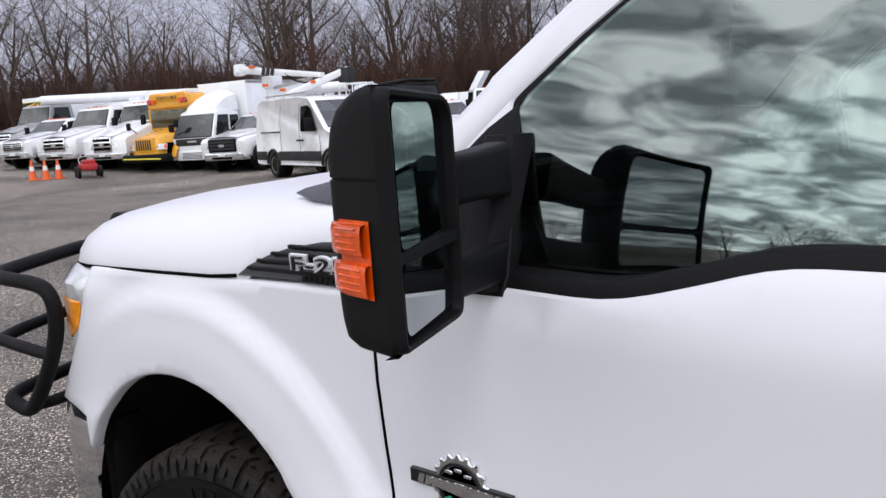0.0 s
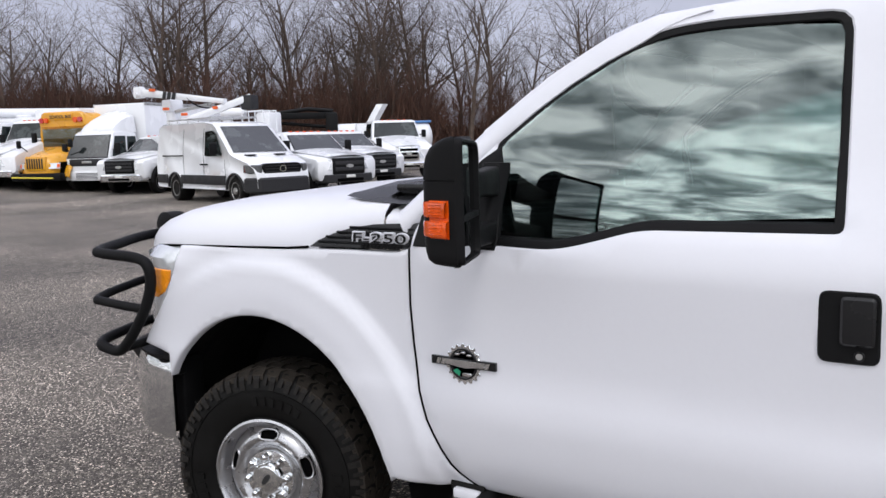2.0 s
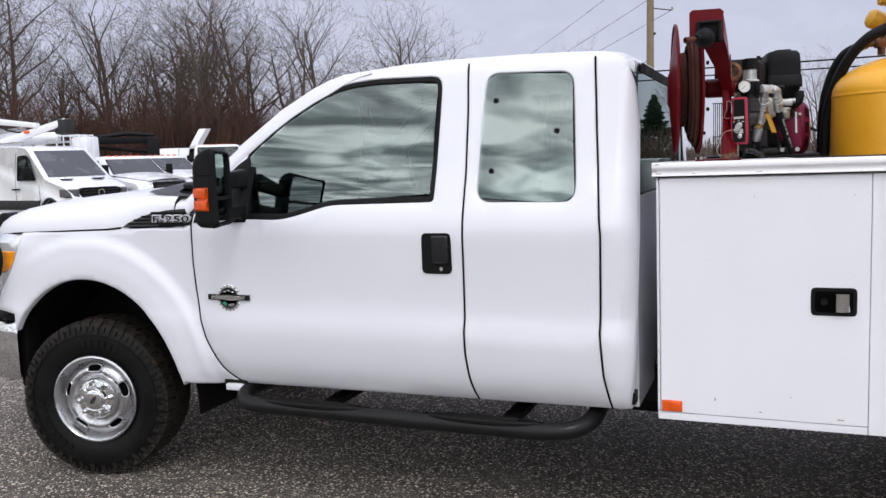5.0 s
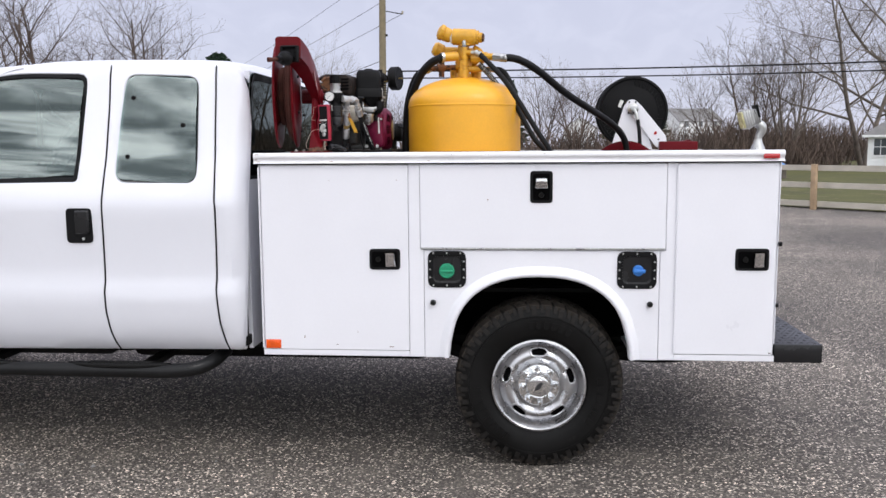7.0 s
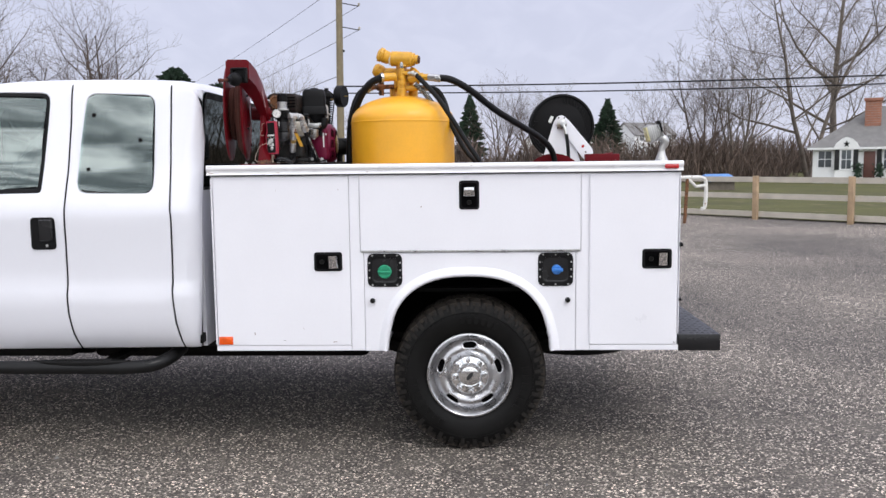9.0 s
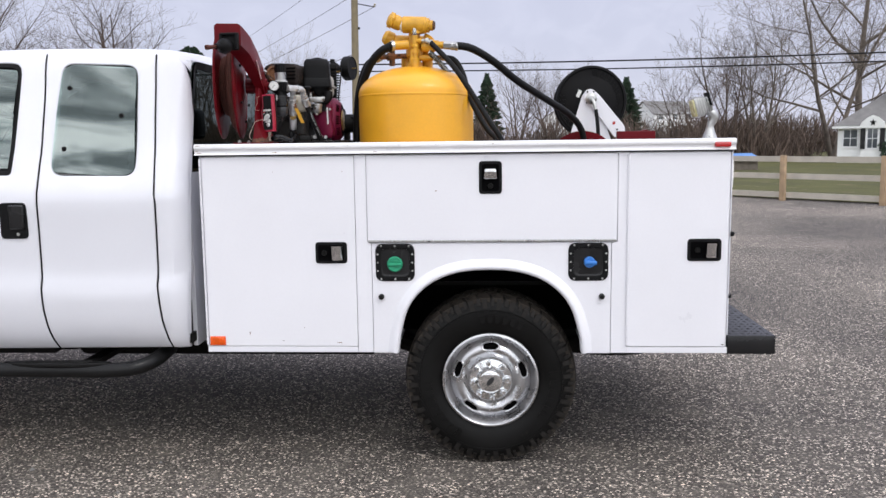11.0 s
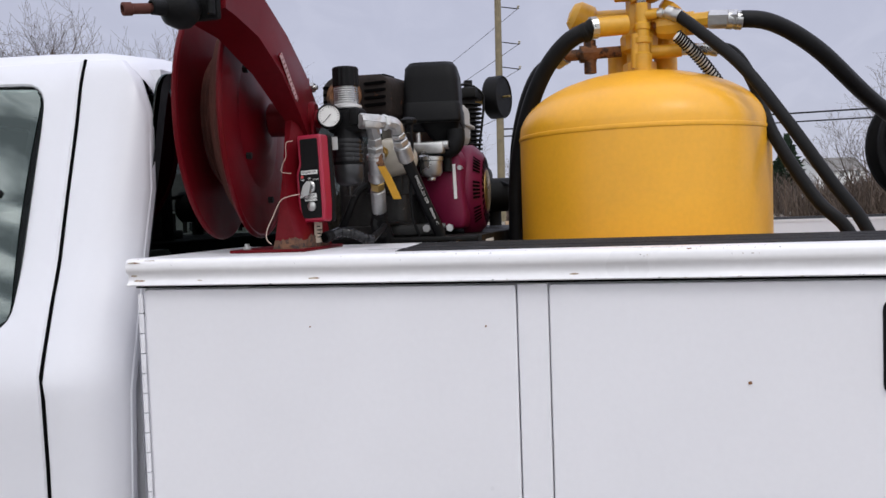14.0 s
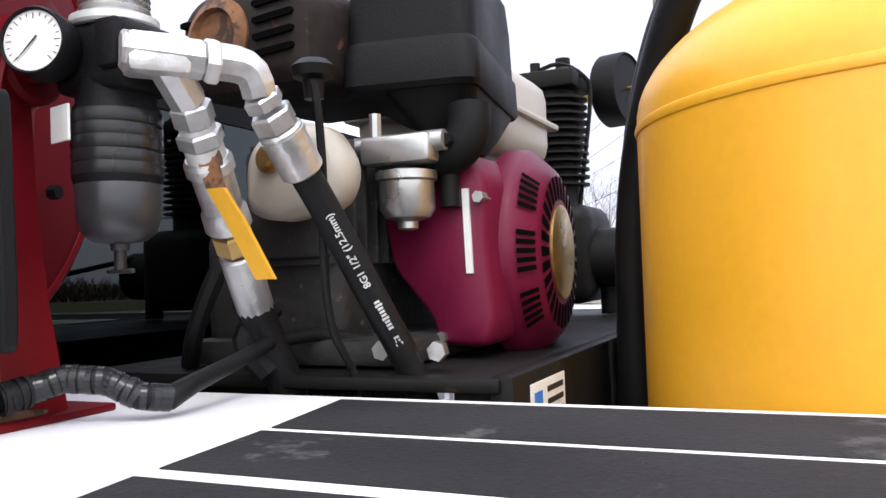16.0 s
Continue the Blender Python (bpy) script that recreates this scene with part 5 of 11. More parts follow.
# ---- utility body ----
BODY = new("service_body")
BODY.parent = truck
BODY.matrix_basis = parent_world(truck).inverted() @ pose(1.16, 1.0, 0.55)
tagged(BODY, "white steel utility body with side compartments")
L, TOP, BOT = 2.330, 1.440, 0.546
flat = lambda x, z: 0.0
AC = 1.283
def arch_pts(r0, r1, z0, n=26):
    """A wheel opening: an arc with straight legs."""
    top = [(AC + r0 * math.copysign(abs(math.cos(radians(a))) ** 0.84, math.cos(radians(a))), z0 + r1 * max(0, math.sin(radians(a))) ** 0.84) for a in [180 - 180 * k / n for k in range(n + 1)]]
    return top
for s in (1, -1):
    fl = s < 0
    ysid = lambda y: 2 * YC - y if fl else y
    # skin behind the doors, with the wheel opening
    op = [(0.872, BOT)] + [(0.880, 0.62)] + [p for p in arch_pts(0.405, 0.372, 0.566) if p[1] > 0.63] + [(1.688, 0.62), (1.694, BOT)]
    skin = [(0.002, BOT)] + op + [(L - 0.002, BOT), (L - 0.002, TOP), (0.002, TOP)]
    part("side_skin", panel(Geo(), skin, lambda x, z: 0.016, thick=0.02, step=0.2, r=0.003, flip=fl), PAINT2, BODY)
    # compartment doors
    def door(x0, z0, x1, z1, nm):
        d = part(nm, panel(Geo(), rect(x0, z0, x1, z1, 0.006, 2), flat, thick=0.015, step=0.25, r=0.0016, flip=fl), PAINT2, BODY)
        return d
    d1 = door(0.012, 0.577, 0.692, 1.430, "compartment_door")
    d2 = door(0.747, 1.056, 1.840, 1.430, "compartment_door")
    d3 = door(1.890, 0.578, 2.318, 1.430, "compartment_door")
    for q in ([(0.6945, BOT + 0.002), (0.7615, BOT + 0.002), (0.7615, 1.042), (0.7445, 1.052), (0.7445, 1.432), (0.6945, 1.432)], [(1.8425, 1.434), (1.8425, 1.046), (1.8185, 1.040), (1.8185, BOT + 0.002), (1.8875, BOT + 0.002), (1.8875, 1.434)]):
        part("door_post", panel(Geo(), q, lambda x, z: 0.0022, thick=0.015, step=0.3, r=0.0012, flip=fl), PAINT2, BODY)
    for q in ((0.004, BOT + 0.002, 0.692, 0.5745), (1.888, BOT + 0.002, 2.326, 0.5745)):
        part("bottom_rail", panel(Geo(), rect(*q), lambda x, z: 0.0022, thick=0.015, step=0.3, r=0.0012, flip=fl), PAINT2, BODY)
    # fender panel with flare over the wheel
    fp = [(0.764, BOT)] + op + [(1.816, BOT), (1.816, 1.044), (0.764, 1.044)]
    part("fender_panel", panel(Geo(), fp, lambda x, z: 0.002, thick=0.015, step=0.08, r=0.002, flip=fl), PAINT2, BODY)
    line = [(0.860, BOT + 0.004), (0.868, 0.62)] + [p for p in arch_pts(0.412, 0.374, 0.566) if p[1] > 0.63] + [(1.700, 0.62), (1.706, BOT + 0.004)]
    rings = []
    for i, (x, z) in enumerate(line):
        a, b = line[max(i - 1, 0)], line[min(i + 1, len(line) - 1)]
        tx, tz = b[0] - a[0], b[1] - a[1]
        q = math.hypot(tx, tz)
        nx, nz = -tz / q, tx / q
        rings.append([(x + nx * o, ysid(d), z + nz * o) for o, d in ((0.034, 0.003), (0.026, -0.001), (0.014, -0.013), (0.0, -0.021), (-0.010, -0.020), (-0.016, -0.010), (-0.016, 0.05))])
    part("wheel_flare", Geo().loft(rings), PAINT2, BODY, angle=60)
    # wheel well shell, its near-black colour standing for the shade inside
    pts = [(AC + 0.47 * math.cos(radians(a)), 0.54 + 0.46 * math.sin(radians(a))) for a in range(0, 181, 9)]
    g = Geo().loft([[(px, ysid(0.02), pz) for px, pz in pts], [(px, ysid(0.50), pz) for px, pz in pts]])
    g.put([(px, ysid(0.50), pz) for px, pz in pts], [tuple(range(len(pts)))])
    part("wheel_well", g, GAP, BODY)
    # piano hinges
    def hinge(a, b, vertical):
        g = Geo()
        n = int((b - a) / 0.036)
        for k in range(n):
            p, q = a + (b - a) * k / n, a + (b - a) * (k + 0.93) / n
            if vertical is not None:
                g.cyl((vertical, ysid(-0.003), p), (vertical, ysid(-0.003), q), 0.0048, 6)
            else:
                g.cyl((p, ysid(-0.003), 1.0515), (q, ysid(-0.003), 1.0515), 0.0052, 6)
        return g
    tagged(part("piano_hinge", hinge(0.585, 1.425, 0.006), PAINT2, d1), kind="stuff")
    tagged(part("piano_hinge", hinge(0.750, 1.838, None), STEEL, d2), kind="stuff")
    tagged(part("piano_hinge", hinge(0.585, 1.425, 1.887), PAINT2, d3), kind="stuff")
    # top rail: a rolled cap with a step
    sec = [(0.015, 1.438), (-0.0165, 1.438), (-0.0178, 1.4398), (-0.0165, 1.4418), (-0.0115, 1.4445), (-0.0100, 1.4500), (-0.0105, 1.4580), (-0.0150, 1.4625), (-0.0180, 1.4660), (-0.0184, 1.4710), (-0.0178, 1.4775), (-0.0160, 1.4820), (-0.0120, 1.4852), (-0.006, 1.4868), (0.004, 1.4872)]
    g = Geo().loft([[(x, ysid(y), z) for y, z in sec] for x in (-0.012, 0.1, 0.6, 1.2, 1.8, L + 0.004)])
    g.put([(-0.012, ysid(y), z) for y, z in sec] + [(L + 0.004, ysid(y), z) for y, z in sec], [tuple(range(len(sec))), tuple(range(len(sec), 2 * len(sec)))])
    part("top_rail", g, RAIL_PAINT, BODY, "white rail with chipped paint", angle=50)
    # black strip that paints the shadow under the rail's lip
    part("rail_shadow_strip", Geo().box((0.0, ysid(-0.006), 1.4335), (L, ysid(0.01), 1.4385)), GAP, BODY)
    # compartment box: ends, top, inner wall, floor
    g = Geo().box((0.0, ysid(0.016), BOT), (0.012, ysid(0.44), 1.480)).box((L - 0.012, ysid(0.016), BOT), (L, ysid(0.44), 1.480)).box((0.0, ysid(0.408), 0.80), (0.80, ysid(0.418), 1.480)).box((0.80, ysid(0.408), 1.02), (1.77, ysid(0.418), 1.480)).box((1.77, ysid(0.408), 0.80), (L, ysid(0.418), 1.480))
    g.box((0.0, ysid(0.02), BOT), (0.86, ysid(0.44), BOT + 0.012)).box((1.71, ysid(0.02), BOT), (L, ysid(0.44), BOT + 0.012))
    part("compartment_shell", g, PAINT2, BODY)
    part("compartment_top", Geo().box((-0.006, ysid(-0.006), 1.478), (L, ysid(0.420), 1.4865)), RAIL_PAINT, BODY, "white compartment top")
    for y0, y1, xa, xb in ((0.050, 0.158, 0.475, 0.460), (0.176, 0.278, 0.460, 0.449), (0.289, 0.404, 0.449, 0.432)):
        part("grip_strip", Geo().prism([(xa, ysid(y0)), (L - 0.12, ysid(y0)), (L - 0.12, ysid(y1)), (xb, ysid(y1))], "z", 1.4862, 1.4875, 0.0004), MATT, BODY, "black grit grip tape strip")
    # latches
    def latch(cx, cz, w, h, upright):
        g = Geo().prism(rect(cx - w / 2, cz - h / 2, cx + w / 2, cz + h / 2, 0.016), "y", ysid(-0.005), ysid(0.004), 0.003)
        pn = part("latch_plate", g, BLACK, BODY, "black paddle latch with chrome handle")
        g = Geo().prism(rect(cx - w / 2 + 0.012, cz - h / 2 + 0.012, cx + w / 2 - 0.012, cz + h / 2 - 0.012, 0.012), "y", ysid(-0.0062), ysid(-0.003), 0.001)
        part("latch_recess", g, GAP, pn)
        if upright:
            hd = Geo().loft([[(cx + dx * (0.80 + 4.2 * (cz + 0.045 - z)), ysid(y + 0.004 * (abs(dx) > 0.024)), z) for dx in (-0.028, -0.02, 0.0, 0.02, 0.028)] for y, z in ((-0.006, cz + 0.045), (-0.026, cz + 0.038), (-0.030, cz + 0.024), (-0.021, cz + 0.000), (-0.006, cz - 0.010))])
            lock = (cx, cz - 0.036)
        else:
            hd = Geo().loft([[(x, ysid(y - (0.20 * dz if y < -0.01 else 0.0)), cz + dz) for dz in (-0.032, -0.024, 0.0, 0.024, 0.032)] for x, y in ((cx + 0.052, -0.006), (cx + 0.045, -0.024), (cx + 0.02, -0.030), (cx + 0.006, -0.024), (cx + 0.004, -0.006))])
            lock = (cx - 0.030, cz)
        part("latch_handle", hd, WORNCHROME, pn, "chrome paddle handle", angle=50)
        part("lock_barrel", Geo().lathe([(0.012, 0.0), (0.012, 0.006), (0.0105, 0.008), (0.0095, 0.0065), (0.0, 0.0065)], (lock[0], ysid(-0.004), lock[1]), (0, -s, 0), 18), DARKMETAL, pn, "dark lock barrel")
    latch(0.583, 1.002, 0.142, 0.096, False)
    latch(2.215, 1.007, 0.145, 0.098, False)
    latch(1.291, 1.329, 0.100, 0.143, True)
    # filler boxes
    for cx, capm, lab in ((0.867, GREENCAP, "green"), (1.717, BLUECAP, "blue")):
        cz = 0.957
        x0, x1, z0, z1 = cx - 0.087, cx + 0.087, cz - 0.084, cz + 0.084
        rim, hole = rect(x0, z0, x1, z1, 0.036, 6), rect(x0 + 0.022, z0 + 0.022, x1 - 0.022, z1 - 0.022, 0.030, 6)
        g = panel(Geo(), rim, lambda x, z: -0.004, [hole], thick=0.006, step=0.03, r=0.003, flip=fl)
        bx = part("filler_box", g, BLACK, BODY, "recessed black filler with a %s cap" % lab)
        g = Geo().loft([[(px, ysid(-0.002), pz) for px, pz in hole], [(px + (cx - px) * 0.12, ysid(-0.0005), pz + (cz - pz) * 0.12) for px, pz in hole]], closed=True)
        m = len(hole)
        g.put([(px + (cx - px) * 0.12, ysid(-0.0005), pz + (cz - pz) * 0.12) for px, pz in hole], [tuple(range(m))])
        part("filler_well", g, GLOSSBLACK, bx)
        cap = Geo().lathe([(0.034, 0.0), (0.035, 0.006), (0.0335, 0.012), (0.030, 0.015), (0.029, 0.0135), (0.0, 0.0135)], (cx, ysid(-0.003), cz - 0.006), (0, -s, 0), 28)
        if lab == "green":
            cap.rbox((cx - 0.029, ysid(-0.026), cz - 0.012), (cx + 0.029, ysid(-0.014), cz - 0.001), 0.004)
            if not fl:
                cap.put(*words("DIESEL", 0.0115, facing(cx, -0.0172, cz + 0.006), 0.0012, 0.0002))
        else:
            cap = Geo().lathe([(0.024, 0.0), (0.024, 0.016), (0.020, 0.02), (0.0, 0.02)], (cx + 0.004, ysid(-0.003), cz), (0, -s, 0), 24).rbox((cx - 0.02, ysid(-0.034), cz - 0.010), (cx + 0.034, ysid(-0.020), cz + 0.008), 0.005)
        part("filler_cap", cap, capm, bx, "%s plastic filler cap" % lab, angle=40)
        for px, pz in [(x0 + 0.010 + (x1 - x0 - 0.02) * a, z) for a in (0.1, 0.5, 0.9) for z in (z0 + 0.010, z1 - 0.010)] + [(x, z0 + 0.01 + (z1 - z0 - 0.02) * b) for b in (0.25, 0.5, 0.75) for x in (x0 + 0.010, x1 - 0.010)]:
            part("filler_screw", Geo().cyl((px, ysid(-0.003), pz), (px, ysid(-0.0065), pz), 0.0045, 8, bevel=0.001), STEEL, bx)
    for kx in (0.803, 1.777):
        part("rubber_bumper", Geo().lathe([(0.013, 0.0), (0.013, 0.010), (0.009, 0.022), (0.0, 0.024)], (kx, ysid(0.002), 0.803), (0, -s, 0), 16), RUBBER, BODY)
    part("side_reflector", Geo().rbox((0.016, ysid(-0.004), 0.580), (0.088, ysid(0.002), 0.622), 0.003), AMBER, BODY, "orange rectangular side reflector")
    part("tail_marker", Geo().rbox((2.242, ysid(-0.024), 1.449), (2.312, ysid(-0.008), 1.472), 0.007), REDLENS, BODY, "small red marker lamp")
# paint marks on the near side
for x, z, w, h in ((0.35, 0.60, 0.010, 0.0025), (0.60, 0.592, 0.022, 0.003), (0.20, 0.63, 0.003, 0.014), (1.05, 1.27, 0.006, 0.006), (0.45, 0.66, 0.003, 0.004), (0.33, 1.36, 0.003, 0.003), (0.85, 0.62, 0.003, 0.02), (2.30, 0.585, 0.012, 0.004), (0.64, 1.36, 0.003, 0.004)):
    part("paint_chip", Geo().prism(rounded([(x, z), (x + w, z + 0.001), (x + w * 0.8, z + h), (x - w * 0.1, z + h * 0.8)], min(w, h) * 0.3, 2), "y", -0.0015, 0.001), RUST, BODY)
random.seed(5)
for k in range(84):
    near = random.choice([0.55, 0.62, 0.95, 1.05, 1.3, None, None])
    x = random.uniform(0.0, 2.3) if near is None else random.gauss(near, 0.06)
    w = random.uniform(0.0008, 0.0032) if k % 29 else random.uniform(0.007, 0.011)
    h = random.uniform(0.0005, 0.0012) if k % 29 else 0.0020
    lip = k % 4
    y, z = ((-0.0182, random.uniform(1.470, 1.4770)), (-0.0146, 1.4832), (-0.0092, 1.4862), (-0.0180, random.choice([1.4392, 1.4398, 1.4400])))[lip]
    tilt = (0.0, 0.75, 0.30, 0.0)[lip]
    shape = [(0.0, 0.0), (w * 0.4, -h * 0.3), (w, h * 0.2), (w * 0.85, h), (w * 0.45, h * 0.7), (w * 0.1, h * 1.1)]
    n6 = len(shape)
    out = [(x + u, y + (v * 0.9 if 0 < tilt < 1 else 0.0), z + v * (tilt if tilt else 1.0)) for u, v in shape]
    back = [(p, q + 0.0012, r - 0.0010) for p, q, r in out]
    part("rail_chip", Geo().put(out + back, [tuple(range(n6)), tuple(range(2 * n6 - 1, n6 - 1, -1))] + [(i, n6 + i, n6 + (i + 1) % n6, (i + 1) % n6) for i in range(n6)]), (FLAKE, CAST, RUST)[k % 3], BODY)
# flaked patches at the rail's corner and along its groove
random.seed(12)
for x, y, z, w, h in ((-0.010, -0.0188, 1.4800, 0.030, 0.0030), (0.022, -0.0150, 1.4832, 0.028, 0.0022), (-0.008, -0.0112, 1.4560, 0.016, 0.004), (-0.004, -0.0112, 1.4470, 0.030, 0.004), (0.125, -0.0112, 1.4462, 0.012, 0.003), (0.335, -0.0112, 1.4470, 0.024, 0.004), (0.78, -0.0112, 1.4470, 0.018, 0.003)):
    ringp = [(x + w * (0.5 + 0.5 * math.cos(a) * random.uniform(0.7, 1.0)), z + h * 0.5 * math.sin(a) * random.uniform(0.6, 1.1)) for a in [2 * math.pi * k / 12 for k in range(12)]]
    part("flaked_patch", Geo().prism(ringp, "y", y, y + 0.004), FLAKE, BODY)
# bed floor, front wall, tailgate, bumper
part("bed_floor", Geo().box((0.0, 0.43, 0.78), (L, 1.57, 0.80)), DARKMETAL, BODY, "steel bed floor")
part("bed_front_wall", Geo().box((0.0, 0.44, 0.80), (0.015, 1.56, 1.30)), PAINT2, BODY)
part("tailgate", Geo().rbox((L - 0.05, 0.445, 0.80), (L - 0.01, 1.555, 1.30), 0.008), PAINT2, BODY)
g = Geo().rbox((2.325, 0.0, 0.543), (2.535, 2.0, 0.628), 0.006)
rb = part("rear_bumper", g, GLOSSBLACK, BODY, "black rear bumper with checker plate top")
tp = Geo()
for i in range(7):
    for j in range(40):
        x, y = 2.345 + i * 0.027, 0.03 + j * 0.049
        q = 0.009 if (i + j) % 2 else -0.009
        tp.put([(x - 0.009, y - q, 0.628), (x + 0.001, y + 0.003, 0.628), (x + 0.009, y + q, 0.628), (x - 0.001, y - 0.003, 0.628), (x, y, 0.631)], [(0, 1, 4), (1, 2, 4), (2, 3, 4), (3, 0, 4)])
part("checker_plate", tp, DARKMETAL, rb, angle=0, kind="stuff")
part("door_catch", Geo().cyl((L - 0.002, 0.01, 1.075), (L + 0.012, 0.01, 1.075), 0.010, 12).cyl((L - 0.002, 0.02, 0.80), (L + 0.01, 0.02, 0.80), 0.009, 12), BLACK, BODY)

# ---- equipment in the bed ----
# red hose reel bolted to the compartment top
reel = thing("hose_reel", (0.17, 0.24, 1.495), "dark red spring hose reel bolted to the compartment top", "hose reel")
AX = Vector((0.985, 0.17, 0.0)).normalized()
HUB = Vector((0.080, 0.259, 1.755))
def disc(off, r, dish):
    return [(0.0, off + dish * 1.3), (0.055, off + dish * 1.3), (0.075, off + dish * 0.9), (0.12, off + dish * 0.8), (0.15, off + dish * 0.35), (r - 0.03, off + dish * 0.1), (r - 0.008, off - 0.002 * (1 if dish > 0 else -1)),
            (r, off), (r, off + 0.006), (r - 0.03, off + dish * 0.1 + 0.008), (0.0, off + 0.01)]
part("reel_flange", Geo().lathe(disc(-0.040, 0.239, -0.02), HUB, AX, 56), REDP, reel, "dished red outer flange", angle=22)
part("reel_flange", Geo().lathe(disc(0.038, 0.239, 0.02), HUB, AX, 56), REDP, reel, "dished red inner flange", angle=22)
for off in (-0.040, 0.042):
    part("flange_rim", Geo().lathe([(0.239 + 0.0055 * math.cos(a), off + 0.0055 * math.sin(a)) for a in [2 * math.pi * k / 8 for k in range(8)]], HUB, AX, 56, close=True), REDP, reel, "rolled rim of the flange")
part("reel_drum", Geo().lathe([(0.10, -0.042), (0.10, 0.045)], HUB, AX, 32), REDP, reel)
for off, rr in ((-0.028, 0.118), (-0.010, 0.130), (0.008, 0.160), (0.026, 0.180), (-0.019, 0.128), (0.016, 0.188), (0.028, 0.206)):
    coil = Geo().lathe([(rr + 0.0095 * math.cos(a), off + 0.0095 * math.sin(a)) for a in [2 * math.pi * k / 8 for k in range(8)]], HUB, AX, 44, close=True)
    part("hose_turn", coil, REDHOSE, reel, "worn reddish rubber hose turn")
for a in range(0, 360, 60):
    u = Vector((0, 0, 1)); v = AX.cross(u)
    p = HUB + AX * 0.060 + (u * math.cos(radians(a)) + v * math.sin(radians(a))) * 0.165
    part("flange_bolt", Geo().cyl(p, p + AX * 0.010, 0.007, 6), DARKMETAL, reel)
# pedestal: a folded sheet column, wide at the foot and rusted along its seam
def ped_ring(z, x0, x1, y0, y1, cut):
    return [(x0, y0, z), (x1 - cut, y0, z), (x1, y0 + cut * 1.6, z), (x1, y1, z), (x0, y1, z)]
g = Geo().loft([ped_ring(*r) for r in ((1.491, 0.212, 0.268, 0.128, 0.290, 0.006), (1.53, 0.214, 0.262, 0.138, 0.288, 0.014), (1.57, 0.216, 0.254, 0.150, 0.287, 0.022), (1.64, 0.216, 0.244, 0.172, 0.287, 0.024), (1.72, 0.214, 0.236, 0.196, 0.290, 0.010), (1.80, 0.208, 0.230, 0.225, 0.300, 0.006), (1.84, 0.210, 0.228, 0.255, 0.300, 0.004))], closed=True, caps=True)
part("pedestal", g, REDP, reel, "folded red steel pedestal", angle=35)
part("foot_plate", Geo().rbox((0.125, 0.114, 1.4865), (0.280, 0.325, 1.4925), 0.002), REDP, reel)
random.seed(41)
base = [(0.2105, 0.20), (0.2105, 0.126), (0.262, 0.1265), (0.2698, 0.139), (0.2698, 0.20), (0.2698, 0.27)]
run = dense(base, 0.003, False)
low, top, lvl = [], [], 0.5
for i, (x, y) in enumerate(run):
    fade = min(1.0, i / 10, (len(run) - 1 - i) / 34)
    lvl = min(1.0, max(0.0, lvl + random.uniform(-0.28, 0.28)))
    hgt = 0.003 + fade * (0.012 + 0.013 * lvl + 0.002 * random.random())
    low.append((x, y, 1.4925)); top.append((x + (0.248 - x) * 0.10 * hgt / 0.028, y + 0.30 * hgt, 1.4925 + hgt))
part("rust_patch", Geo().loft([low, top]), DARKRUST, reel, "flaking rust along the foot seam")
part("pedestal_label", Geo().box((0.2660, 0.200, 1.500), (0.2705, 0.232, 1.545)), FADEDLABEL, reel, "yellowed paper label")
for k in range(4):
    part("label_line", Geo().box((0.2704, 0.204, 1.510 + 0.007 * k), (0.2709, 0.204 + (0.022, 0.018, 0.024, 0.015)[k], 1.5125 + 0.007 * k)), DARKMETAL, reel)
for x, y in ((0.145, 0.15), (0.145, 0.295)):
    part("foot_bolt", Geo().cyl((x, y, 1.491), (x, y, 1.498), 0.009, 6, bevel=0.001).cyl((x, y, 1.497), (x, y, 1.503), 0.005, 8), STEEL, reel)
part("axle_boss", Geo().cyl(HUB + AX * 0.07, HUB + AX * 0.170, 0.035, 20, bevel=0.004).cyl(HUB + AX * 0.165, HUB + AX * 0.185, 0.018, 6), REDP, reel)
for y, z in ((0.250, 1.757), (0.262, 1.715), (0.315, 1.823), (0.295, 1.73)):
    part("pedestal_bolt", Geo().cyl((0.214, y, z), (0.234, y, z), 0.010, 6).cyl((0.232, y, z), (0.240, y, z), 0.005, 8), STEEL, reel)
# guide arm: a channel that sweeps up and out over the rail
line = [((0.226, 0.30, 1.745), 0.060), ((0.222, 0.235, 1.800), 0.062), ((0.212, 0.15, 1.868), 0.055), ((0.198, 0.06, 1.922), 0.050), ((0.186, -0.03, 1.945), 0.048), ((0.180, -0.075, 1.948), 0.046)]
rings = []
for i, (p, w) in enumerate(line):
    q, r = Vector(line[max(i - 1, 0)][0]), Vector(line[min(i + 1, len(line) - 1)][0])
    d = (r - q).normalized()
    up = AX.cross(d).normalized()
    if up.z < 0:
        up = -up
    c = Vector(p)
    hw = 0.010 + 0.045 * i / (len(line) - 1)
    rings.append([c + AX * a + up * b for a, b in ((-hw, -w), (-hw, w * 0.8), (-hw * 0.8, w), (hw * 0.8, w), (hw, w * 0.8), (hw, -w))])
part("guide_arm", Geo().loft(rings, closed=True, caps=True), REDP, reel, "red guide arm with maker plate", angle=30)
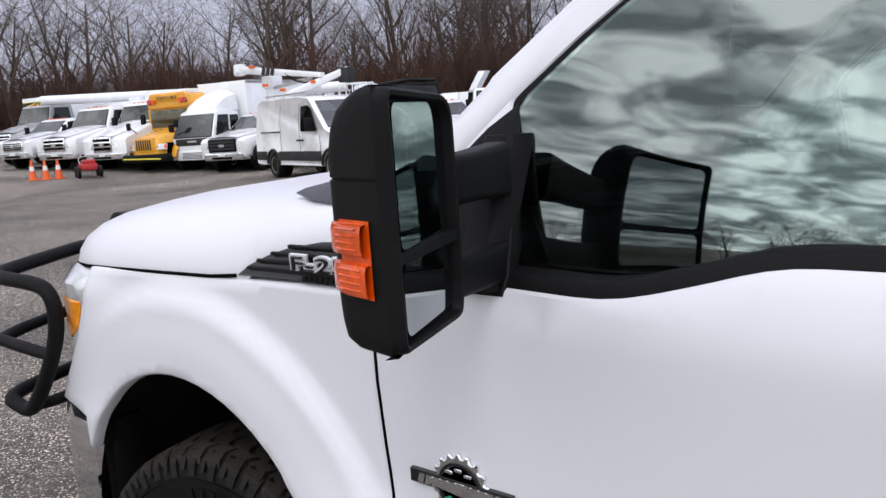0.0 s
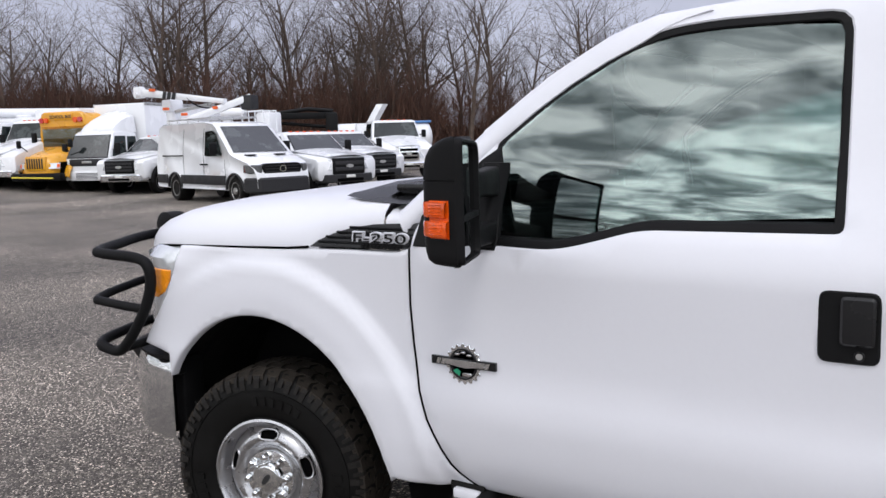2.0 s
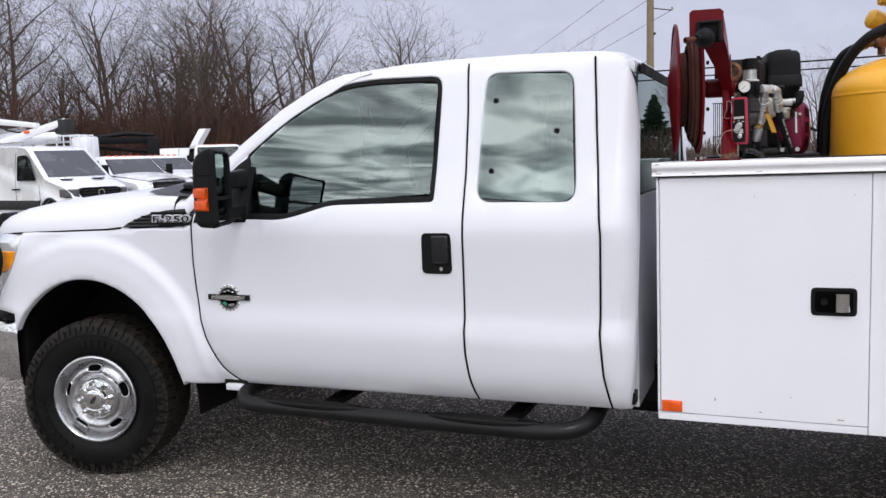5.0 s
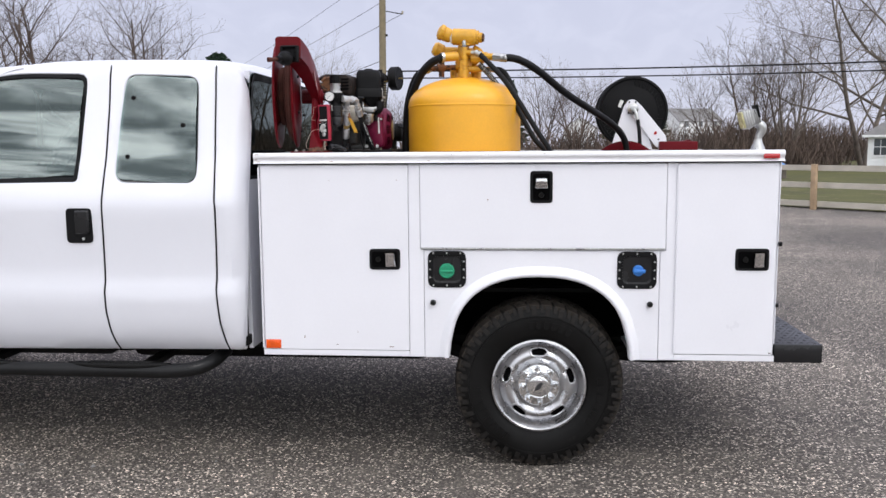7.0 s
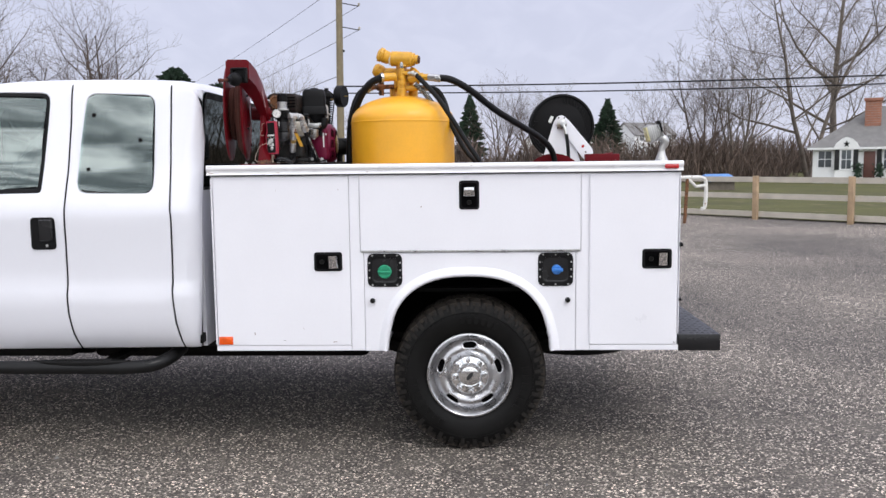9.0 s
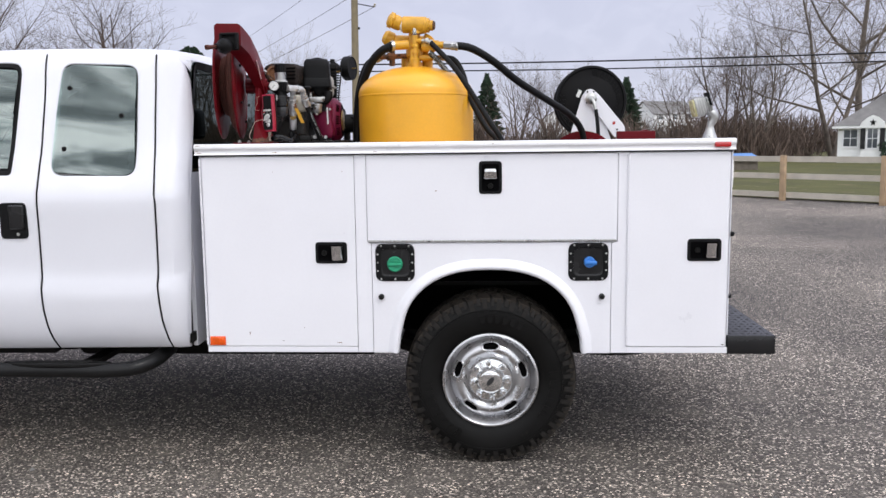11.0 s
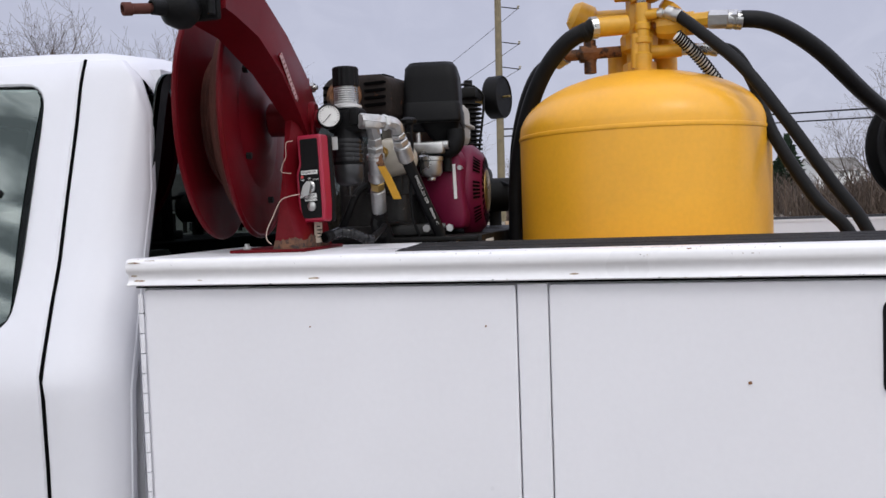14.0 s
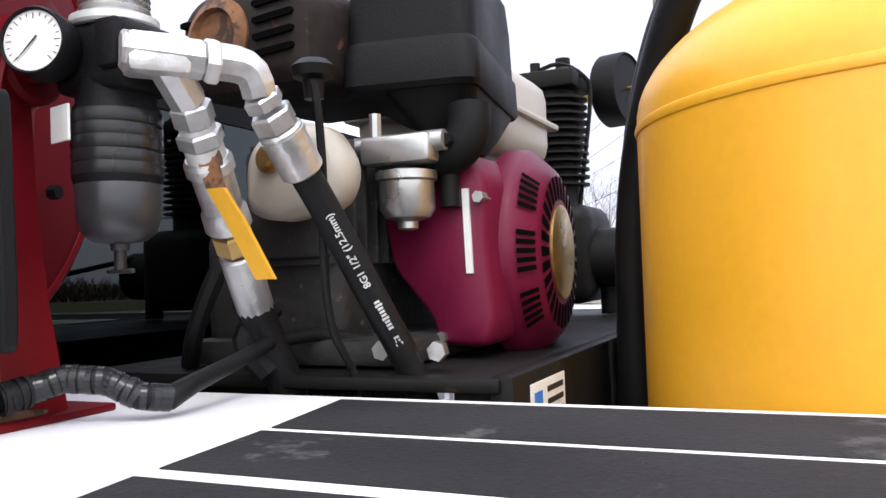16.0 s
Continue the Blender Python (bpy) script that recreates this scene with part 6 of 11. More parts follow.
# worn maker plate: a pale outline round a row of pale bars
def on_arm(u, v, out):
    p = Vector((0.2475, 0.116, 1.8575)).lerp(Vector((0.2450, 0.192, 1.780)), u)
    return tuple(p + Vector((0.0, 0.0105, 0.0080)) * (v - 0.5) + Vector((out, 0, 0)))
def slab(u0, u1, v0, v1, o0, o1):
    c = [on_arm(u, v, o) for o in (o0, o1) for u, v in ((u0, v0), (u1, v0), (u1, v1), (u0, v1))]
    return c, [(0, 3, 2, 1), (4, 5, 6, 7), (0, 1, 5, 4), (1, 2, 6, 5), (2, 3, 7, 6), (3, 0, 4, 7)]
plate = part("maker_plate", Geo().put(*slab(0, 1, 0, 1, -0.004, 0.0)), REDP, reel, "worn raised maker plate")
for u0, u1, v0, v1 in ((0, 1, 0, 0.09), (0, 1, 0.91, 1), (0, 0.012, 0.09, 0.91), (0.988, 1, 0.09, 0.91)):
    part("plate_border", Geo().put(*slab(u0, u1, v0, v1, 0.0, 0.0006)), PLATEPALE, plate)
for k in range(10):
    u0 = 0.03 + 0.095 * k
    part("plate_bar", Geo().put(*slab(u0, u0 + (0.062 if k % 3 else 0.072), 0.2, 0.8, 0.0, 0.0006)), PLATEPALE, plate)
g = Geo(Matrix.Translation((0.190, -0.082, 1.918)) @ Matrix.Scale(0.74, 4))
g.rbox((-0.055, -0.010, -0.05), (0.055, 0.012, 0.050), 0.008).cyl((-0.045, -0.02, -0.042), (-0.045, -0.02, 0.042), 0.009, 10).cyl((0.045, -0.02, -0.042), (0.045, -0.02, 0.042), 0.009, 10).cyl((-0.045, -0.022, 0.040), (0.045, -0.022, 0.040), 0.008, 10)
part("roller_guide", g, BLACK, reel, "black roller hose guide")
b0 = Vector((0.188, -0.092, 1.898)); bd = Vector((-0.42, -0.86, -0.10)).normalized()
part("hose_stop", Geo().lathe([(0.010, -0.01), (0.022, 0.0), (0.031, 0.012), (0.033, 0.028), (0.027, 0.045), (0.013, 0.054), (0.012, 0.076), (0.009, 0.078), (0.006, 0.07)], b0, bd, 24, cap=False), BLACK, reel, "black rubber hose stop ball")
part("hose_end", Geo().lathe([(0.0085, 0.0), (0.0085, 0.060), (0.0105, 0.061), (0.0105, 0.074), (0.0065, 0.075), (0.006, 0.05)], b0 + bd * 0.045, bd + Vector((-0.25, 0, -0.06)), 14, cap=False), REDHOSE, reel, "short brown hose end with a brass ferrule")

# key switch box hung on the pedestal
box = thing("engine_switch_box", (0.268, 0.17, 1.54), "red engine key switch box with a black face", "switch box")
MB = Matrix.Translation((0.273, 0.180, 1.626)) @ Matrix.Rotation(radians(-6), 4, "Z") @ Matrix.Rotation(radians(-2), 4, "Y") @ Matrix.Diagonal((0.88, 0.82, 0.96, 1.0))
face = rounded([(-0.030, -0.088), (0.030, -0.088), (0.033, -0.05), (0.033, 0.088), (-0.026, 0.088), (-0.026, 0.030), (-0.034, 0.012), (-0.034, -0.06)], 0.006, 3)
part("switch_case", Geo(MB).prism(face, "y", 0.030, -0.010, 0.004), REDBOX, box)
part("switch_cover", Geo(MB).prism(face, "y", 0.034, 0.031, 0.001).prism(inset(face, -0.001), "y", 0.052, 0.034, 0.004), BLACK, box)
inner = rounded([(-0.022, -0.080), (0.024, -0.080), (0.025, -0.05), (0.025, 0.080), (-0.018, 0.080), (-0.018, 0.028), (-0.026, 0.010), (-0.026, -0.055)], 0.004, 3)
fp = part("switch_face", Geo(MB).prism(inner, "y", -0.008, -0.0118, 0.0006), BLACK, box, "black switch label")
for text, size, z, w in (("ENGINE SW.", 0.0066, 0.0125, 0.040), ("CIRCUIT", 0.0056, -0.034, 0.028), ("PROTECTOR", 0.0056, -0.041, 0.030)):
    part("label_plate", Geo(MB).box((-w / 2 + 0.001, -0.0122, z - 0.004), (w / 2 + 0.001, -0.0115, z + 0.004)), WHITEP, fp)
    vs, fs = words(text, size, MB @ facing(0.001, -0.0126, z), 0.0003)
    part("label_text", Geo().put(vs, fs), INK, fp, angle=0)
for text, x, z in (("OFF", -0.017, -0.003), ("ON", 0.0, 0.0), ("START", 0.016, -0.003)):
    vs, fs = words(text, 0.0046, MB @ facing(x, -0.0122, z), 0.0003)
    part("label_text", Geo().put(vs, fs), WHITEP, fp, angle=0)
part("off_mark", Geo(MB).lathe([(0.0035, 0), (0.0035, 0.001), (0.0, 0.001)], (-0.017, -0.0118, 0.004), (0, -1, 0), 12), REDLENS, fp)
key = Geo(MB).lathe([(0.012, 0), (0.012, 0.004), (0.009, 0.007), (0.009, 0.011), (0.0, 0.011)], (0.002, -0.0115, -0.0165), (0, -1, 0), 20)
key.prism(rounded([(-0.020, -0.040), (0.003, -0.034), (0.010, -0.012), (0.002, -0.004), (-0.010, -0.014)], 0.004, 3), "y", -0.024, -0.027, 0.0006)
part("ignition_key", key, STEEL, box, "metal ignition key on a wire")
part("breaker_button", Geo(MB).lathe([(0.010, 0), (0.010, 0.004), (0.006, 0.007), (0.0, 0.008)], (0.002, -0.0115, -0.056), (0, -1, 0), 18), STEEL, box)
part("key_wire", Geo().tube([(0.258, 0.152, 1.596), (0.238, 0.145, 1.592), (0.222, 0.142, 1.584), (0.210, 0.134, 1.556), (0.201, 0.124, 1.530), (0.204, 0.114, 1.512), (0.214, 0.112, 1.503)], 0.0009, 6, smooth=5).tube([(0.243, 0.165, 1.70), (0.232, 0.158, 1.695), (0.232, 0.155, 1.67), (0.226, 0.152, 1.655), (0.224, 0.150, 1.64), (0.240, 0.158, 1.637)], 0.0007, 6, smooth=4), TANWIRE, box, "thin looped wire")

# filter regulator with pressure gauge
reg = thing("filter_regulator", (0.315, 0.295, 1.60), "black air filter regulator with a white pressure gauge", "regulator")
RX, RY = 0.306, 0.306
RM = Matrix.Translation((RX, RY, 0)) @ Matrix.Diagonal((0.80, 0.80, 1.0, 1.0)) @ Matrix.Translation((-RX, -RY, 0))
GS = 0.86
part("bowl", Geo(RM).lathe([(0.034, 0.040), (0.038, 0.058), (0.040, 0.062), (0.040, 0.112), (0.036, 0.118), (0.036, 0.135)], (RX, RY, 1.598), (0, 0, 1), 28), BLACK, reg, "black bowl wrapped in tape")
part("bowl_guard", Geo(RM).lathe([(0.0, 0.010), (0.008, 0.010), (0.009, 0.015), (0.024, 0.017), (0.033, 0.023), (0.037, 0.034), (0.0385, 0.058), (0.037, 0.060)], (RX, RY, 1.598), (0, 0, 1), 32), BOWLGREY, reg, "dull grey metal bowl")
part("drain_cock", Geo().cyl((RX, RY, 1.594), (RX, RY, 1.609), 0.0045, 10).rbox((RX - 0.013, RY - 0.002, 1.591), (RX + 0.013, RY + 0.002, 1.5945), 0.0012), CAST, reg)
for k in range(5):
    part("tape_wrap", Geo(RM).lathe([(0.0402, 0), (0.0412, 0.004), (0.0402, 0.009)], (RX, RY, 1.662 + 0.0095 * k), (0.03 * (k % 2), 0.02, 1), 28, cap=False), GLOSSBLACK, reg)
part("regulator_body", Geo(RM).rbox((RX - 0.043, RY - 0.036, 1.722), (RX + 0.045, RY + 0.036, 1.773), 0.010, 3).rbox((RX + 0.02, RY - 0.045, 1.735), (RX + 0.045, RY - 0.03, 1.770), 0.004), BLACK, reg)
part("collar", Geo(RM).lathe([(0.038, 0), (0.040, 0.002), (0.040, 0.007), (0.033, 0.009)], (RX, RY, 1.772), (0, 0, 1), 28), COLLAR, reg)
thr = []
for k in range(9):
    thr += [(0.0305, 0.0045 * k), (0.0325, 0.0045 * k + 0.0022)]
part("threaded_neck", Geo(RM).lathe(thr, (RX, RY, 1.779), (0, 0, 1), 24), STEEL, reg, angle=20)
kn = [((0.034 if (k // 2) % 2 else 0.0325) * math.cos(2 * math.pi * k / 60) + RX, (0.034 if (k // 2) % 2 else 0.0325) * math.sin(2 * math.pi * k / 60) + RY) for k in range(60)]
part("adjust_knob", Geo(RM).prism(kn, "z", 1.816, 1.858, 0.003), BLACK, reg, "ribbed black knob", angle=20)
GD = Vector((0.30, -0.95, 0.05)).normalized()
GO = Vector((0.284, 0.262, 1.753))
part("gauge_case", Geo().lathe([(r * GS, h) for r, h in [(0.012, -0.02), (0.024, -0.014), (0.0288, -0.006), (0.0288, 0.014), (0.027, 0.0165), (0.0252, 0.015)]], GO, GD, 32, cap=False), BLACK, reg, "dark gauge case")
gf = part("gauge_face", Geo().lathe([(r * GS, h) for r, h in [(0.0, 0.012), (0.0256, 0.012), (0.0256, 0.0135), (0.0, 0.0135)]], GO, GD, 32), WHITEP, reg, "white dial")
GM = Matrix.Translation(GO + GD * 0.0138) @ GD.to_track_quat("Z", "Y").to_matrix().to_4x4() @ Matrix.Scale(GS, 4)
tick = Geo(GM)
for a in range(-135, 136, 15):
    c, s_ = math.sin(radians(a)), math.cos(radians(a))
    l_ = 0.005 if a % 45 == 0 else 0.003
    tick.put([(c * r + s_ * w, s_ * r - c * w, 0.0004) for r, w in ((0.0232, -0.0004), (0.0232, 0.0004), (0.0232 - l_, 0.0004), (0.0232 - l_, -0.0004))], [(0, 1, 2, 3)])
tick.put([(-0.0135, -0.0150, 0.0012), (-0.0130, -0.0155, 0.0012), (0.0045, 0.0030, 0.0012), (0.0030, 0.0045, 0.0012)], [(0, 1, 2, 3)])
part("dial_marks", tick, INK, gf, angle=0)
part("wall_bracket", Geo().cyl((0.232, 0.275, 1.752), (0.285, 0.285, 1.752), 0.018, 16).cyl((0.25, 0.262, 1.77), (0.25, 0.250, 1.72), 0.003, 6), REDP, reg)
part("paper_tag", Geo(Matrix.Translation((RX - 0.022, RY - 0.0320, 1.700)) @ Matrix.Rotation(radians(-14), 4, "Z")).box((-0.012, -0.001, -0.013), (0.012, 0.001, 0.013)), WHITEP, reg)

# pipe fittings, ball valve and hoses from the regulator
fit_ = thing("pipe_manifold", (0.40, 0.29, 1.56), "galvanised pipe fittings with a rusty yellow ball valve", "pipe fittings")
def hexnut(a, b, r, seg=6):
    return Geo().cyl(a, b, r, seg, bevel=0.002)
T0, T1 = Vector((0.346, 0.270, 1.744)), Vector((0.380, 0.316, 1.742))
part("tee_fitting", Geo().cyl(T0, T1, 0.0145, 8, bevel=0.002).cyl((0.362, 0.292, 1.743), (0.358, 0.325, 1.715), 0.0140, 8, bevel=0.002), FITSTEEL, fit_, "galvanised tee", angle=20)
part("tee_body", Geo(Matrix.Translation((0.360, 0.290, 1.742)) @ Matrix.Rotation(radians(54), 4, "Z")).rbox((-0.022, -0.0145, -0.0145), (0.022, 0.0145, 0.0145), 0.005, 2), FITSTEEL, fit_)
part("tee_nut", hexnut(T1, T1 + (T1 - T0).normalized() * 0.010, 0.0175), COLLAR, fit_, angle=20)
part("elbow_fitting", Geo().tube([(0.384, 0.321, 1.742), (0.394, 0.336, 1.7415), (0.400, 0.346, 1.736), (0.400, 0.354, 1.722)], 0.0138, 8, smooth=2), FITSTEEL, fit_)
V0, V1 = Vector((0.358, 0.325, 1.715)), Vector((0.326, 0.440, 1.560))
vd = (V1 - V0).normalized()
at_ = lambda t: V0 + (V1 - V0) * t
part("pipe_nut", hexnut(at_(0.0), at_(0.09), 0.0160), FITSTEEL, fit_, angle=20)
part("pipe_nut", hexnut(at_(0.11), at_(0.18), 0.0180), FITSTEEL, fit_, angle=20)
part("union_ring", Geo().cyl(at_(0.09), at_(0.11), 0.0140, 16).cyl(at_(0.18), at_(0.23), 0.0155, 16), COLLAR, fit_)
part("ball_valve", Geo().lathe([(0.017, 0.0), (0.0195, 0.004), (0.0195, 0.012), (0.017, 0.014), (0.0165, 0.046), (0.019, 0.050), (0.0195, 0.064), (0.0155, 0.068)], at_(0.23), vd, 16), FITSTEEL, fit_, "weathered ball valve body", angle=30)
part("pipe_nut", hexnut(at_(0.59), at_(0.69), 0.0165), BRASS, fit_, angle=20)
part("hose_ferrule", Geo().cyl(at_(0.70), at_(1.02), 0.0165, 18, bevel=0.002), FITSTEEL, fit_)
hp = Vector((0.357, 0.350, 1.675))
part("valve_stem", Geo().cyl(at_(0.36), hp, 0.007, 10).cyl(hp, hp + Vector((0.004, -0.008, 0)), 0.010, 6), RUST, fit_)
hv = [hp + Vector(v) for v in ((-0.010, -0.006, 0.012), (0.000, -0.006, 0.0), (0.008, -0.006, -0.022), (0.018, 0.002, -0.045), (0.034, 0.018, -0.092))]
rings = [[p + Vector((a, b, 0)) for a, b in ((-w, 0.002), (w, 0.002), (w, -0.002), (-w, -0.002))] for p, w in zip(hv, (0.007, 0.009, 0.008, 0.0085, 0.0085))]
part("valve_handle", Geo().loft(rings[:3], closed=True, caps=True), RUST, fit_, "rusty lever end")
part("valve_handle", Geo().loft(rings[2:], closed=True, caps=True), YELLOW2, fit_, "yellow lever grip")
W0, W1 = Vector((0.400, 0.354, 1.722)), Vector((0.405, 0.402, 1.668))
wt = lambda t: W0 + (W1 - W0) * t
part("pipe_nut", hexnut(wt(0.0), wt(0.16), 0.0155), FITSTEEL, fit_, angle=20)
part("pipe_nut", hexnut(wt(0.2), wt(0.42), 0.0175), FITSTEEL, fit_, angle=20)
part("hose_ferrule", Geo().cyl(wt(0.42), wt(1.0), 0.0180, 18, bevel=0.002).cyl(wt(0.48), wt(0.54), 0.0190, 18), FITSTEEL, fit_)
part("rubber_hose", Geo().tube([wt(0.95), (0.414, 0.425, 1.632), (0.432, 0.455, 1.57), (0.452, 0.480, 1.51), (0.465, 0.50, 1.45), (0.47, 0.52, 1.36)], 0.0130, 14, smooth=5), HOSE, fit_, "black rubber hose with white print")
prt = Geo()
h0, h1 = Vector((0.411, 0.420, 1.640)), Vector((0.447, 0.475, 1.525))
hd = (h1 - h0).normalized()
ho = Vector((0.50, -0.82, 0.10)); ho = (ho - hd * ho.dot(hd)).normalized()
hu = ho.cross(-hd).normalized()
hm = Matrix((-hd, hu, ho)).transposed().to_4x4()
hm.translation = h0.lerp(h1, 0.30) + ho * 0.0131
prt.put(*words("8G1 1/2\" (12.5mm)", 0.0088, hm, 0.0003, 0.00015))
for k in range(15):
    if k in (9, 10):
        continue
    q = h0.lerp(h1, 0.66 + 0.024 * k) + ho * 0.0133
    hgt = 0.0032 if k % 4 == 1 else 0.0023
    prt.put([q - hu * hgt, q + hu * hgt, q + hu * hgt + hd * 0.0021, q - hu * hgt + hd * 0.0021], [(0, 1, 2, 3)])
part("hose_print", prt, COLLAR, fit_, angle=0)
part("rubber_hose", Geo().tube([at_(1.0), (0.326, 0.452, 1.535), (0.334, 0.470, 1.49), (0.34, 0.49, 1.43), (0.35, 0.52, 1.36)], 0.0165, 14, smooth=5), HOSE, fit_)

# corrugated cable conduit lying on the compartment top
pts = [(0.278, 0.226, 1.509), (0.285, 0.243, 1.513), (0.296, 0.262, 1.519), (0.318, 0.278, 1.516), (0.338, 0.290, 1.504), (0.350, 0.306, 1.501), (0.352, 0.328, 1.508), (0.345, 0.39, 1.518), (0.335, 0.45, 1.528), (0.345, 0.50, 1.53), (0.38, 0.55, 1.52)]
cond = tagged(part("cable_conduit", Geo().tube(pts, [0.0100, 0.0100, 0.0096, 0.0098, 0.0098, 0.0092, 0.0075, 0.0065, 0.0065, 0.0065, 0.0065], 14), HOSE), "black corrugated conduit wrapped in tape on the compartment top", "conduit")
path = [Vector(p) for p in pts[:6]]
random.seed(8)
for i in range(5):
    for k in range(5):
        p = path[i].lerp(path[i + 1], k / 5)
        d = (path[i + 1] - path[i]).normalized() + Vector((random.uniform(-0.2, 0.2), random.uniform(-0.2, 0.2), random.uniform(-0.1, 0.1)))
        part("conduit_ring" if i == 0 else "tape_wrap", Geo().cyl(p, p + d.normalized() * (0.0025 if i == 0 else 0.0045), 0.0114 if i == 0 else random.uniform(0.0099, 0.0105), 14), HOSE if i == 0 else GLOSSBLACK, cond)
part("conduit_mouth", Geo().cyl(path[0] - Vector((0.0014, 0.0034, 0.0008)), path[0] - Vector((0.0002, 0.0005, 0.0001)), 0.0080, 14), GAP, cond)
# petrol engine and compressor on their frame
comp = thing("air_compressor", (0.35, 0.95, 0.80), "petrol air compressor with maroon engine and black air box", "compressor")
part("base_plate", Geo().rbox((0.10, 0.455, 1.486), (0.545, 1.56, 1.498), 0.003), DARKMETAL, comp, "dusty steel base plate")
g = Geo().rbox((0.535, 0.46, 1.36), (0.555, 1.56, 1.500), 0.003).box((0.10, 0.46, 1.36), (0.12, 1.56, 1.49)).box((0.11, 0.47, 0.80), (0.15, 0.51, 1.488)).box((0.50, 0.47, 0.80), (0.54, 0.51, 1.488)).box((0.11, 1.50, 0.80), (0.15, 1.54, 1.488)).box((0.50, 1.50, 0.80), (0.54, 1.54, 1.488))
part("base_frame", g, DARKMETAL, comp)
lab = part("warning_label", Geo().box((0.5555, 0.50, 1.425), (0.5565, 0.60, 1.488)), WHITEP, comp, "white warning label")
bars = Geo()
for k in range(5):
    bars.box((0.5565, 0.545, 1.432 + k * 0.011), (0.5570, 0.593, 1.437 + k * 0.011))
part("label_bars", bars, INK, lab)
part("label_patch", Geo().box((0.5565, 0.508, 1.445), (0.5570, 0.530, 1.480)), BLUECAP, lab)
part("warning_label", Geo().box((0.5555, 0.86, 1.43), (0.5565, 0.93, 1.488)), WHITEP, comp)
# crankcase and cylinder
part("crankcase", Geo().rbox((0.20, 0.52, 1.505), (0.365, 0.80, 1.64), 0.02, 3).rbox((0.20, 0.50, 1.50), (0.44, 0.84, 1.525), 0.006), CAST, comp, "grey cast crankcase")
part("engine_cylinder", Geo().rbox((0.27, 0.50, 1.60), (0.365, 0.66, 1.71), 0.01), CAST, comp)
for k in range(6):
    part("cylinder_fin", Geo().rbox((0.272, 0.510 + k * 0.022, 1.595), (0.376, 0.515 + k * 0.022, 1.715), 0.002), CAST, comp)
part("valve_cover", Geo().prism(rounded([(0.300, 1.645), (0.330, 1.634), (0.398, 1.645), (0.410, 1.680), (0.385, 1.720), (0.333, 1.724), (0.302, 1.698)], 0.018, 4), "y", 0.455, 0.505, 0.012), CREAM, comp, "cream rounded valve cover", angle=50)
part("cover_bolt", Geo().cyl((0.336, 0.443, 1.690), (0.336, 0.458, 1.690), 0.008, 6).cyl((0.336, 0.450, 1.69), (0.336, 0.453, 1.69), 0.013, 16), BRASS, comp)
for x, y in ((0.42, 0.502), (0.475, 0.50)):
    part("base_bolt", Geo().cyl((x, y, 1.516), (x, y - 0.009, 1.516), 0.009, 6), STEEL, comp)
part("spark_lead", Geo().tube([(0.415, 0.405, 1.740), (0.416, 0.41, 1.71), (0.412, 0.42, 1.66), (0.404, 0.43, 1.60), (0.404, 0.44, 1.54), (0.412, 0.46, 1.50), (0.42, 0.48, 1.44)], 0.0036, 8, smooth=4), HOSE, comp)
part("spark_boot", Geo().lathe([(0.008, 0), (0.009, 0.015), (0.017, 0.018), (0.019, 0.026), (0.012, 0.032), (0, 0.033)], (0.409, 0.415, 1.728), (0, 0, 1), 16), DARKMETAL, comp)
# maroon fan housing: body and round cover facing the tank
out = rounded([(0.372, 1.655), (0.386, 1.588), (0.428, 1.538), (0.434, 1.512), (0.486, 1.510), (0.495, 1.535), (0.488, 1.61), (0.490, 1.672), (0.470, 1.702), (0.420, 1.700)], 0.012, 4)
FH = [[(x, y, z) for x, z in inset(out, i)] for y, i in ((0.585, 0.007), (0.588, 0.003), (0.595, 0.0), (0.70, 0.0), (0.82, 0.0), (0.83, 0.004))]
part("engine_shroud", Geo().loft(FH, closed=True, caps=True), REDENG, comp, "maroon moulded engine shroud", angle=45)
FC = Vector((0.492, 0.735, 1.602)); FD = Vector((0.997, 0.05, 0.0)).normalized()
part("fan_cover", Geo().lathe([(0.116, -0.025), (0.116, -0.006), (0.112, 0.002), (0.092, 0.022), (0.084, 0.026), (0.050, 0.028), (0.0, 0.028)], FC, FD, 48), REDENG, comp, "maroon recoil starter cover", angle=45)
FM = Matrix.Translation(FC) @ FD.to_track_quat("Z", "Y").to_matrix().to_4x4()
for k in range(30):
    a = 2 * math.pi * k / 30
    sl = Geo(FM @ Matrix.Rotation(a, 4, "Z"))
    sl.put([(0.058, -0.004, 0.0282), (0.070, -0.0048, 0.0277), (0.084, -0.0055, 0.0266), (0.084, 0.0055, 0.0266), (0.070, 0.0048, 0.0277), (0.058, 0.004, 0.0282)], [(0, 1, 4, 5), (1, 2, 3, 4)])
    part("fan_slot", sl, GAP, comp)
part("starter_hub", Geo(FM).lathe([(0.052, 0.027), (0.052, 0.030), (0.046, 0.032), (0.0, 0.032)], (0, 0, 0), (0, 0, 1), 28), BRASS, comp)
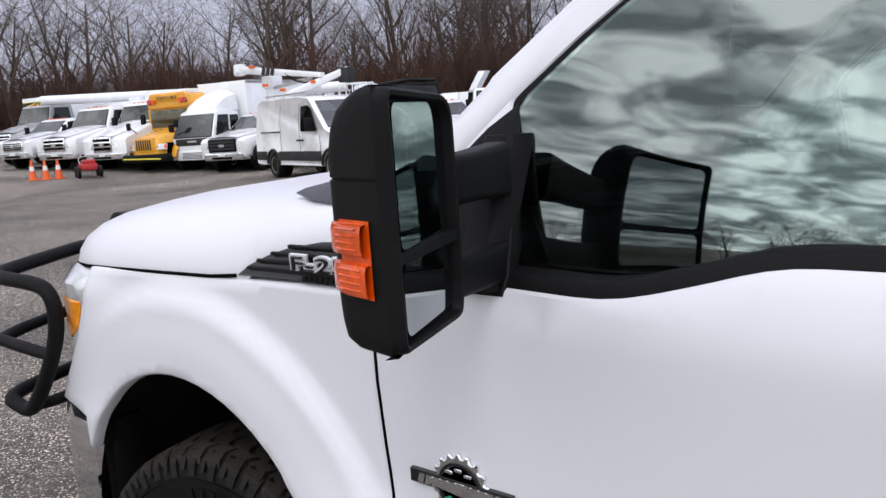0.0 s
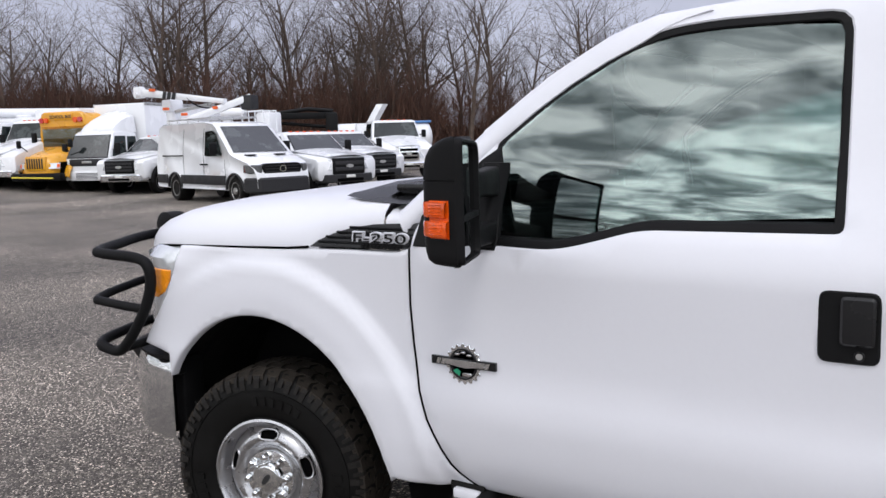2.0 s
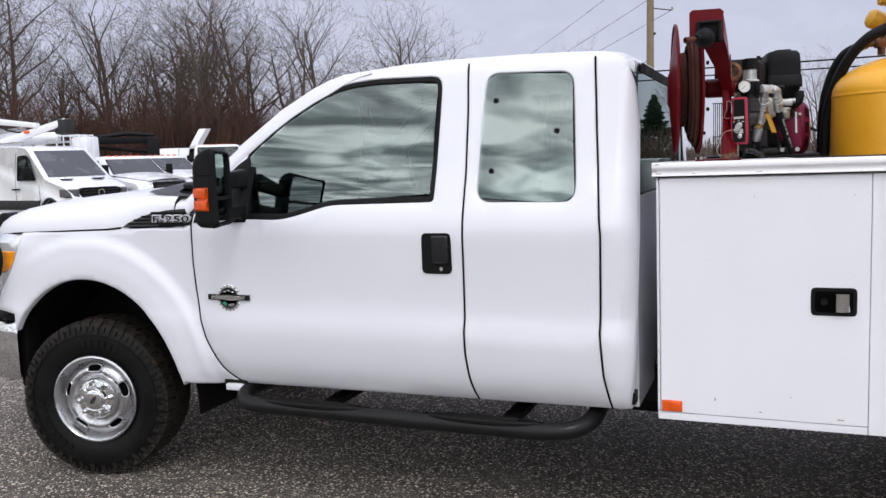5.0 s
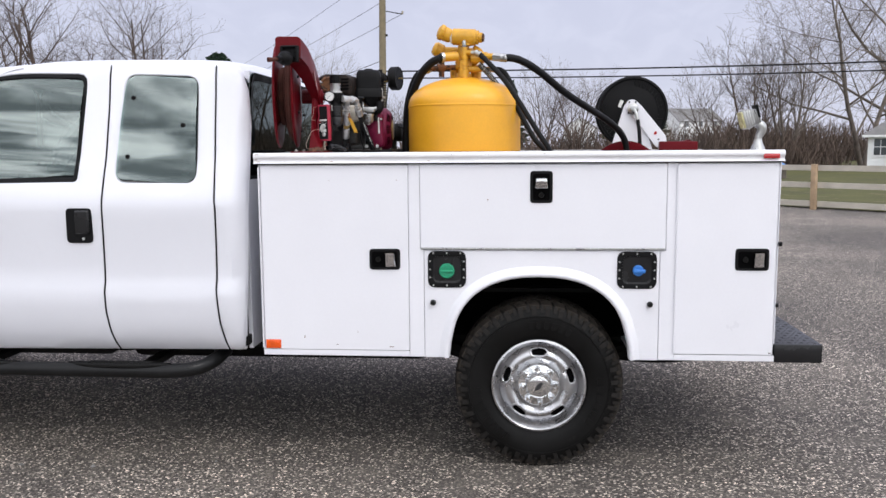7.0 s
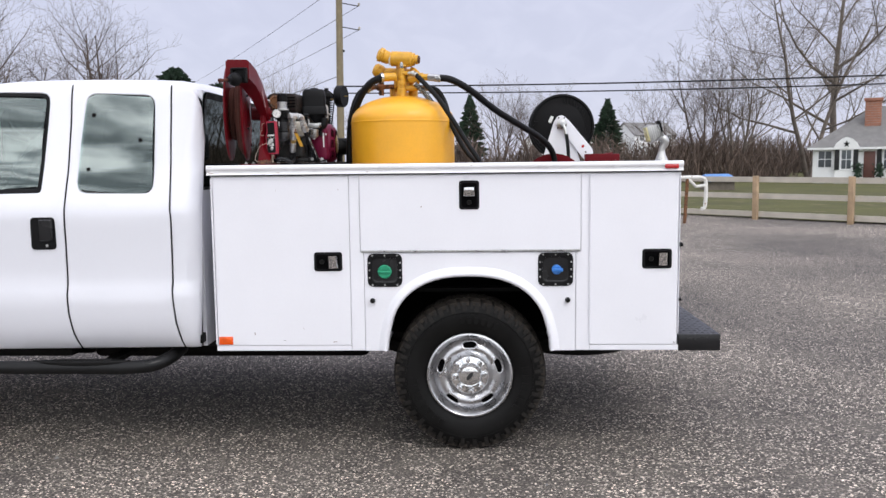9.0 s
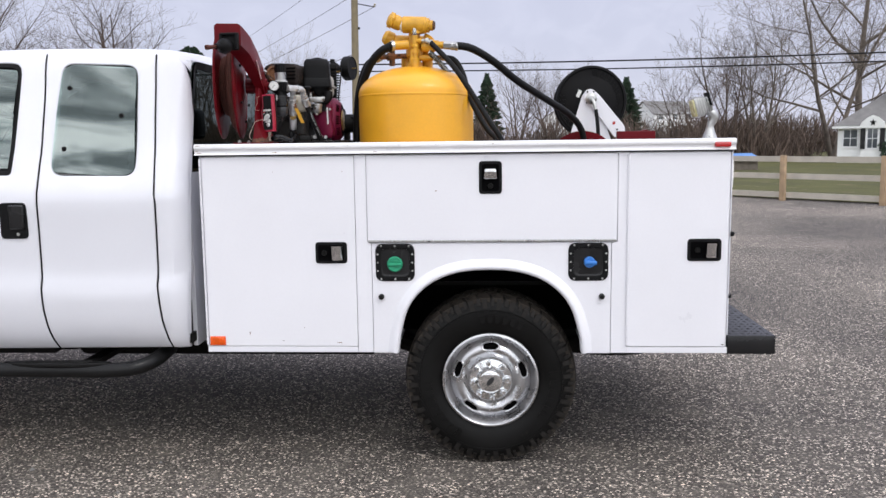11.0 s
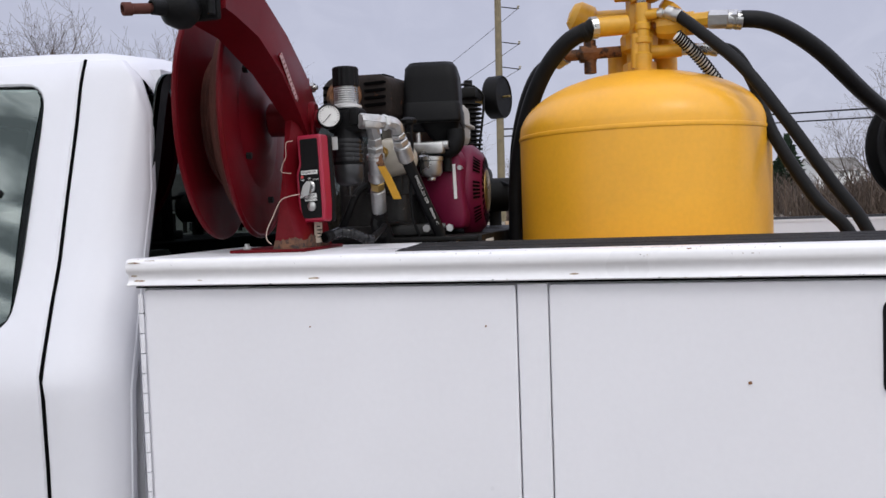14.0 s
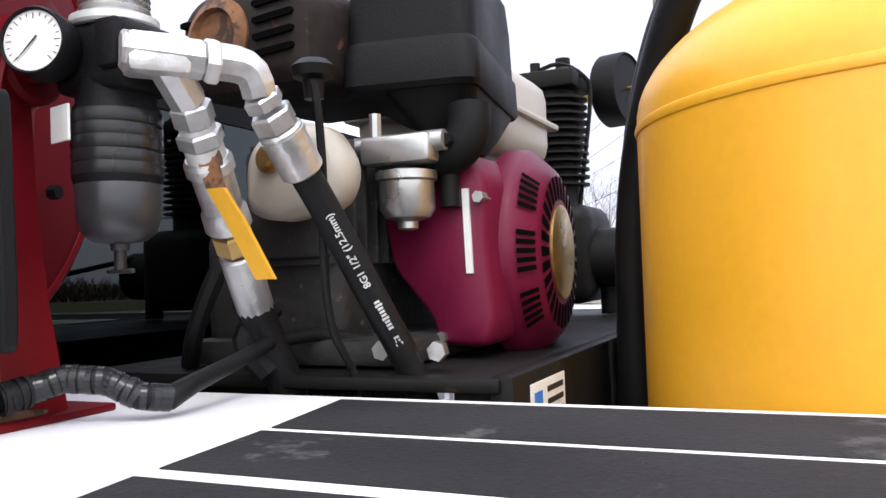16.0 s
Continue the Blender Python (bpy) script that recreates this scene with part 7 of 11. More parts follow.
# slots round the rim of the cover, on its near side
FU = Vector((0.08, -0.995, 0.0)).normalized()
for a0 in (-34, 0, 36):
    for k in range(5):
        b0 = radians(a0 - 11 + 5 * k)
        vs = [FC + FD * h + (FU * math.cos(b) + Vector((0, 0, 1)) * math.sin(b)) * r for h, r in ((0.0045, 0.1118), (0.0205, 0.0958)) for b in (b0, b0 + 0.05)]
        part("shroud_slot", Geo().put(vs, [(0, 1, 3, 2)]), GAP, comp)
part("shroud_label", Geo().prism([(0.468, 1.582), (0.475, 1.582), (0.473, 1.664), (0.466, 1.664)], "y", 0.5825, 0.5855), WHITEP, comp)
for q in ((0.484, 1.655), (0.440, 1.520), (0.445, 1.690)):
    part("shroud_bolt", Geo().cyl((q[0], 0.600, q[1]), (q[0], 0.578, q[1]), 0.006, 6), STEEL, comp)
# carburettor
part("carburettor", Geo(Matrix.Translation((-0.013, 0.010, -0.003))).rbox((0.396, 0.52, 1.690), (0.47, 0.575, 1.718), 0.006).cyl((0.385, 0.535, 1.71), (0.48, 0.535, 1.71), 0.010, 12).cyl((0.41, 0.53, 1.715), (0.41, 0.53, 1.74), 0.006, 8), STEEL, comp, "small carburettor")
part("float_bowl", Geo(Matrix.Translation((-0.013, 0.010, -0.003))).lathe([(0.006, -0.012), (0.010, -0.010), (0.010, -0.004), (0.022, 0.0), (0.027, 0.008), (0.027, 0.034), (0.030, 0.036), (0.030, 0.044), (0.02, 0.046)], (0.434, 0.545, 1.640), (0, 0, 1), 24), STEEL, comp)
part("intake_elbow", Geo(Matrix.Translation((-0.022, 0.028, -0.008))).tube([(0.465, 0.545, 1.705), (0.488, 0.545, 1.708), (0.500, 0.548, 1.725), (0.500, 0.552, 1.75)], 0.021, 14, smooth=4).cyl((0.488, 0.53, 1.715), (0.488, 0.515, 1.715), 0.007, 6), BLACK, comp)
part("fuel_valve", Geo(Matrix.Translation((-0.022, 0.028, -0.008))).cyl((0.478, 0.55, 1.655), (0.478, 0.55, 1.69), 0.010, 12), DARKMETAL, comp)
# air box
AB = Matrix.Translation((0.408, 0.668, 0)) @ Matrix.Rotation(radians(9), 4, "Z")
def abring(hx, hy, z, r):
    return [(x, y, z) for x, y in rounded([(-hx, -hy), (hx, -hy), (hx, hy), (-hx, hy)], r, 4)]
part("air_box", Geo(AB).loft([abring(0.065, 0.115, 1.800, 0.02), abring(0.064, 0.113, 1.862, 0.025), abring(0.062, 0.110, 1.892, 0.03), abring(0.053, 0.098, 1.905, 0.03), abring(0.02, 0.03, 1.908, 0.01)], closed=True, caps=True), BLACK, comp, "large black air cleaner box", angle=45)
part("air_box_rim", Geo(AB).loft([abring(0.066, 0.116, 1.762, 0.02), abring(0.069, 0.120, 1.767, 0.02), abring(0.068, 0.119, 1.804, 0.022), abring(0.064, 0.115, 1.810, 0.02)], closed=True, caps=True), BLACK, comp)
part("air_box_base", Geo(AB).loft([[(x + 0.016, y, z) for x, y, z in abring(0.048, 0.112, 1.765, 0.02)], [(x + 0.026, y - 0.02, z) for x, y, z in abring(0.032, 0.066, 1.728, 0.016)], [(x + 0.028, y - 0.03, z) for x, y, z in abring(0.020, 0.046, 1.708, 0.012)]], closed=True, caps=True), BLACK, comp)
part("wing_nut", Geo().lathe([(0.024, 0), (0.026, 0.004), (0.024, 0.010), (0.010, 0.013), (0, 0.013)], (0.408, 0.668, 1.907), (0, 0, 1), 8), BLACK, comp)
# fuel tank behind
part("fuel_tank", Geo().rbox((0.22, 0.80, 1.73), (0.432, 1.02, 1.855), 0.03, 3).rbox((0.212, 0.792, 1.785), (0.440, 1.028, 1.795), 0.004), CREAM, comp, "cream enamel fuel tank")
# silencer with burnt cover
SM = Matrix.Translation((0.253, 0.520, 1.771)) @ Matrix.Rotation(radians(-12), 4, "Z") @ Matrix.Diagonal((1.04, 0.95, 0.92, 1.0)) @ Matrix.Translation((-0.2335, -0.520, -1.790)); sil = Geo(SM).loft([[(x, y, z) for x, z in rounded([(0.142 + i, 1.797 + i), (0.325 - i, 1.790 + i), (0.325 - i, 1.880), (0.300 - i, 1.905 - i), (0.17 + i, 1.912 - i), (0.142 + i, 1.89)], 0.018, 3)] for y, i in ((0.520, 0.014), (0.528, 0.002), (0.56, 0.0), (0.74, 0.0), (0.76, 0.01))], closed=True, caps=True)
mf = part("silencer_cover", sil, SOOT, comp, "sooty dark silencer cover with slots", angle=45)
part("exhaust_rust", Geo(SM).lathe([(0.046, 0), (0.046, 0.004), (0.034, 0.010), (0.030, 0.004), (0.0, 0.003)], (0.205, 0.521, 1.855), (0, -1, 0), 24), RUST, mf, "rusty round outlet")
for z in (1.878, 1.860, 1.842, 1.824):
    for x0, x1 in ((0.258, 0.312), (0.150, 0.166)):
        part("cover_slot", Geo(SM).prism(rounded([(x0, z), (x1, z), (x1, z + 0.007), (x0, z + 0.007)], 0.003, 2), "y", 0.5165, 0.523), GAP, mf)
for k in range(12):
    part("cover_slot", Geo(SM).box((0.175 + k * 0.0105, 0.545, 1.9065 - k * 0.0006), (0.180 + k * 0.0105, 0.60, 1.9135 - k * 0.0006)), GAP, mf)
# black wire belt guard in front of the cab window
cage = Geo()
for k in range(16):
    cage.tube([(0.15 + 0.0075 * k, 0.70 + 0.004 * k, 1.42), (0.15 + 0.0075 * k, 0.70 + 0.004 * k, 1.72)], 0.0018, 5)
for z in (1.44, 1.58, 1.72):
    cage.tube([(0.145, 0.698, z), (0.27, 0.763, z)], 0.0022, 5)
part("belt_guard", cage, BLACK, comp, "black wire belt guard", kind="stuff")
part("battery_cable", Geo().tube([(0.20, 0.50, 1.50), (0.235, 0.47, 1.54), (0.26, 0.48, 1.60), (0.28, 0.50, 1.62)], 0.009, 8, smooth=5).tube([(0.33, 0.45, 1.50), (0.315, 0.44, 1.53), (0.33, 0.46, 1.56)], 0.012, 8, smooth=5), HOSE, comp)
# compressor pump with fins and intake filter
PX, PY = 0.338, 1.36
pump = part("pump_cylinder", Geo().cyl((PX, PY, 1.70), (PX, PY, 1.92), 0.042, 20), DARKMETAL, comp, "finned black pump cylinder")
for k in range(12):
    part("cooling_fin", Geo().lathe([(0.040, 0), (0.062, 0.002), (0.062, 0.006), (0.040, 0.008)], (PX, PY, 1.735 + k * 0.0145), (0, 0, 1), 24), DARKMETAL, pump)
part("pump_head", Geo().rbox((PX - 0.055, PY - 0.06, 1.915), (PX + 0.055, PY + 0.06, 1.948), 0.006).cyl((PX - 0.025, PY - 0.03, 1.945), (PX - 0.025, PY - 0.03, 1.968), 0.010, 8).cyl((PX + 0.02, PY, 1.945), (PX + 0.02, PY, 1.978), 0.014, 10).tube([(PX - 0.03, PY - 0.03, 1.95), (PX + 0.02, PY - 0.03, 1.962), (PX + 0.06, PY - 0.01, 1.94), (PX + 0.07, PY, 1.90), (PX + 0.05, PY, 1.75), (PX + 0.03, PY, 1.60)], 0.004, 6, smooth=4).tube([(PX + 0.0, PY - 0.03, 1.945), (PX + 0.035, PY - 0.035, 1.95), (PX + 0.05, PY - 0.03, 1.925)], 0.005, 6, smooth=4), DARKMETAL, comp)
part("pump_crankcase", Geo().rbox((PX - 0.08, PY - 0.09, 1.52), (PX + 0.08, PY + 0.10, 1.70), 0.03, 3).cyl((PX + 0.06, PY - 0.02, 1.60), (PX + 0.16, PY - 0.02, 1.60), 0.055, 20, bevel=0.008).cyl((PX + 0.10, PY - 0.02, 1.55), (PX + 0.10, PY - 0.02, 1.50), 0.02, 12), DARKMETAL, comp)
FD2 = Vector((0.97, -0.25, 0.0)).normalized()
part("intake_filter", Geo().lathe([(0.0, 0.0), (0.066, 0.0), (0.072, 0.006), (0.072, 0.050), (0.069, 0.054), (0.066, 0.050), (0.0, 0.050)], (0.405, 1.50, 1.935), FD2, 36), BLACK, comp, "round black intake filter", angle=40)
part("filter_stud", Geo().cyl(Vector((0.405, 1.50, 1.935)) + FD2 * 0.05, Vector((0.405, 1.50, 1.935)) + FD2 * 0.075, 0.004, 8).cyl((PX + 0.01, 1.40, 1.91), (0.415, 1.49, 1.93), 0.014, 10), BRASS, comp)
part("delivery_pipe", Geo().tube([(PX + 0.13, PY - 0.05, 1.64), (0.56, 1.15, 1.60), (0.60, 1.05, 1.56), (0.60, 1.0, 1.50)], 0.006, 8, smooth=4), BLACK, comp)
part("receiver_tank", Geo().lathe([(0.0, 0), (0.10, 0.02), (0.15, 0.07), (0.15, 0.90), (0.10, 0.96), (0, 0.98)], (0.32, 0.56, 1.16), (0, 1, 0), 28), DARKMETAL, comp)

# yellow pressure tank
tank = thing("pressure_tank", (0.91, 0.75, 0.80), "large yellow steel pressure tank with valves on top", "tank")
TX, TY, TR = 0.904, 0.776, 0.299
tp = [(0.0, 0.0), (0.20, 0.01), (TR - 0.02, 0.04), (TR, 0.09), (TR, 0.12)] + [(TR, 0.12 + 0.80 * k / 8) for k in range(1, 9)]
for k in range(1, 24):
    a = radians(k * 90 / 24)
    tp.append((TR * math.cos(a), 0.930 + 0.146 * math.sin(a)))
tp.append((0.0, 1.076))
part("tank_shell", Geo().lathe(tp, (TX, TY, 0.80), (0, 0, 1), 72), YELLOW, tank, "glossy yellow tank shell", angle=60)
part("weld_seam", Geo().lathe([(TR - 0.001 + 0.0035 * math.cos(a), 0.922 + 0.006 * math.sin(a)) for a in [2 * math.pi * k / 8 for k in range(8)]], (TX, TY, 0.80), (0, 0, 1), 72, close=True), YELLOW, tank)
vz = 1.884
part("neck_flange", Geo().lathe([(0.040, -0.03), (0.040, 0.008), (0.030, 0.014), (0.030, 0.034), (0.043, 0.040), (0.045, 0.072), (0.038, 0.082), (0.030, 0.088), (0.030, 0.165)], (0.903, 0.745, vz), (0, 0, 1), 8), YELLOW2, tank, "yellow eight-sided valve body", angle=20)
part("riser_pipe", Geo().lathe([(0.022, -0.02), (0.022, 0.022), (0.017, 0.026), (0.017, 0.046), (0.021, 0.048), (0.021, 0.060), (0.0165, 0.062), (0.0165, 0.078), (0.019, 0.080), (0.019, 0.092), (0.0150, 0.096), (0.0150, 0.140)], (0.910, 0.692, vz), (0, 0, 1), 16), YELLOW2, tank, angle=30)
part("riser_coupling", Geo().lathe([(0.010, 0.0), (0.0115, 0.003), (0.0115, 0.036), (0.009, 0.040)], (0.910, 0.688, vz + 0.138), (0, 0, 1), 12), STEEL, tank)
part("riser_nipple", Geo().cyl((0.915, 0.690, vz + 0.112), (0.945, 0.684, vz + 0.112), 0.012, 10), YELLOW2, tank)
part("hose_barb", Geo().lathe([(0.0085, 0.0), (0.0085, 0.006), (0.0115, 0.007), (0.0115, 0.014), (0.0085, 0.015), (0.0085, 0.020), (0.0125, 0.021), (0.0125, 0.030), (0.009, 0.031)], (0.944, 0.684, vz + 0.112), (0.98, -0.18, 0.0), 10), STEEL, tank, "ridged steel hose fitting", angle=25)
part("branch_valve", Geo().lathe([(0.026, 0.0), (0.030, 0.008), (0.034, 0.030), (0.034, 0.060), (0.028, 0.066), (0.028, 0.084), (0.022, 0.088)], (0.945, 0.715, vz + 0.088), (0.98, -0.12, 0.0), 10).lathe([(0.024, 0.0), (0.027, 0.040), (0.031, 0.044), (0.031, 0.058), (0.020, 0.062), (0.0, 0.062)], (0.950, 0.735, vz + 0.090), (0.50, 0.1, 0.70), 8), YELLOW2, tank, "yellow branch valve with a side cap", angle=25)
VX = Vector((0.985, -0.12, -0.06)).normalized()
top = Vector((0.905, 0.715, vz + 0.195))
part("relief_valve", Geo().lathe([(0.030, -0.06), (0.042, -0.055), (0.042, 0.060), (0.036, 0.066), (0.036, 0.078), (0.026, 0.080), (0.026, 0.098), (0.0, 0.10)], top, VX, 20).cyl((0.918, 0.715, vz + 0.15), (0.916, 0.715, vz + 0.19), 0.034, 16), YELLOW2, tank, "yellow relief valve with hex cap", angle=35)
part("valve_ring", Geo().cyl(top - VX * 0.066, top - VX * 0.056, 0.036, 20), WHITEP, tank)
part("hex_plug", Geo().cyl(top + VX * 0.09, top + VX * 0.108, 0.022, 6, bevel=0.003), RUST, tank, angle=20)
c0 = top - VX * 0.065
cd = Vector((-0.90, -0.2, 0.38)).normalized()
part("valve_cap", Geo().lathe([(0.030, 0.0), (0.036, 0.01), (0.038, 0.040), (0.034, 0.046), (0.040, 0.050), (0.040, 0.064), (0.028, 0.074), (0.016, 0.078), (0.0, 0.078)], c0, cd, 18), YELLOW2, tank, "yellow capped valve outlet", angle=35)
for k in range(6):
    a = 2 * math.pi * k / 6
    u = cd.orthogonal().normalized(); w = cd.cross(u)
    p = c0 + cd * 0.046 + (u * math.cos(a) + w * math.sin(a)) * 0.036
    part("cap_bolt", Geo().cyl(p, p + cd * 0.022, 0.005, 6), YELLOW2, tank)
s0 = Vector((0.845, 0.80, vz + 0.125))
part("second_valve", Geo().cyl(s0 + VX * 0.13, s0 - VX * 0.06, 0.030, 16).cyl((0.965, 0.79, vz - 0.03), (0.965, 0.79, vz + 0.13), 0.028, 16).lathe([(0.030, 0.0), (0.038, 0.01), (0.038, 0.045), (0.026, 0.06), (0.0, 0.064)], s0 - VX * 0.055, Vector((-0.88, -0.2, 0.42)), 18), YELLOW2, tank, "second yellow capped outlet", angle=35)
for a, b, r, n in (((0.875, 0.69, vz + 0.094), (0.80, 0.665, vz + 0.088), 0.023, 14), ((1.02, 0.69, vz + 0.089), (1.06, 0.68, vz + 0.088), 0.019, 8), ((0.93, 0.72, vz + 0.03), (1.00, 0.715, vz + 0.03), 0.016, 12)):
    part("side_port", Geo().cyl(a, b, r, n), YELLOW2, tank, angle=35)
part("port_collar", Geo().cyl((0.806, 0.667, vz + 0.0885), (0.792, 0.662, vz + 0.0865), 0.026, 14), STEEL, tank, angle=20)
part("port_collar", Geo().cyl((1.06, 0.68, vz + 0.088), (1.12, 0.668, vz + 0.082), 0.021, 6), STEEL, tank, angle=20)
part("port_collar", Geo().cyl((1.0, 0.715, vz + 0.03), (1.06, 0.705, vz + 0.028), 0.013, 6), STEEL, tank, angle=20)
part("rusty_cross", Geo().cyl((0.86, 0.76, vz + 0.045), (0.72, 0.74, vz + 0.04), 0.014, 10).cyl((0.785, 0.75, vz + 0.075), (0.785, 0.75, vz - 0.005), 0.015, 10).cyl((0.76, 0.745, vz + 0.042), (0.80, 0.752, vz + 0.042), 0.021, 8), RUST, tank)
part("small_neck", Geo().cyl((0.855, 0.82, vz - 0.02), (0.855, 0.82, vz + 0.06), 0.030, 14), YELLOW2, tank)
part("small_neck", Geo().cyl((0.895, 0.69, vz - 0.01), (0.895, 0.69, vz + 0.07), 0.012, 10), YELLOW2, tank)
# tank hoses
hz_ = vz
def hose(name, pts, r, label, m=HOSE):
    h = tagged(part(name, Geo().tube(pts, r, 14, smooth=7), m), label, "hose")
    a, b = Vector(pts[0]), Vector(pts[1])
    d = (b - a).normalized()
    part("crimp_sleeve", Geo().lathe([(r * 0.9, -0.004), (r * 1.13, -0.003), (r * 1.13, 0.010), (r * 1.06, 0.012), (r * 1.06, 0.016), (r * 1.13, 0.018), (r * 1.13, 0.030), (r * 1.0, 0.032)], a, d, 16, cap=False), DARKMETAL if r > 0.02 else STEEL, h, "crimped steel sleeve", angle=25)
    return h
hose("tank_hose", [(0.80, 0.665, hz_ + 0.088), (0.735, 0.675, hz_ + 0.060), (0.672, 0.715, hz_ - 0.005), (0.622, 0.760, hz_ - 0.11), (0.592, 0.788, hz_ - 0.24), (0.584, 0.80, hz_ - 0.40), (0.584, 0.80, hz_ - 0.6), (0.60, 0.80, 0.90)], 0.021, "thick black hose curving down beside the tank")
hose("tank_hose", [(0.725, 0.74, hz_ + 0.04), (0.655, 0.79, hz_ + 0.012), (0.608, 0.835, hz_ - 0.07), (0.580, 0.86, hz_ - 0.20), (0.574, 0.87, hz_ - 0.40), (0.576, 0.87, hz_ - 0.6), (0.60, 0.87, 0.90)], 0.018, "black hose curving down beside the tank")
hose("reel_hose", [(1.10, 0.672, hz_ + 0.083), (1.19, 0.68, hz_ + 0.072), (1.30, 0.74, hz_ + 0.015), (1.44, 0.88, hz_ - 0.085), (1.60, 1.08, hz_ - 0.17), (1.74, 1.28, hz_ - 0.245), (1.82, 1.38, hz_ - 0.32), (1.85, 1.42, hz_ - 0.42), (1.85, 1.44, 1.30)], 0.0195, "thick black hose running from tank to hose reel")
hose("tank_hose", [(0.970, 0.679, hz_ + 0.112), (0.992, 0.668, hz_ + 0.100), (1.045, 0.63, hz_ + 0.045), (1.12, 0.58, hz_ - 0.04), (1.20, 0.55, hz_ - 0.16), (1.28, 0.53, hz_ - 0.29), (1.35, 0.52, hz_ - 0.40), (1.40, 0.53, hz_ - 0.55), (1.42, 0.55, 0.95)], 0.0135, "thin black hose falling past the tank")
hose("tank_hose", [(1.05, 0.706, hz_ + 0.028), (1.11, 0.70, hz_ + 0.015), (1.155, 0.69, hz_ - 0.06), (1.19, 0.66, hz_ - 0.18), (1.27, 0.62, hz_ - 0.33), (1.34, 0.60, hz_ - 0.42), (1.40, 0.60, 1.25)], 0.014, "thin black hose falling past the tank")
spr = []
P0, P1, P2 = Vector((0.985, 0.64, hz_ + 0.050)), Vector((1.040, 0.665, hz_ + 0.005)), Vector((1.105, 0.72, hz_ - 0.09))
for k in range(400):
    t = k / 400
    p = P0 * (1 - t) ** 2 + P1 * 2 * t * (1 - t) + P2 * t * t
    d = ((P1 - P0) * (1 - t) + (P2 - P1) * t).normalized()
    u = d.orthogonal().normalized(); w = d.cross(u)
    a = t * 2 * math.pi * 25
    spr.append(p + (u * math.cos(a) + w * math.sin(a)) * 0.0125)
tube_ = [P0 * (1 - t / 12) ** 2 + P1 * 2 * (t / 12) * (1 - t / 12) + P2 * (t / 12) ** 2 for t in range(13)]
wh = tagged(part("ribbed_hose", Geo().tube(tube_, 0.0105, 12), WHITEP), "pale ribbed hose with dark wire on the tank", "hose")
part("wire_coil", Geo().tube(spr, 0.0022, 5), DARKMETAL, wh)

# black reel on a white stand over the far compartment
r2 = thing("large_hose_reel", (1.963, 1.64, 1.495), "large black hose reel on a white stand", "hose reel")
C2 = Vector((1.941, 1.79, 1.762)); A2 = Vector((0.0, -1.0, 0.0))
part("reel_disc", Geo().lathe([(0.0, 0.018), (0.145, 0.018), (0.160, 0.012), (0.205, 0.012), (0.212, 0.022), (0.224, 0.020), (0.228, 0.008), (0.222, -0.002), (0.0, -0.004)], C2, A2, 56), BLACK, r2, "black reel disc with a slotted rim", angle=40)
part("reel_disc", Geo().lathe([(0.0, -0.16), (0.222, -0.16), (0.228, -0.150), (0.222, -0.14), (0.0, -0.138)], C2, A2, 56), BLACK, r2)
part("wound_hose", Geo().lathe([(0.10, -0.14), (0.17, -0.13), (0.19, -0.07), (0.17, -0.01), (0.10, 0.0)], C2, A2, 40), HOSE, r2)
for k in range(44):
    a = 2 * math.pi * k / 44
    if math.cos(2 * (a - 0.55)) < -0.25:
        continue
    rr0, rr1 = 0.166, 0.202
    q = []
    for r, da in ((rr0, 0.0), (rr0, 0.05), (rr1, 0.10), (rr1, 0.05)):
        q.append(C2 + Vector((r * math.cos(a + da), 0, r * math.sin(a + da))))
    part("disc_rib", Geo().put([p + A2 * 0.011 for p in q] + [p + A2 * 0.020 for p in q], [(4, 5, 6, 7), (0, 1, 5, 4), (1, 2, 6, 5), (2, 3, 7, 6), (3, 0, 4, 7)]), BLACK, r2)
st = rounded([(1.79, 1.495), (2.075, 1.495), (2.06, 1.53), (1.975, 1.80), (1.955, 1.83), (1.915, 1.835), (1.88, 1.80), (1.80, 1.53)], 0.015, 3)
part("stand_plate", Geo().prism(st, "y", 1.735, 1.745, 0.002), PAINT2, r2, "white painted stand plate")
part("stand_arm", Geo().prism(rounded([(1.885, 1.775), (1.93, 1.735), (2.09, 1.525), (2.155, 1.535), (2.15, 1.60), (1.985, 1.80), (1.94, 1.84), (1.895, 1.83)], 0.02, 3), "y", 1.720, 1.732, 0.002), PAINT2, r2, "white diagonal stand arm")
part("maker_mark", Geo().prism(rounded([(2.070, 1.610), (2.088, 1.612), (2.090, 1.632), (2.072, 1.630)], 0.005, 2), "y", 1.7175, 1.719), REDLENS, r2)
part("swivel", Geo().lathe([(0.036, 0.0), (0.036, 0.010), (0.030, 0.012), (0.030, 0.024), (0.022, 0.027), (0.016, 0.036), (0.0, 0.038)], (1.934, 1.722, 1.776), (0, -1, 0), 24).tube([(1.938, 1.695, 1.772), (1.950, 1.680, 1.745), (1.960, 1.672, 1.70)], 0.012, 10, smooth=4), STEEL, r2, "steel swivel joint")
part("swivel_hose", Geo().tube([(1.959, 1.672, 1.706), (1.968, 1.668, 1.64), (1.974, 1.665, 1.56), (1.975, 1.66, 1.49)], 0.0125, 10, smooth=4), HOSE, r2)
for x, z in ((2.11, 1.555), (2.135, 1.56), (2.10, 1.58), (1.91, 1.82), (1.95, 1.82), (1.905, 1.75)):
    part("stand_bolt", Geo().cyl((x, 1.720, z), (x, 1.712, z), 0.006, 6), DARKMETAL, r2)
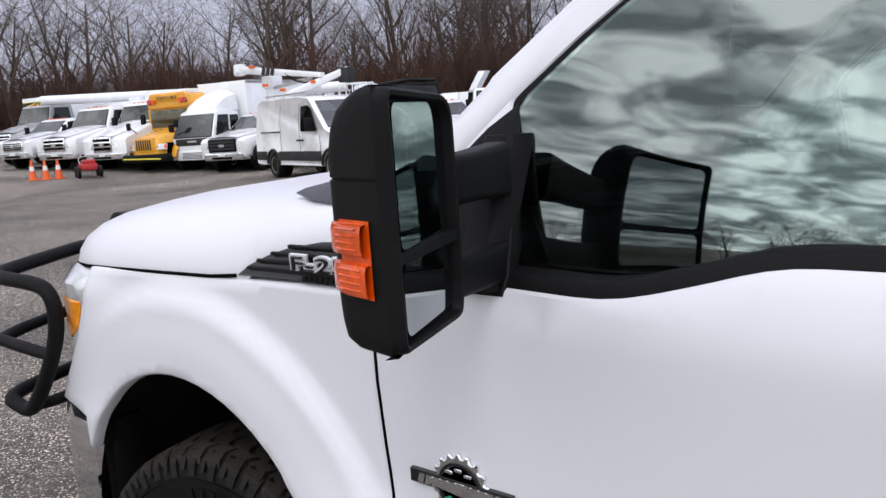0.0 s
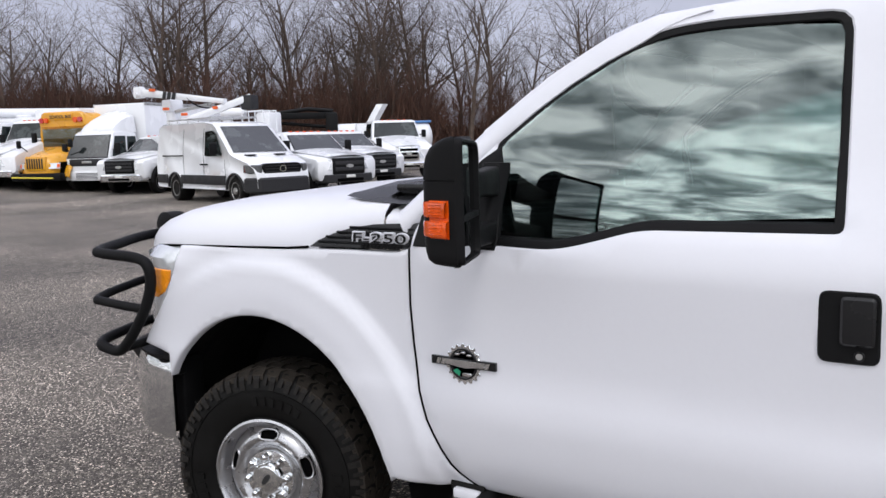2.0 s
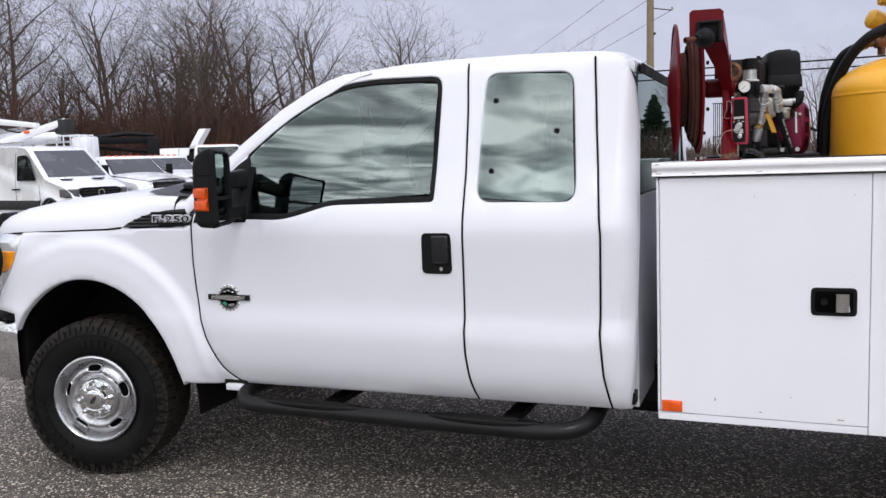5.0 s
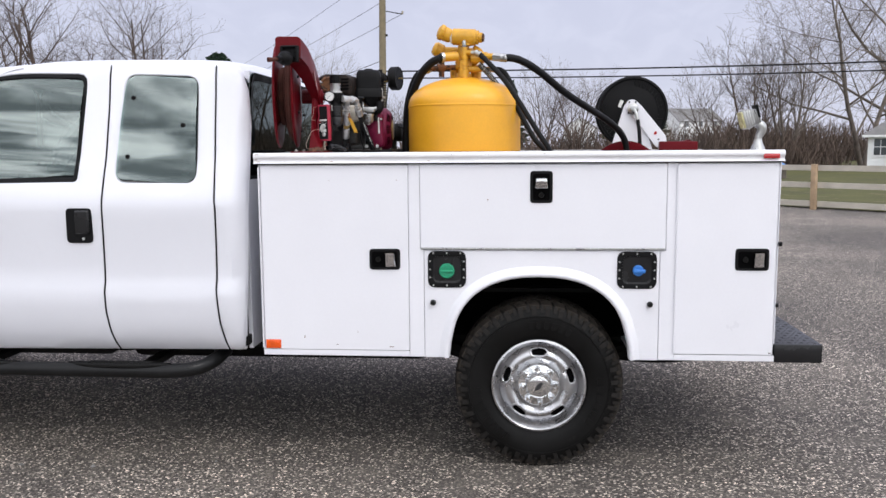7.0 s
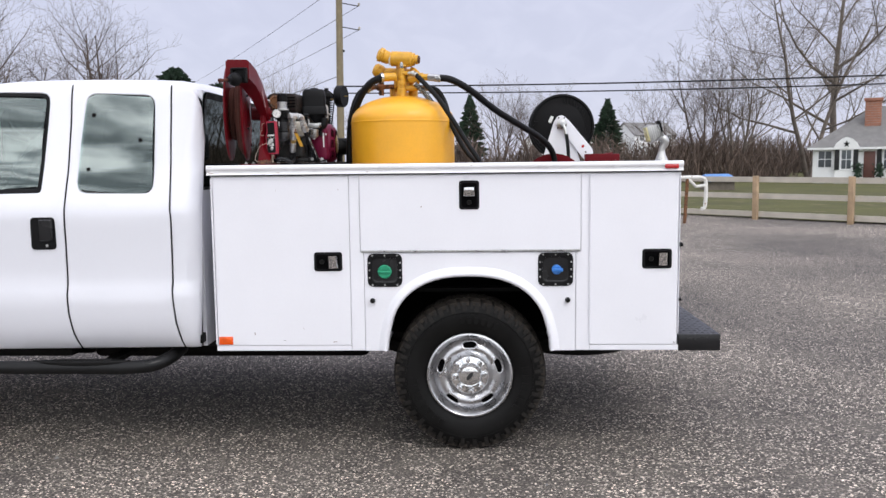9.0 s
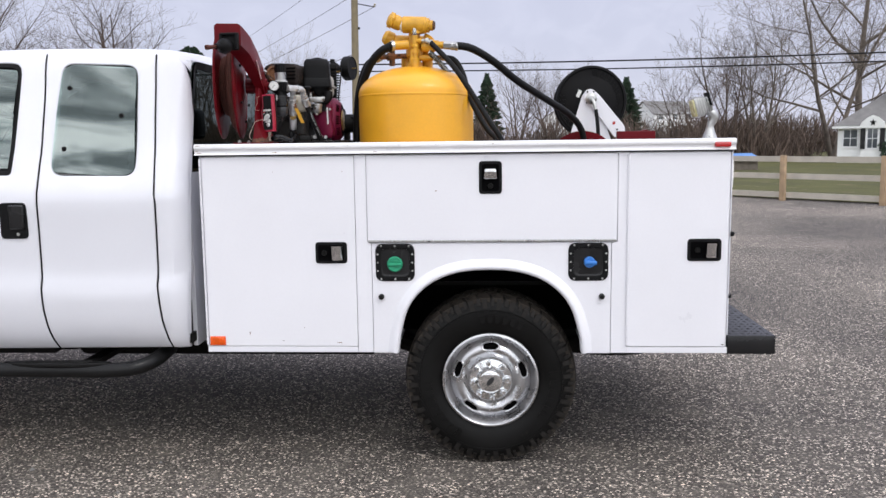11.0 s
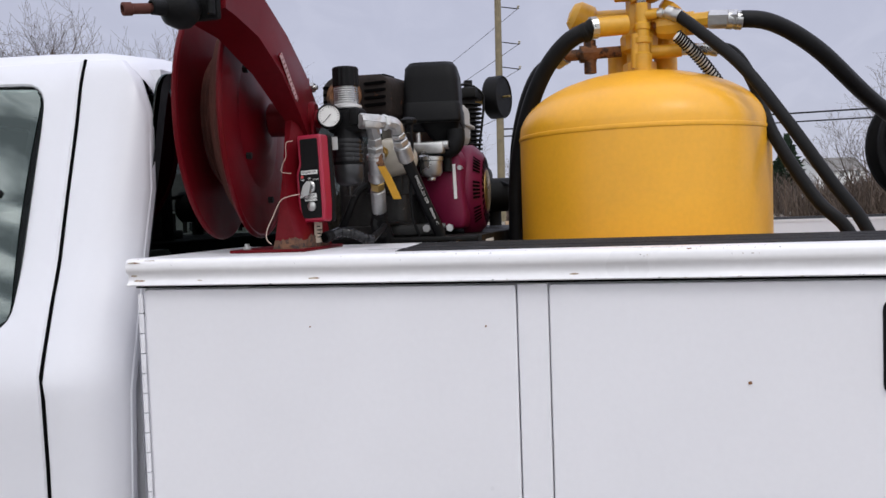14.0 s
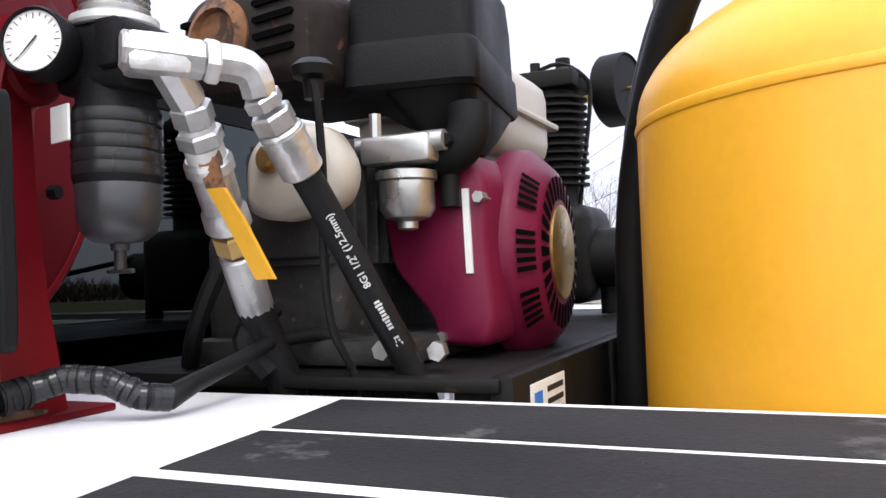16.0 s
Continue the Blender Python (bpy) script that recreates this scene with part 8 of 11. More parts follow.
part("disc_sticker", Geo(Matrix.Translation((1.862, 1.7705, 1.812)) @ Matrix.Rotation(radians(24), 4, "Y")).box((-0.011, -0.001, -0.024), (0.011, 0.001, 0.024)), WHITEP, r2, "pale paper sticker")
r2.location.y += 0.08
r2.location.z -= 0.03
# low red reel in the bed
r3 = thing("red_hose_reel", (1.85, 1.50, 0.80), "flat red hose reel lying in the bed", "hose reel")
part("reel_flange", Geo().lathe([(0.0, 0.0), (0.20, 0.0), (0.215, 0.01), (0.215, 0.02), (0.20, 0.022), (0.16, 0.012), (0.0, 0.012)], (1.84, 1.42, 1.325), (0, -1, 0), 48), REDP, r3)
part("reel_frame", Geo().rbox((2.05, 1.46, 1.30), (2.28, 1.50, 1.535), 0.006).cyl((1.84, 1.40, 1.325), (2.2, 1.48, 1.32), 0.03, 12).rbox((1.80, 1.38, 0.80), (1.90, 1.46, 1.30), 0.005), REDP, r3)
part("red_lever", Geo().prism(rounded([(2.065, 1.495), (2.22, 1.497), (2.245, 1.545), (2.15, 1.530), (2.09, 1.528)], 0.01, 2), "y", 1.50, 1.56, 0.003), REDP, r3)

# work lamp on the rear corner of the body
lamp2 = thing("work_lamp", (2.300, 0.14, 1.487), "grey finned flood lamp on the body corner", "lamp")
part("lamp_base", Geo().lathe([(0.042, 0), (0.040, 0.006), (0.026, 0.040), (0.022, 0.060)], (2.300, 0.14, 1.487), (0, 0, 1), 20), STEEL, lamp2)
part("lamp_elbow", Geo().tube([(2.300, 0.14, 1.53), (2.304, 0.14, 1.565), (2.318, 0.14, 1.595), (2.315, 0.14, 1.622), (2.288, 0.14, 1.640)], [0.020, 0.021, 0.026, 0.028, 0.024], 14, smooth=4), STEEL, lamp2)
LM = Matrix.Translation((2.252, 0.14, 1.668)) @ Matrix.Rotation(radians(-16), 4, "Y")
part("lamp_head", Geo(LM).loft([[(x, y, z) for y, z in rounded([(-h, -h), (h, -h), (h, h), (-h, h)], 0.014, 3)] for x, h in ((-0.046, 0.054), (-0.040, 0.056), (0.010, 0.044), (0.040, 0.030))], closed=True, caps=True), STEEL, lamp2, "cast grey lamp housing")
for k in range(6):
    x = -0.030 + 0.014 * k
    h = 0.058 - 0.0035 * k
    part("cooling_fin", Geo(LM).prism(rounded([(-h, -h), (h, -h), (h, h), (-h, h)], 0.012, 3), "x", x, x + 0.005, 0.001), STEEL, lamp2)
part("lamp_lens", Geo(LM).prism(rounded([(-0.048, -0.048), (0.048, -0.048), (0.048, 0.048), (-0.048, 0.048)], 0.012, 3), "x", -0.056, -0.044, 0.003), LAMPLENS, lamp2, "pale yellow lamp lens")
part("lamp_bracket", Geo(LM).rbox((0.036, -0.05, -0.01), (0.046, 0.05, 0.066), 0.004), BLACK, lamp2)
lamp2.scale = (0.78, 0.78, 0.78)
lamp2.location.x -= 0.04

# ---- parked vehicles across the lot ----
FLEET = mat("fleet_white_paint", (0.76, 0.77, 0.79), 0.25, var=0.04, scale=1.2, coat=0.4, col2=(0.62, 0.61, 0.58), thresh=0.72)
GREYP = mat("grey_truck_paint", (0.33, 0.34, 0.35), 0.3, var=0.05, scale=1.5, coat=0.3)
BUSYEL = mat("school_bus_yellow", (0.68, 0.32, 0.012), 0.32, var=0.05, scale=1.5, coat=0.3)
SAFETY = mat("reflective_yellow", (0.72, 0.60, 0.05), 0.4, var=0.06)
SHIELD = pane_mat("windscreen_glass", (0.42, 0.50, 0.50), 1.75)
FARGLASS = pane_mat("far_side_glass", (0.09, 0.11, 0.115), 1.55)
LEDGE = mat("dull_dark_plastic", (0.022, 0.022, 0.024), 0.6, var=0.1, spec=0.3)
BLUETARP = mat("blue_sheet", (0.09, 0.22, 0.48), 0.5, var=0.15, scale=2)
REDPAINT = mat("red_paint", (0.42, 0.02, 0.025), 0.35, var=0.1, scale=3)


def sheet_on(g, c, u0, u1, v0, v1, out=0.008, n=1):
    """A thin plate on the four-cornered face c (low left, low right, high right, high left), proud of it."""
    c = [Vector(p) for p in c]
    at = lambda u, v: (c[0].lerp(c[1], u)).lerp(c[3].lerp(c[2], u), v)
    nn = (c[1] - c[0]).cross(c[3] - c[0]).normalized()
    q = [at(u0, v0), at(u1, v0), at(u1, v1), at(u0, v1)]
    vs = [p - nn * 0.004 for p in q] + [p + nn * out for p in q]
    return g.put(vs, [(0, 3, 2, 1), (4, 5, 6, 7), (0, 1, 5, 4), (1, 2, 6, 5), (2, 3, 7, 6), (3, 0, 4, 7)])


def road_wheels(th, m, axles, w, r, rim_mat, width=0.26, rear_dual=True):
    for k, ax in enumerate(axles):
        for side in (1, -1):
            y = side * (w / 2 - 0.03)
            ww = width * (1.9 if k and rear_dual else 1.0)
            y0, y1 = y - side * ww, y
            t = part("wheel", Geo(m).lathe([(r * 0.62, 0.02), (r * 0.9, 0), (r, 0.05), (r, ww - 0.05), (r * 0.9, ww), (r * 0.62, ww - 0.02)], (ax, y0, r), (0, side, 0), 28), RUBBER, th)
            hub = (-0.07 if not (k and rear_dual) else -0.13)
            part("rim", Geo(m).lathe([(r * 0.62, ww - 0.012), (r * 0.57, ww - 0.015), (r * 0.5, ww + hub), (r * 0.27, ww + hub + 0.02), (r * 0.22, ww + hub + 0.09), (0.0, ww + hub + 0.10)], (ax, y0, r), (0, side, 0), 24, cap=False), rim_mat, t)


def cab_shell(th, m, rings, paint, sides, shield, back=None, glass=FARGLASS):
    """A cab or house of cross rings (x0, x1, half width, z) with panes on its sides and front."""
    rr = []
    for x0, x1, hw, z in rings:
        rr.append([(p[0], p[1], z) for p in rounded([(x0, -hw), (x1, -hw), (x1, hw), (x0, hw)], 0.09, 3)])
    part("cab", Geo(m).loft(rr, closed=True, caps=True), paint, th, angle=50)
    (a0, a1, ah, az), (b0, b1, bh, bz) = rings[-3], rings[-2]
    left = [(a1, ah, az), (a0, ah, az), (b0, bh, bz), (b1, bh, bz)]
    right = [(a0, -ah, az), (a1, -ah, az), (b1, -bh, bz), (b0, -bh, bz)]
    front = [(a1, -ah, az), (a1, ah, az), (b1, bh, bz), (b1, -bh, bz)]
    for u0, u1, v0, v1 in sides:
        part("side_window", sheet_on(Geo(m), left, u0, u1, v0, v1, 0.012), glass, th, "dark side window")
        part("side_window", sheet_on(Geo(m), right, 1 - u1, 1 - u0, v0, v1, 0.012), glass, th, "dark side window")
    part("windscreen_surround", sheet_on(Geo(m), front, shield[0] - 0.02, shield[1] + 0.02, shield[2] - 0.04, shield[3] + 0.03, 0.008), LEDGE, th)
    part("windscreen", sheet_on(Geo(m), front, *shield, 0.016), SHIELDDARK, th, "dark tinted windscreen")
    return front


# dark glass; the paler patches are sky reflections put into the colour
SHIELDDARK = mat("dark_glass_sky_patches", (0.014, 0.017, 0.017), 0.08, var=0.5, scale=0.6, coat=0.0, col2=(0.05, 0.058, 0.057), thresh=0.52, spec=0.9)


def mirrors(th, m, x, hw, z, h=0.34, col=BLACK):
    for s in (1, -1):
        g = Geo(m).rbox((x - 0.06, s * (hw + 0.20) - 0.10, z - h / 2), (x + 0.07, s * (hw + 0.20) + 0.10, z + h / 2), 0.04)
        g.tube([(x, s * hw, z - 0.05), (x + 0.02, s * (hw + 0.12), z - 0.05)], 0.02, 6)
        part("wing_mirror", g, col, th, "black wing mirror")


def headlamps(th, m, x, y, z, w, h, lean=0.0, amber=True):
    for s in (1, -1):
        a, b = s * y, s * (y + w)
        q = [(x, min(a, b), z), (x - lean, max(a, b), z)] if s > 0 else [(x - lean, min(a, b), z), (x, max(a, b), z)]
        c = [q[0], q[1], (q[1][0] - 0.04, q[1][1], z + h), (q[0][0] - 0.04, q[0][1], z + h)]
        hl = part("headlight", sheet_on(Geo(m), c, 0, 1, 0, 1, 0.03), LENS, th, "clear headlight")
        if amber:
            u = (0.72, 0.98) if s > 0 else (0.02, 0.28)
            part("turn_signal", sheet_on(Geo(m), c, *u, 0.15, 0.85, 0.042), AMBER, hl, "amber turn signal")


def nose_truck(pos, heading, label, length=6.2, w=2.05, hood=(1.18, 1.36), nose=1.15, cowl=1.55, roof=2.02, roof_x=(2.35, 3.5), r=0.41,
               axle=1.0, rear_axle=4.9, grille=CHROME, grille_box=(0.52, 0.72, 1.16), bars=4, bumper=CHROME, flare=None, bed="utility",
               paint=FLEET, lights=True, taper=0.06, group="parked white work trucks", grille_bar=None, rim=STEEL, stacks=False):
    """A bonneted pickup or medium truck; x runs forward from the front bumper."""
    z0 = ground_z(*pos)
    th = thing("work_truck", (pos[0], pos[1], z0), label, "truck", group, heading)
    m = pose(pos[0], pos[1], z0, 0, 0, heading)
    hw = w / 2
    belt = hood[1] + 0.02
    sill = r + 0.12
    # lower body with wheel arches, each flank and the nose in one shell
    cx = -axle
    prof = [(-0.12, 0.62), (-0.10, hood[0] - 0.12), (-0.22, hood[0]), (-nose, hood[1] - 0.03), (-cowl, hood[1]), (-roof_x[1] - 0.05, belt), (-roof_x[1] - 0.05, sill), (cx - r * 1.2, sill)]
    prof += [(cx - r * 1.2 * math.cos(math.pi * i / 9), r + r * 1.2 * math.sin(math.pi * i / 9)) for i in range(1, 9)]
    prof += [(cx + r * 1.18, sill), (-0.16, sill)]
    part("body", Geo(m).prism(prof, "y", -hw, hw, 0.06), paint, th, angle=45)
    # black box in place of the shade under the arches
    part("wheel_well", Geo(m).box((cx - r * 1.25, -hw + 0.14, sill - 0.06), (cx + r * 1.25, hw - 0.14, r * 2.2)), GAP, th)
    # raised bonnet
    part("bonnet", Geo(m).loft([[(-0.14 - nose * t, y * (hw - taper - 0.30 * (1 - t)), hood[0] + (hood[1] - hood[0]) * t + 0.05 * (1 - y * y) + 0.015) for y in (-1, -0.7, -0.3, 0, 0.3, 0.7, 1)] for t in (0, 0.12, 0.35, 0.7, 1.0, (cowl) / max(nose, 0.1))]), paint, th, angle=60)
    rings = [(-roof_x[1], -cowl + 0.10, hw - 0.06, sill), (-roof_x[1], -cowl + 0.06, hw - 0.03, belt - 0.05), (-roof_x[1], -cowl + 0.02, hw - 0.05, belt), (-roof_x[1] + 0.05, -roof_x[0] + 0.1, hw - 0.19, roof - 0.06), (-roof_x[1] + 0.14, -roof_x[0] - 0.05, hw - 0.30, roof)]
    span = roof_x[1] - roof_x[0]
    sides = [(0.13, 0.52, 0.06, 0.88), (0.57, 0.94, 0.06, 0.88)] if span > 1.3 else [(0.16, 0.82, 0.06, 0.88)]
    cab_shell(th, m, rings, paint, sides, (0.06, 0.94, 0.08, 0.90))
    # door seams and handles
    for s in (1, -1):
        for x in ([-cowl - 0.15, -cowl - 0.15 - span * 0.55, -roof_x[1] + 0.1] if span > 1.3 else [-cowl - 0.12, -roof_x[1] + 0.12]):
            part("door_seam", Geo(m).box((x - 0.006, s * hw - 0.012, sill + 0.05), (x + 0.006, s * hw + 0.002, belt)), GAP, th)
        part("door_handle", Geo(m).rbox((-cowl - 0.95, s * hw - 0.01, belt - 0.16), (-cowl - 0.75, s * hw + 0.03, belt - 0.11), 0.01), BLACK, th)
    mirrors(th, m, -cowl - 0.18, hw - 0.05, belt + 0.16)
    gy, ga, gb = grille_box
    gr = part("grille", Geo(m).rbox((-0.16, -gy, ga), (-0.05, gy, gb), 0.03), grille, th, "broad radiator grille")
    for i in range(bars):
        z = ga + 0.06 + (gb - ga - 0.12) * (i + 0.5) / bars
        part("grille_slot", Geo(m).rbox((-0.07, -gy + 0.06, z - 0.3 * (gb - ga - 0.1) / bars), (-0.036, gy - 0.06, z + 0.3 * (gb - ga - 0.1) / bars), 0.008), GAP if grille is not BLACK else LEDGE, gr)
    part("badge", Geo(m).prism([(0.13 * math.cos(a * math.pi / 8), (ga + gb) / 2 + 0.05 * math.sin(a * math.pi / 8)) for a in range(16)], "x", -0.04, -0.02), STEEL, gr, "plain oval badge")
    if lights:
        headlamps(th, m, -0.10, gy + 0.03, ga + 0.12, hw - gy - 0.06, (gb - ga) * 0.62, 0.14)
    b = Geo(m).prism(rounded([(-0.30, -hw), (-0.02, -hw + 0.25), (0.0, 0.0), (-0.02, hw - 0.25), (-0.30, hw), (-0.36, hw - 0.02), (-0.36, -hw + 0.02)], 0.05, 3), "z", 0.46, 0.70, 0.03)
    bp = part("front_bumper", b, bumper, th, "chrome front bumper" if bumper is CHROME else "dark front bumper")
    part("bumper_slot", Geo(m).rbox((-0.06, -0.45, 0.50), (0.012, 0.45, 0.58), 0.01), GAP, bp)
    part("plate", Geo(m).rbox((-0.02, -0.15, 0.60), (0.02, 0.15, 0.68), 0.004), WHITEP, bp)
    if flare:
        for s in (1, -1):
            pts = [(cx + r * 1.32 * math.cos(math.pi * i / 12), s * (hw + 0.05), r + r * 1.28 * math.sin(math.pi * i / 12)) for i in range(13)]
            part("fender_flare", Geo(m).tube(pts, 0.075, 6), flare, th, "black fender flare")
    for i in range(5):
        part("roof_marker", Geo(m).rbox((-roof_x[0] - 0.12, -0.5 + 0.25 * i - 0.04, roof - 0.02), (-roof_x[0] - 0.02, -0.5 + 0.25 * i + 0.04, roof + 0.03), 0.01), AMBER, th, "amber roof marker")
    part("chassis", Geo(m).box((-length, -0.45, 0.55), (-0.4, 0.45, 0.75)), LEDGE, th)
    x0 = -roof_x[1] - 0.12
    if bed == "utility":
        ub = part("service_body", Geo(m).rbox((-length, -hw - 0.06, 0.72), (x0, hw + 0.06, 1.55), 0.03), paint, th, "white service body")
        for i in range(4):
            a = x0 - 0.08 - (length + x0 - 0.1) * i / 4
            for s in (1, -1):
                part("locker_door", Geo(m).rbox((a - (length + x0) / 4 + 0.12, s * (hw + 0.06) - 0.01, 0.80), (a, s * (hw + 0.06) + 0.012, 1.48), 0.01), paint, ub)
    elif bed == "box":
        part("cargo_box", Geo(m).rbox((-length, -1.15, 0.85), (x0, 1.15, 3.1), 0.05), paint, th, "white cargo box")
    elif bed == "flat":
        part("flat_bed", Geo(m).rbox((-length, -hw, 0.85), (x0, hw, 1.0), 0.03), LEDGE, th)
    road_wheels(th, m, [cx, -rear_axle], w, r, rim)
    return th, m


ROW = -76.0
nose_truck((-26.2, 16.2), ROW, "white heavy pickup with black grille and fender flares", w=2.1, hood=(1.22, 1.40), roof=2.05, grille=BLACK, grille_box=(0.62, 0.74, 1.20), bars=3, flare=BLACK, r=0.43)
nose_truck((-32.2, 14.9), ROW, "white medium truck with sloping bonnet and chrome grille", w=2.35, length=8.5, hood=(1.32, 1.80), nose=1.6, cowl=1.95, roof=2.62, roof_x=(2.35, 3.5), r=0.50, axle=1.1, rear_axle=6.6, grille_box=(0.50, 0.74, 1.36), bars=3, taper=0.35, bed="box")
nose_truck((-34.3, 14.0), ROW, "white medium truck with wide chrome grille", w=2.3, length=8.0, hood=(1.30, 1.62), nose=1.5, cowl=1.85, roof=2.45, roof_x=(2.35, 3.4), r=0.47, axle=1.1, rear_axle=6.3, grille_box=(0.62, 0.76, 1.30), bars=3, taper=0.12)
nose_truck((-36.7, 13.4), ROW, "white pickup truck with chrome bar grille", w=2.05, hood=(1.20, 1.38), roof=2.0, roof_x=(2.3, 3.9), grille_box=(0.60, 0.74, 1.16), bars=4)
nose_truck((-41.0, 14.8), ROW, "grey heavy truck with a tall cab", w=2.4, length=8.5, hood=(1.45, 1.8), nose=1.4, cowl=1.7, roof=2.7, roof_x=(2.1, 3.2), r=0.5, axle=1.15, rear_axle=6.5, grille_box=(0.50, 0.80, 1.44), bars=4, taper=0.25, paint=GREYP, bumper=BLACK, bed="flat")
nose_truck((-16.1, 16.7), -15, "white crew-cab pickup with black crossbar grille", w=2.02, hood=(1.18, 1.34), roof=1.96, roof_x=(2.3, 4.2), length=6.4, grille=BLACK, grille_box=(0.55, 0.70, 1.16), bars=2, bumper=LEDGE, rear_axle=4.9)
nose_truck((-17.5, 20.1), -15, "white pickup with a black grille and ladder rack", w=2.02, hood=(1.20, 1.38), roof=2.0, roof_x=(2.3, 3.5), length=6.4, grille=BLACK, grille_box=(0.60, 0.72, 1.18), bars=3, bumper=LEDGE, rear_axle=4.9)
nose_truck((-21.3, 26.9), -38, "white long-nose truck with a chrome grille", w=2.35, length=8.0, hood=(1.35, 1.75), nose=1.6, cowl=1.95, roof=2.55, roof_x=(2.35, 3.5), r=0.5, axle=1.1, rear_axle=6.4, grille_box=(0.46, 0.76, 1.38), bars=3, taper=0.35, bed="flat")


def cargo_van(pos, heading):
    """A white panel van with a sloping nose; x runs forward from the front bumper."""
    z0 = ground_z(*pos)
    th = thing("cargo_van", (pos[0], pos[1], z0), "white panel van with dark lower cladding and black grille", "van", "", heading)
    m = pose(pos[0], pos[1], z0 + 0.07, 0, 0, heading) @ Matrix.Diagonal((1.0, 1.0, 0.93, 1.0))
    r, hw = 0.37, 0.99
    axles = [-0.98, -4.70]
    low = [(-0.10, 0.34)]
    prof = [(-0.02, 0.42), (-0.03, 0.72), (-0.12, 0.98), (-0.32, 1.14), (-0.95, 1.34), (-1.15, 1.42), (-2.05, 2.22), (-2.25, 2.33), (-2.8, 2.40), (-5.6, 2.40), (-5.82, 2.30), (-5.93, 1.2), (-5.95, 0.45)]
    lowrow = [(-5.90, 0.36)]
    for cx in reversed(axles):
        lowrow += [(cx - r * 1.22, 0.34)] + [(cx - r * 1.22 * math.cos(math.pi * i / 10), r + r * 1.22 * math.sin(math.pi * i / 10)) for i in range(1, 10)] + [(cx + r * 1.22, 0.34)]
    side = prof + lowrow + [(-0.12, 0.34)]
    # flanks lean in above the belt line
    def wide(x, z):
        k = max(0.0, (z - 1.15) / 1.25)
        n = max(0.0, 1 + x / 0.9)
        return hw - 0.13 * k * k - 0.20 * n * n
    ins = inset(side, 0.07)
    rings = [[(x, -wide(x, z) + 0.05, z) for x, z in inset(side, 0.07)], [(x, -wide(x, z) + 0.015, z) for x, z in inset(side, 0.02)], [(x, -wide(x, z) + 0.04, z) for x, z in side]]
    rings = [rings[0], rings[1], rings[2], [(x, wide(x, z) - 0.04, z) for x, z in side], [(x, wide(x, z) - 0.015, z) for x, z in inset(side, 0.02)], [(x, wide(x, z) - 0.05, z) for x, z in ins]]
    part("body", Geo(m).loft(rings, closed=True, caps=True), FLEET, th, angle=40)
    for cx in axles:
        # black box that paints the shade inside the arch
        part("wheel_well", Geo(m).box((cx - r * 1.24, -hw + 0.16, 0.36), (cx + r * 1.24, hw - 0.16, r * 2.3)), GAP, th)
    # windscreen between the pillars
    front = [(-1.17, -0.84, 1.45), (-1.17, 0.84, 1.45), (-2.04, 0.74, 2.225), (-2.04, -0.74, 2.225)]
    part("windscreen", sheet_on(Geo(m), front, 0.0, 1.0, 0.0, 1.0, 0.016), SHIELDDARK, th, "dark windscreen")
    for s in (1, -1):
        y = lambda x, z: s * (wide(x, z) - 0.012)
        pts = rounded([(-1.62, 1.36), (-2.62, 1.36), (-2.62, 2.10), (-2.20, 2.12), (-2.0, 2.02)], 0.05, 3)
        g = Geo(m).put([(x, y(x, z) - s * 0.015, z) for x, z in pts] + [(x, y(x, z) + s * 0.010, z) for x, z in pts], [tuple(range(len(pts))), tuple(range(len(pts), 2 * len(pts)))] + [(i, (i + 1) % len(pts), len(pts) + (i + 1) % len(pts), len(pts) + i) for i in range(len(pts))])
        part("side_window", g, FARGLASS, th, "dark door window")
        for x in (-1.45, -2.72, -4.02):
            part("door_seam", Geo(m).tube([(x, y(x, z), z) for z in (0.5, 0.9, 1.2, 1.6, 2.0, 2.2)] if x < -2 else [(x, y(x, z), z) for z in (0.72, 0.9, 1.25)], 0.006, 4), GAP, th)
        part("slide_rail", Geo(m).rbox((-5.5, s * 0.955 - 0.012, 1.36), (-4.1, s * 0.955 + 0.012, 1.40), 0.004), LEDGE, th)
        for x in (-2.62, -2.86):
            part("door_handle", Geo(m).rbox((x - 0.10, s * 0.975 - 0.01, 1.08), (x + 0.10, s * 0.975 + 0.025, 1.13), 0.01), BLACK, th)
        for a, b in ((-1.46, -4.20), (-5.16, -5.86)):
            part("side_cladding", Geo(m).rbox((b, s * 0.985 - 0.03, 0.50), (a, s * 0.985 + 0.012, 0.78), 0.012), LEDGE, th, "dark side cladding")
        for cx in axles:
            pts = [(cx + r * 1.25 * math.cos(math.pi * i / 12), s * (wide(cx + r * 1.25 * math.cos(math.pi * i / 12), 0.6) - 0.03), r + r * 1.25 * math.sin(math.pi * i / 12)) for i in range(13)]
            part("arch_trim", Geo(m).tube(pts, 0.04, 6), LEDGE, th, "dark wheel arch trim")
        g = Geo(m).rbox((-1.78, s * 1.16 - 0.11, 1.38), (-1.66, s * 1.16 + 0.11, 1.76), 0.05)
        g.tube([(-1.7, s * 0.93, 1.42), (-1.7, s * 1.1, 1.46)], 0.03, 6)
        part("wing_mirror", g, BLACK, th, "black wing mirror")
        c = rounded([(-0.60, s * 0.90), (-0.34, s * 0.905), (-0.10, s * 0.80), (-0.055, s * 0.62), (-0.30, s * 0.60)][::s], 0.03, 2)
        part("headlight", Geo(m).prism(c, "z", 0.84, 1.09, 0.03), DARKLENS, th, "dark smoked headlight")
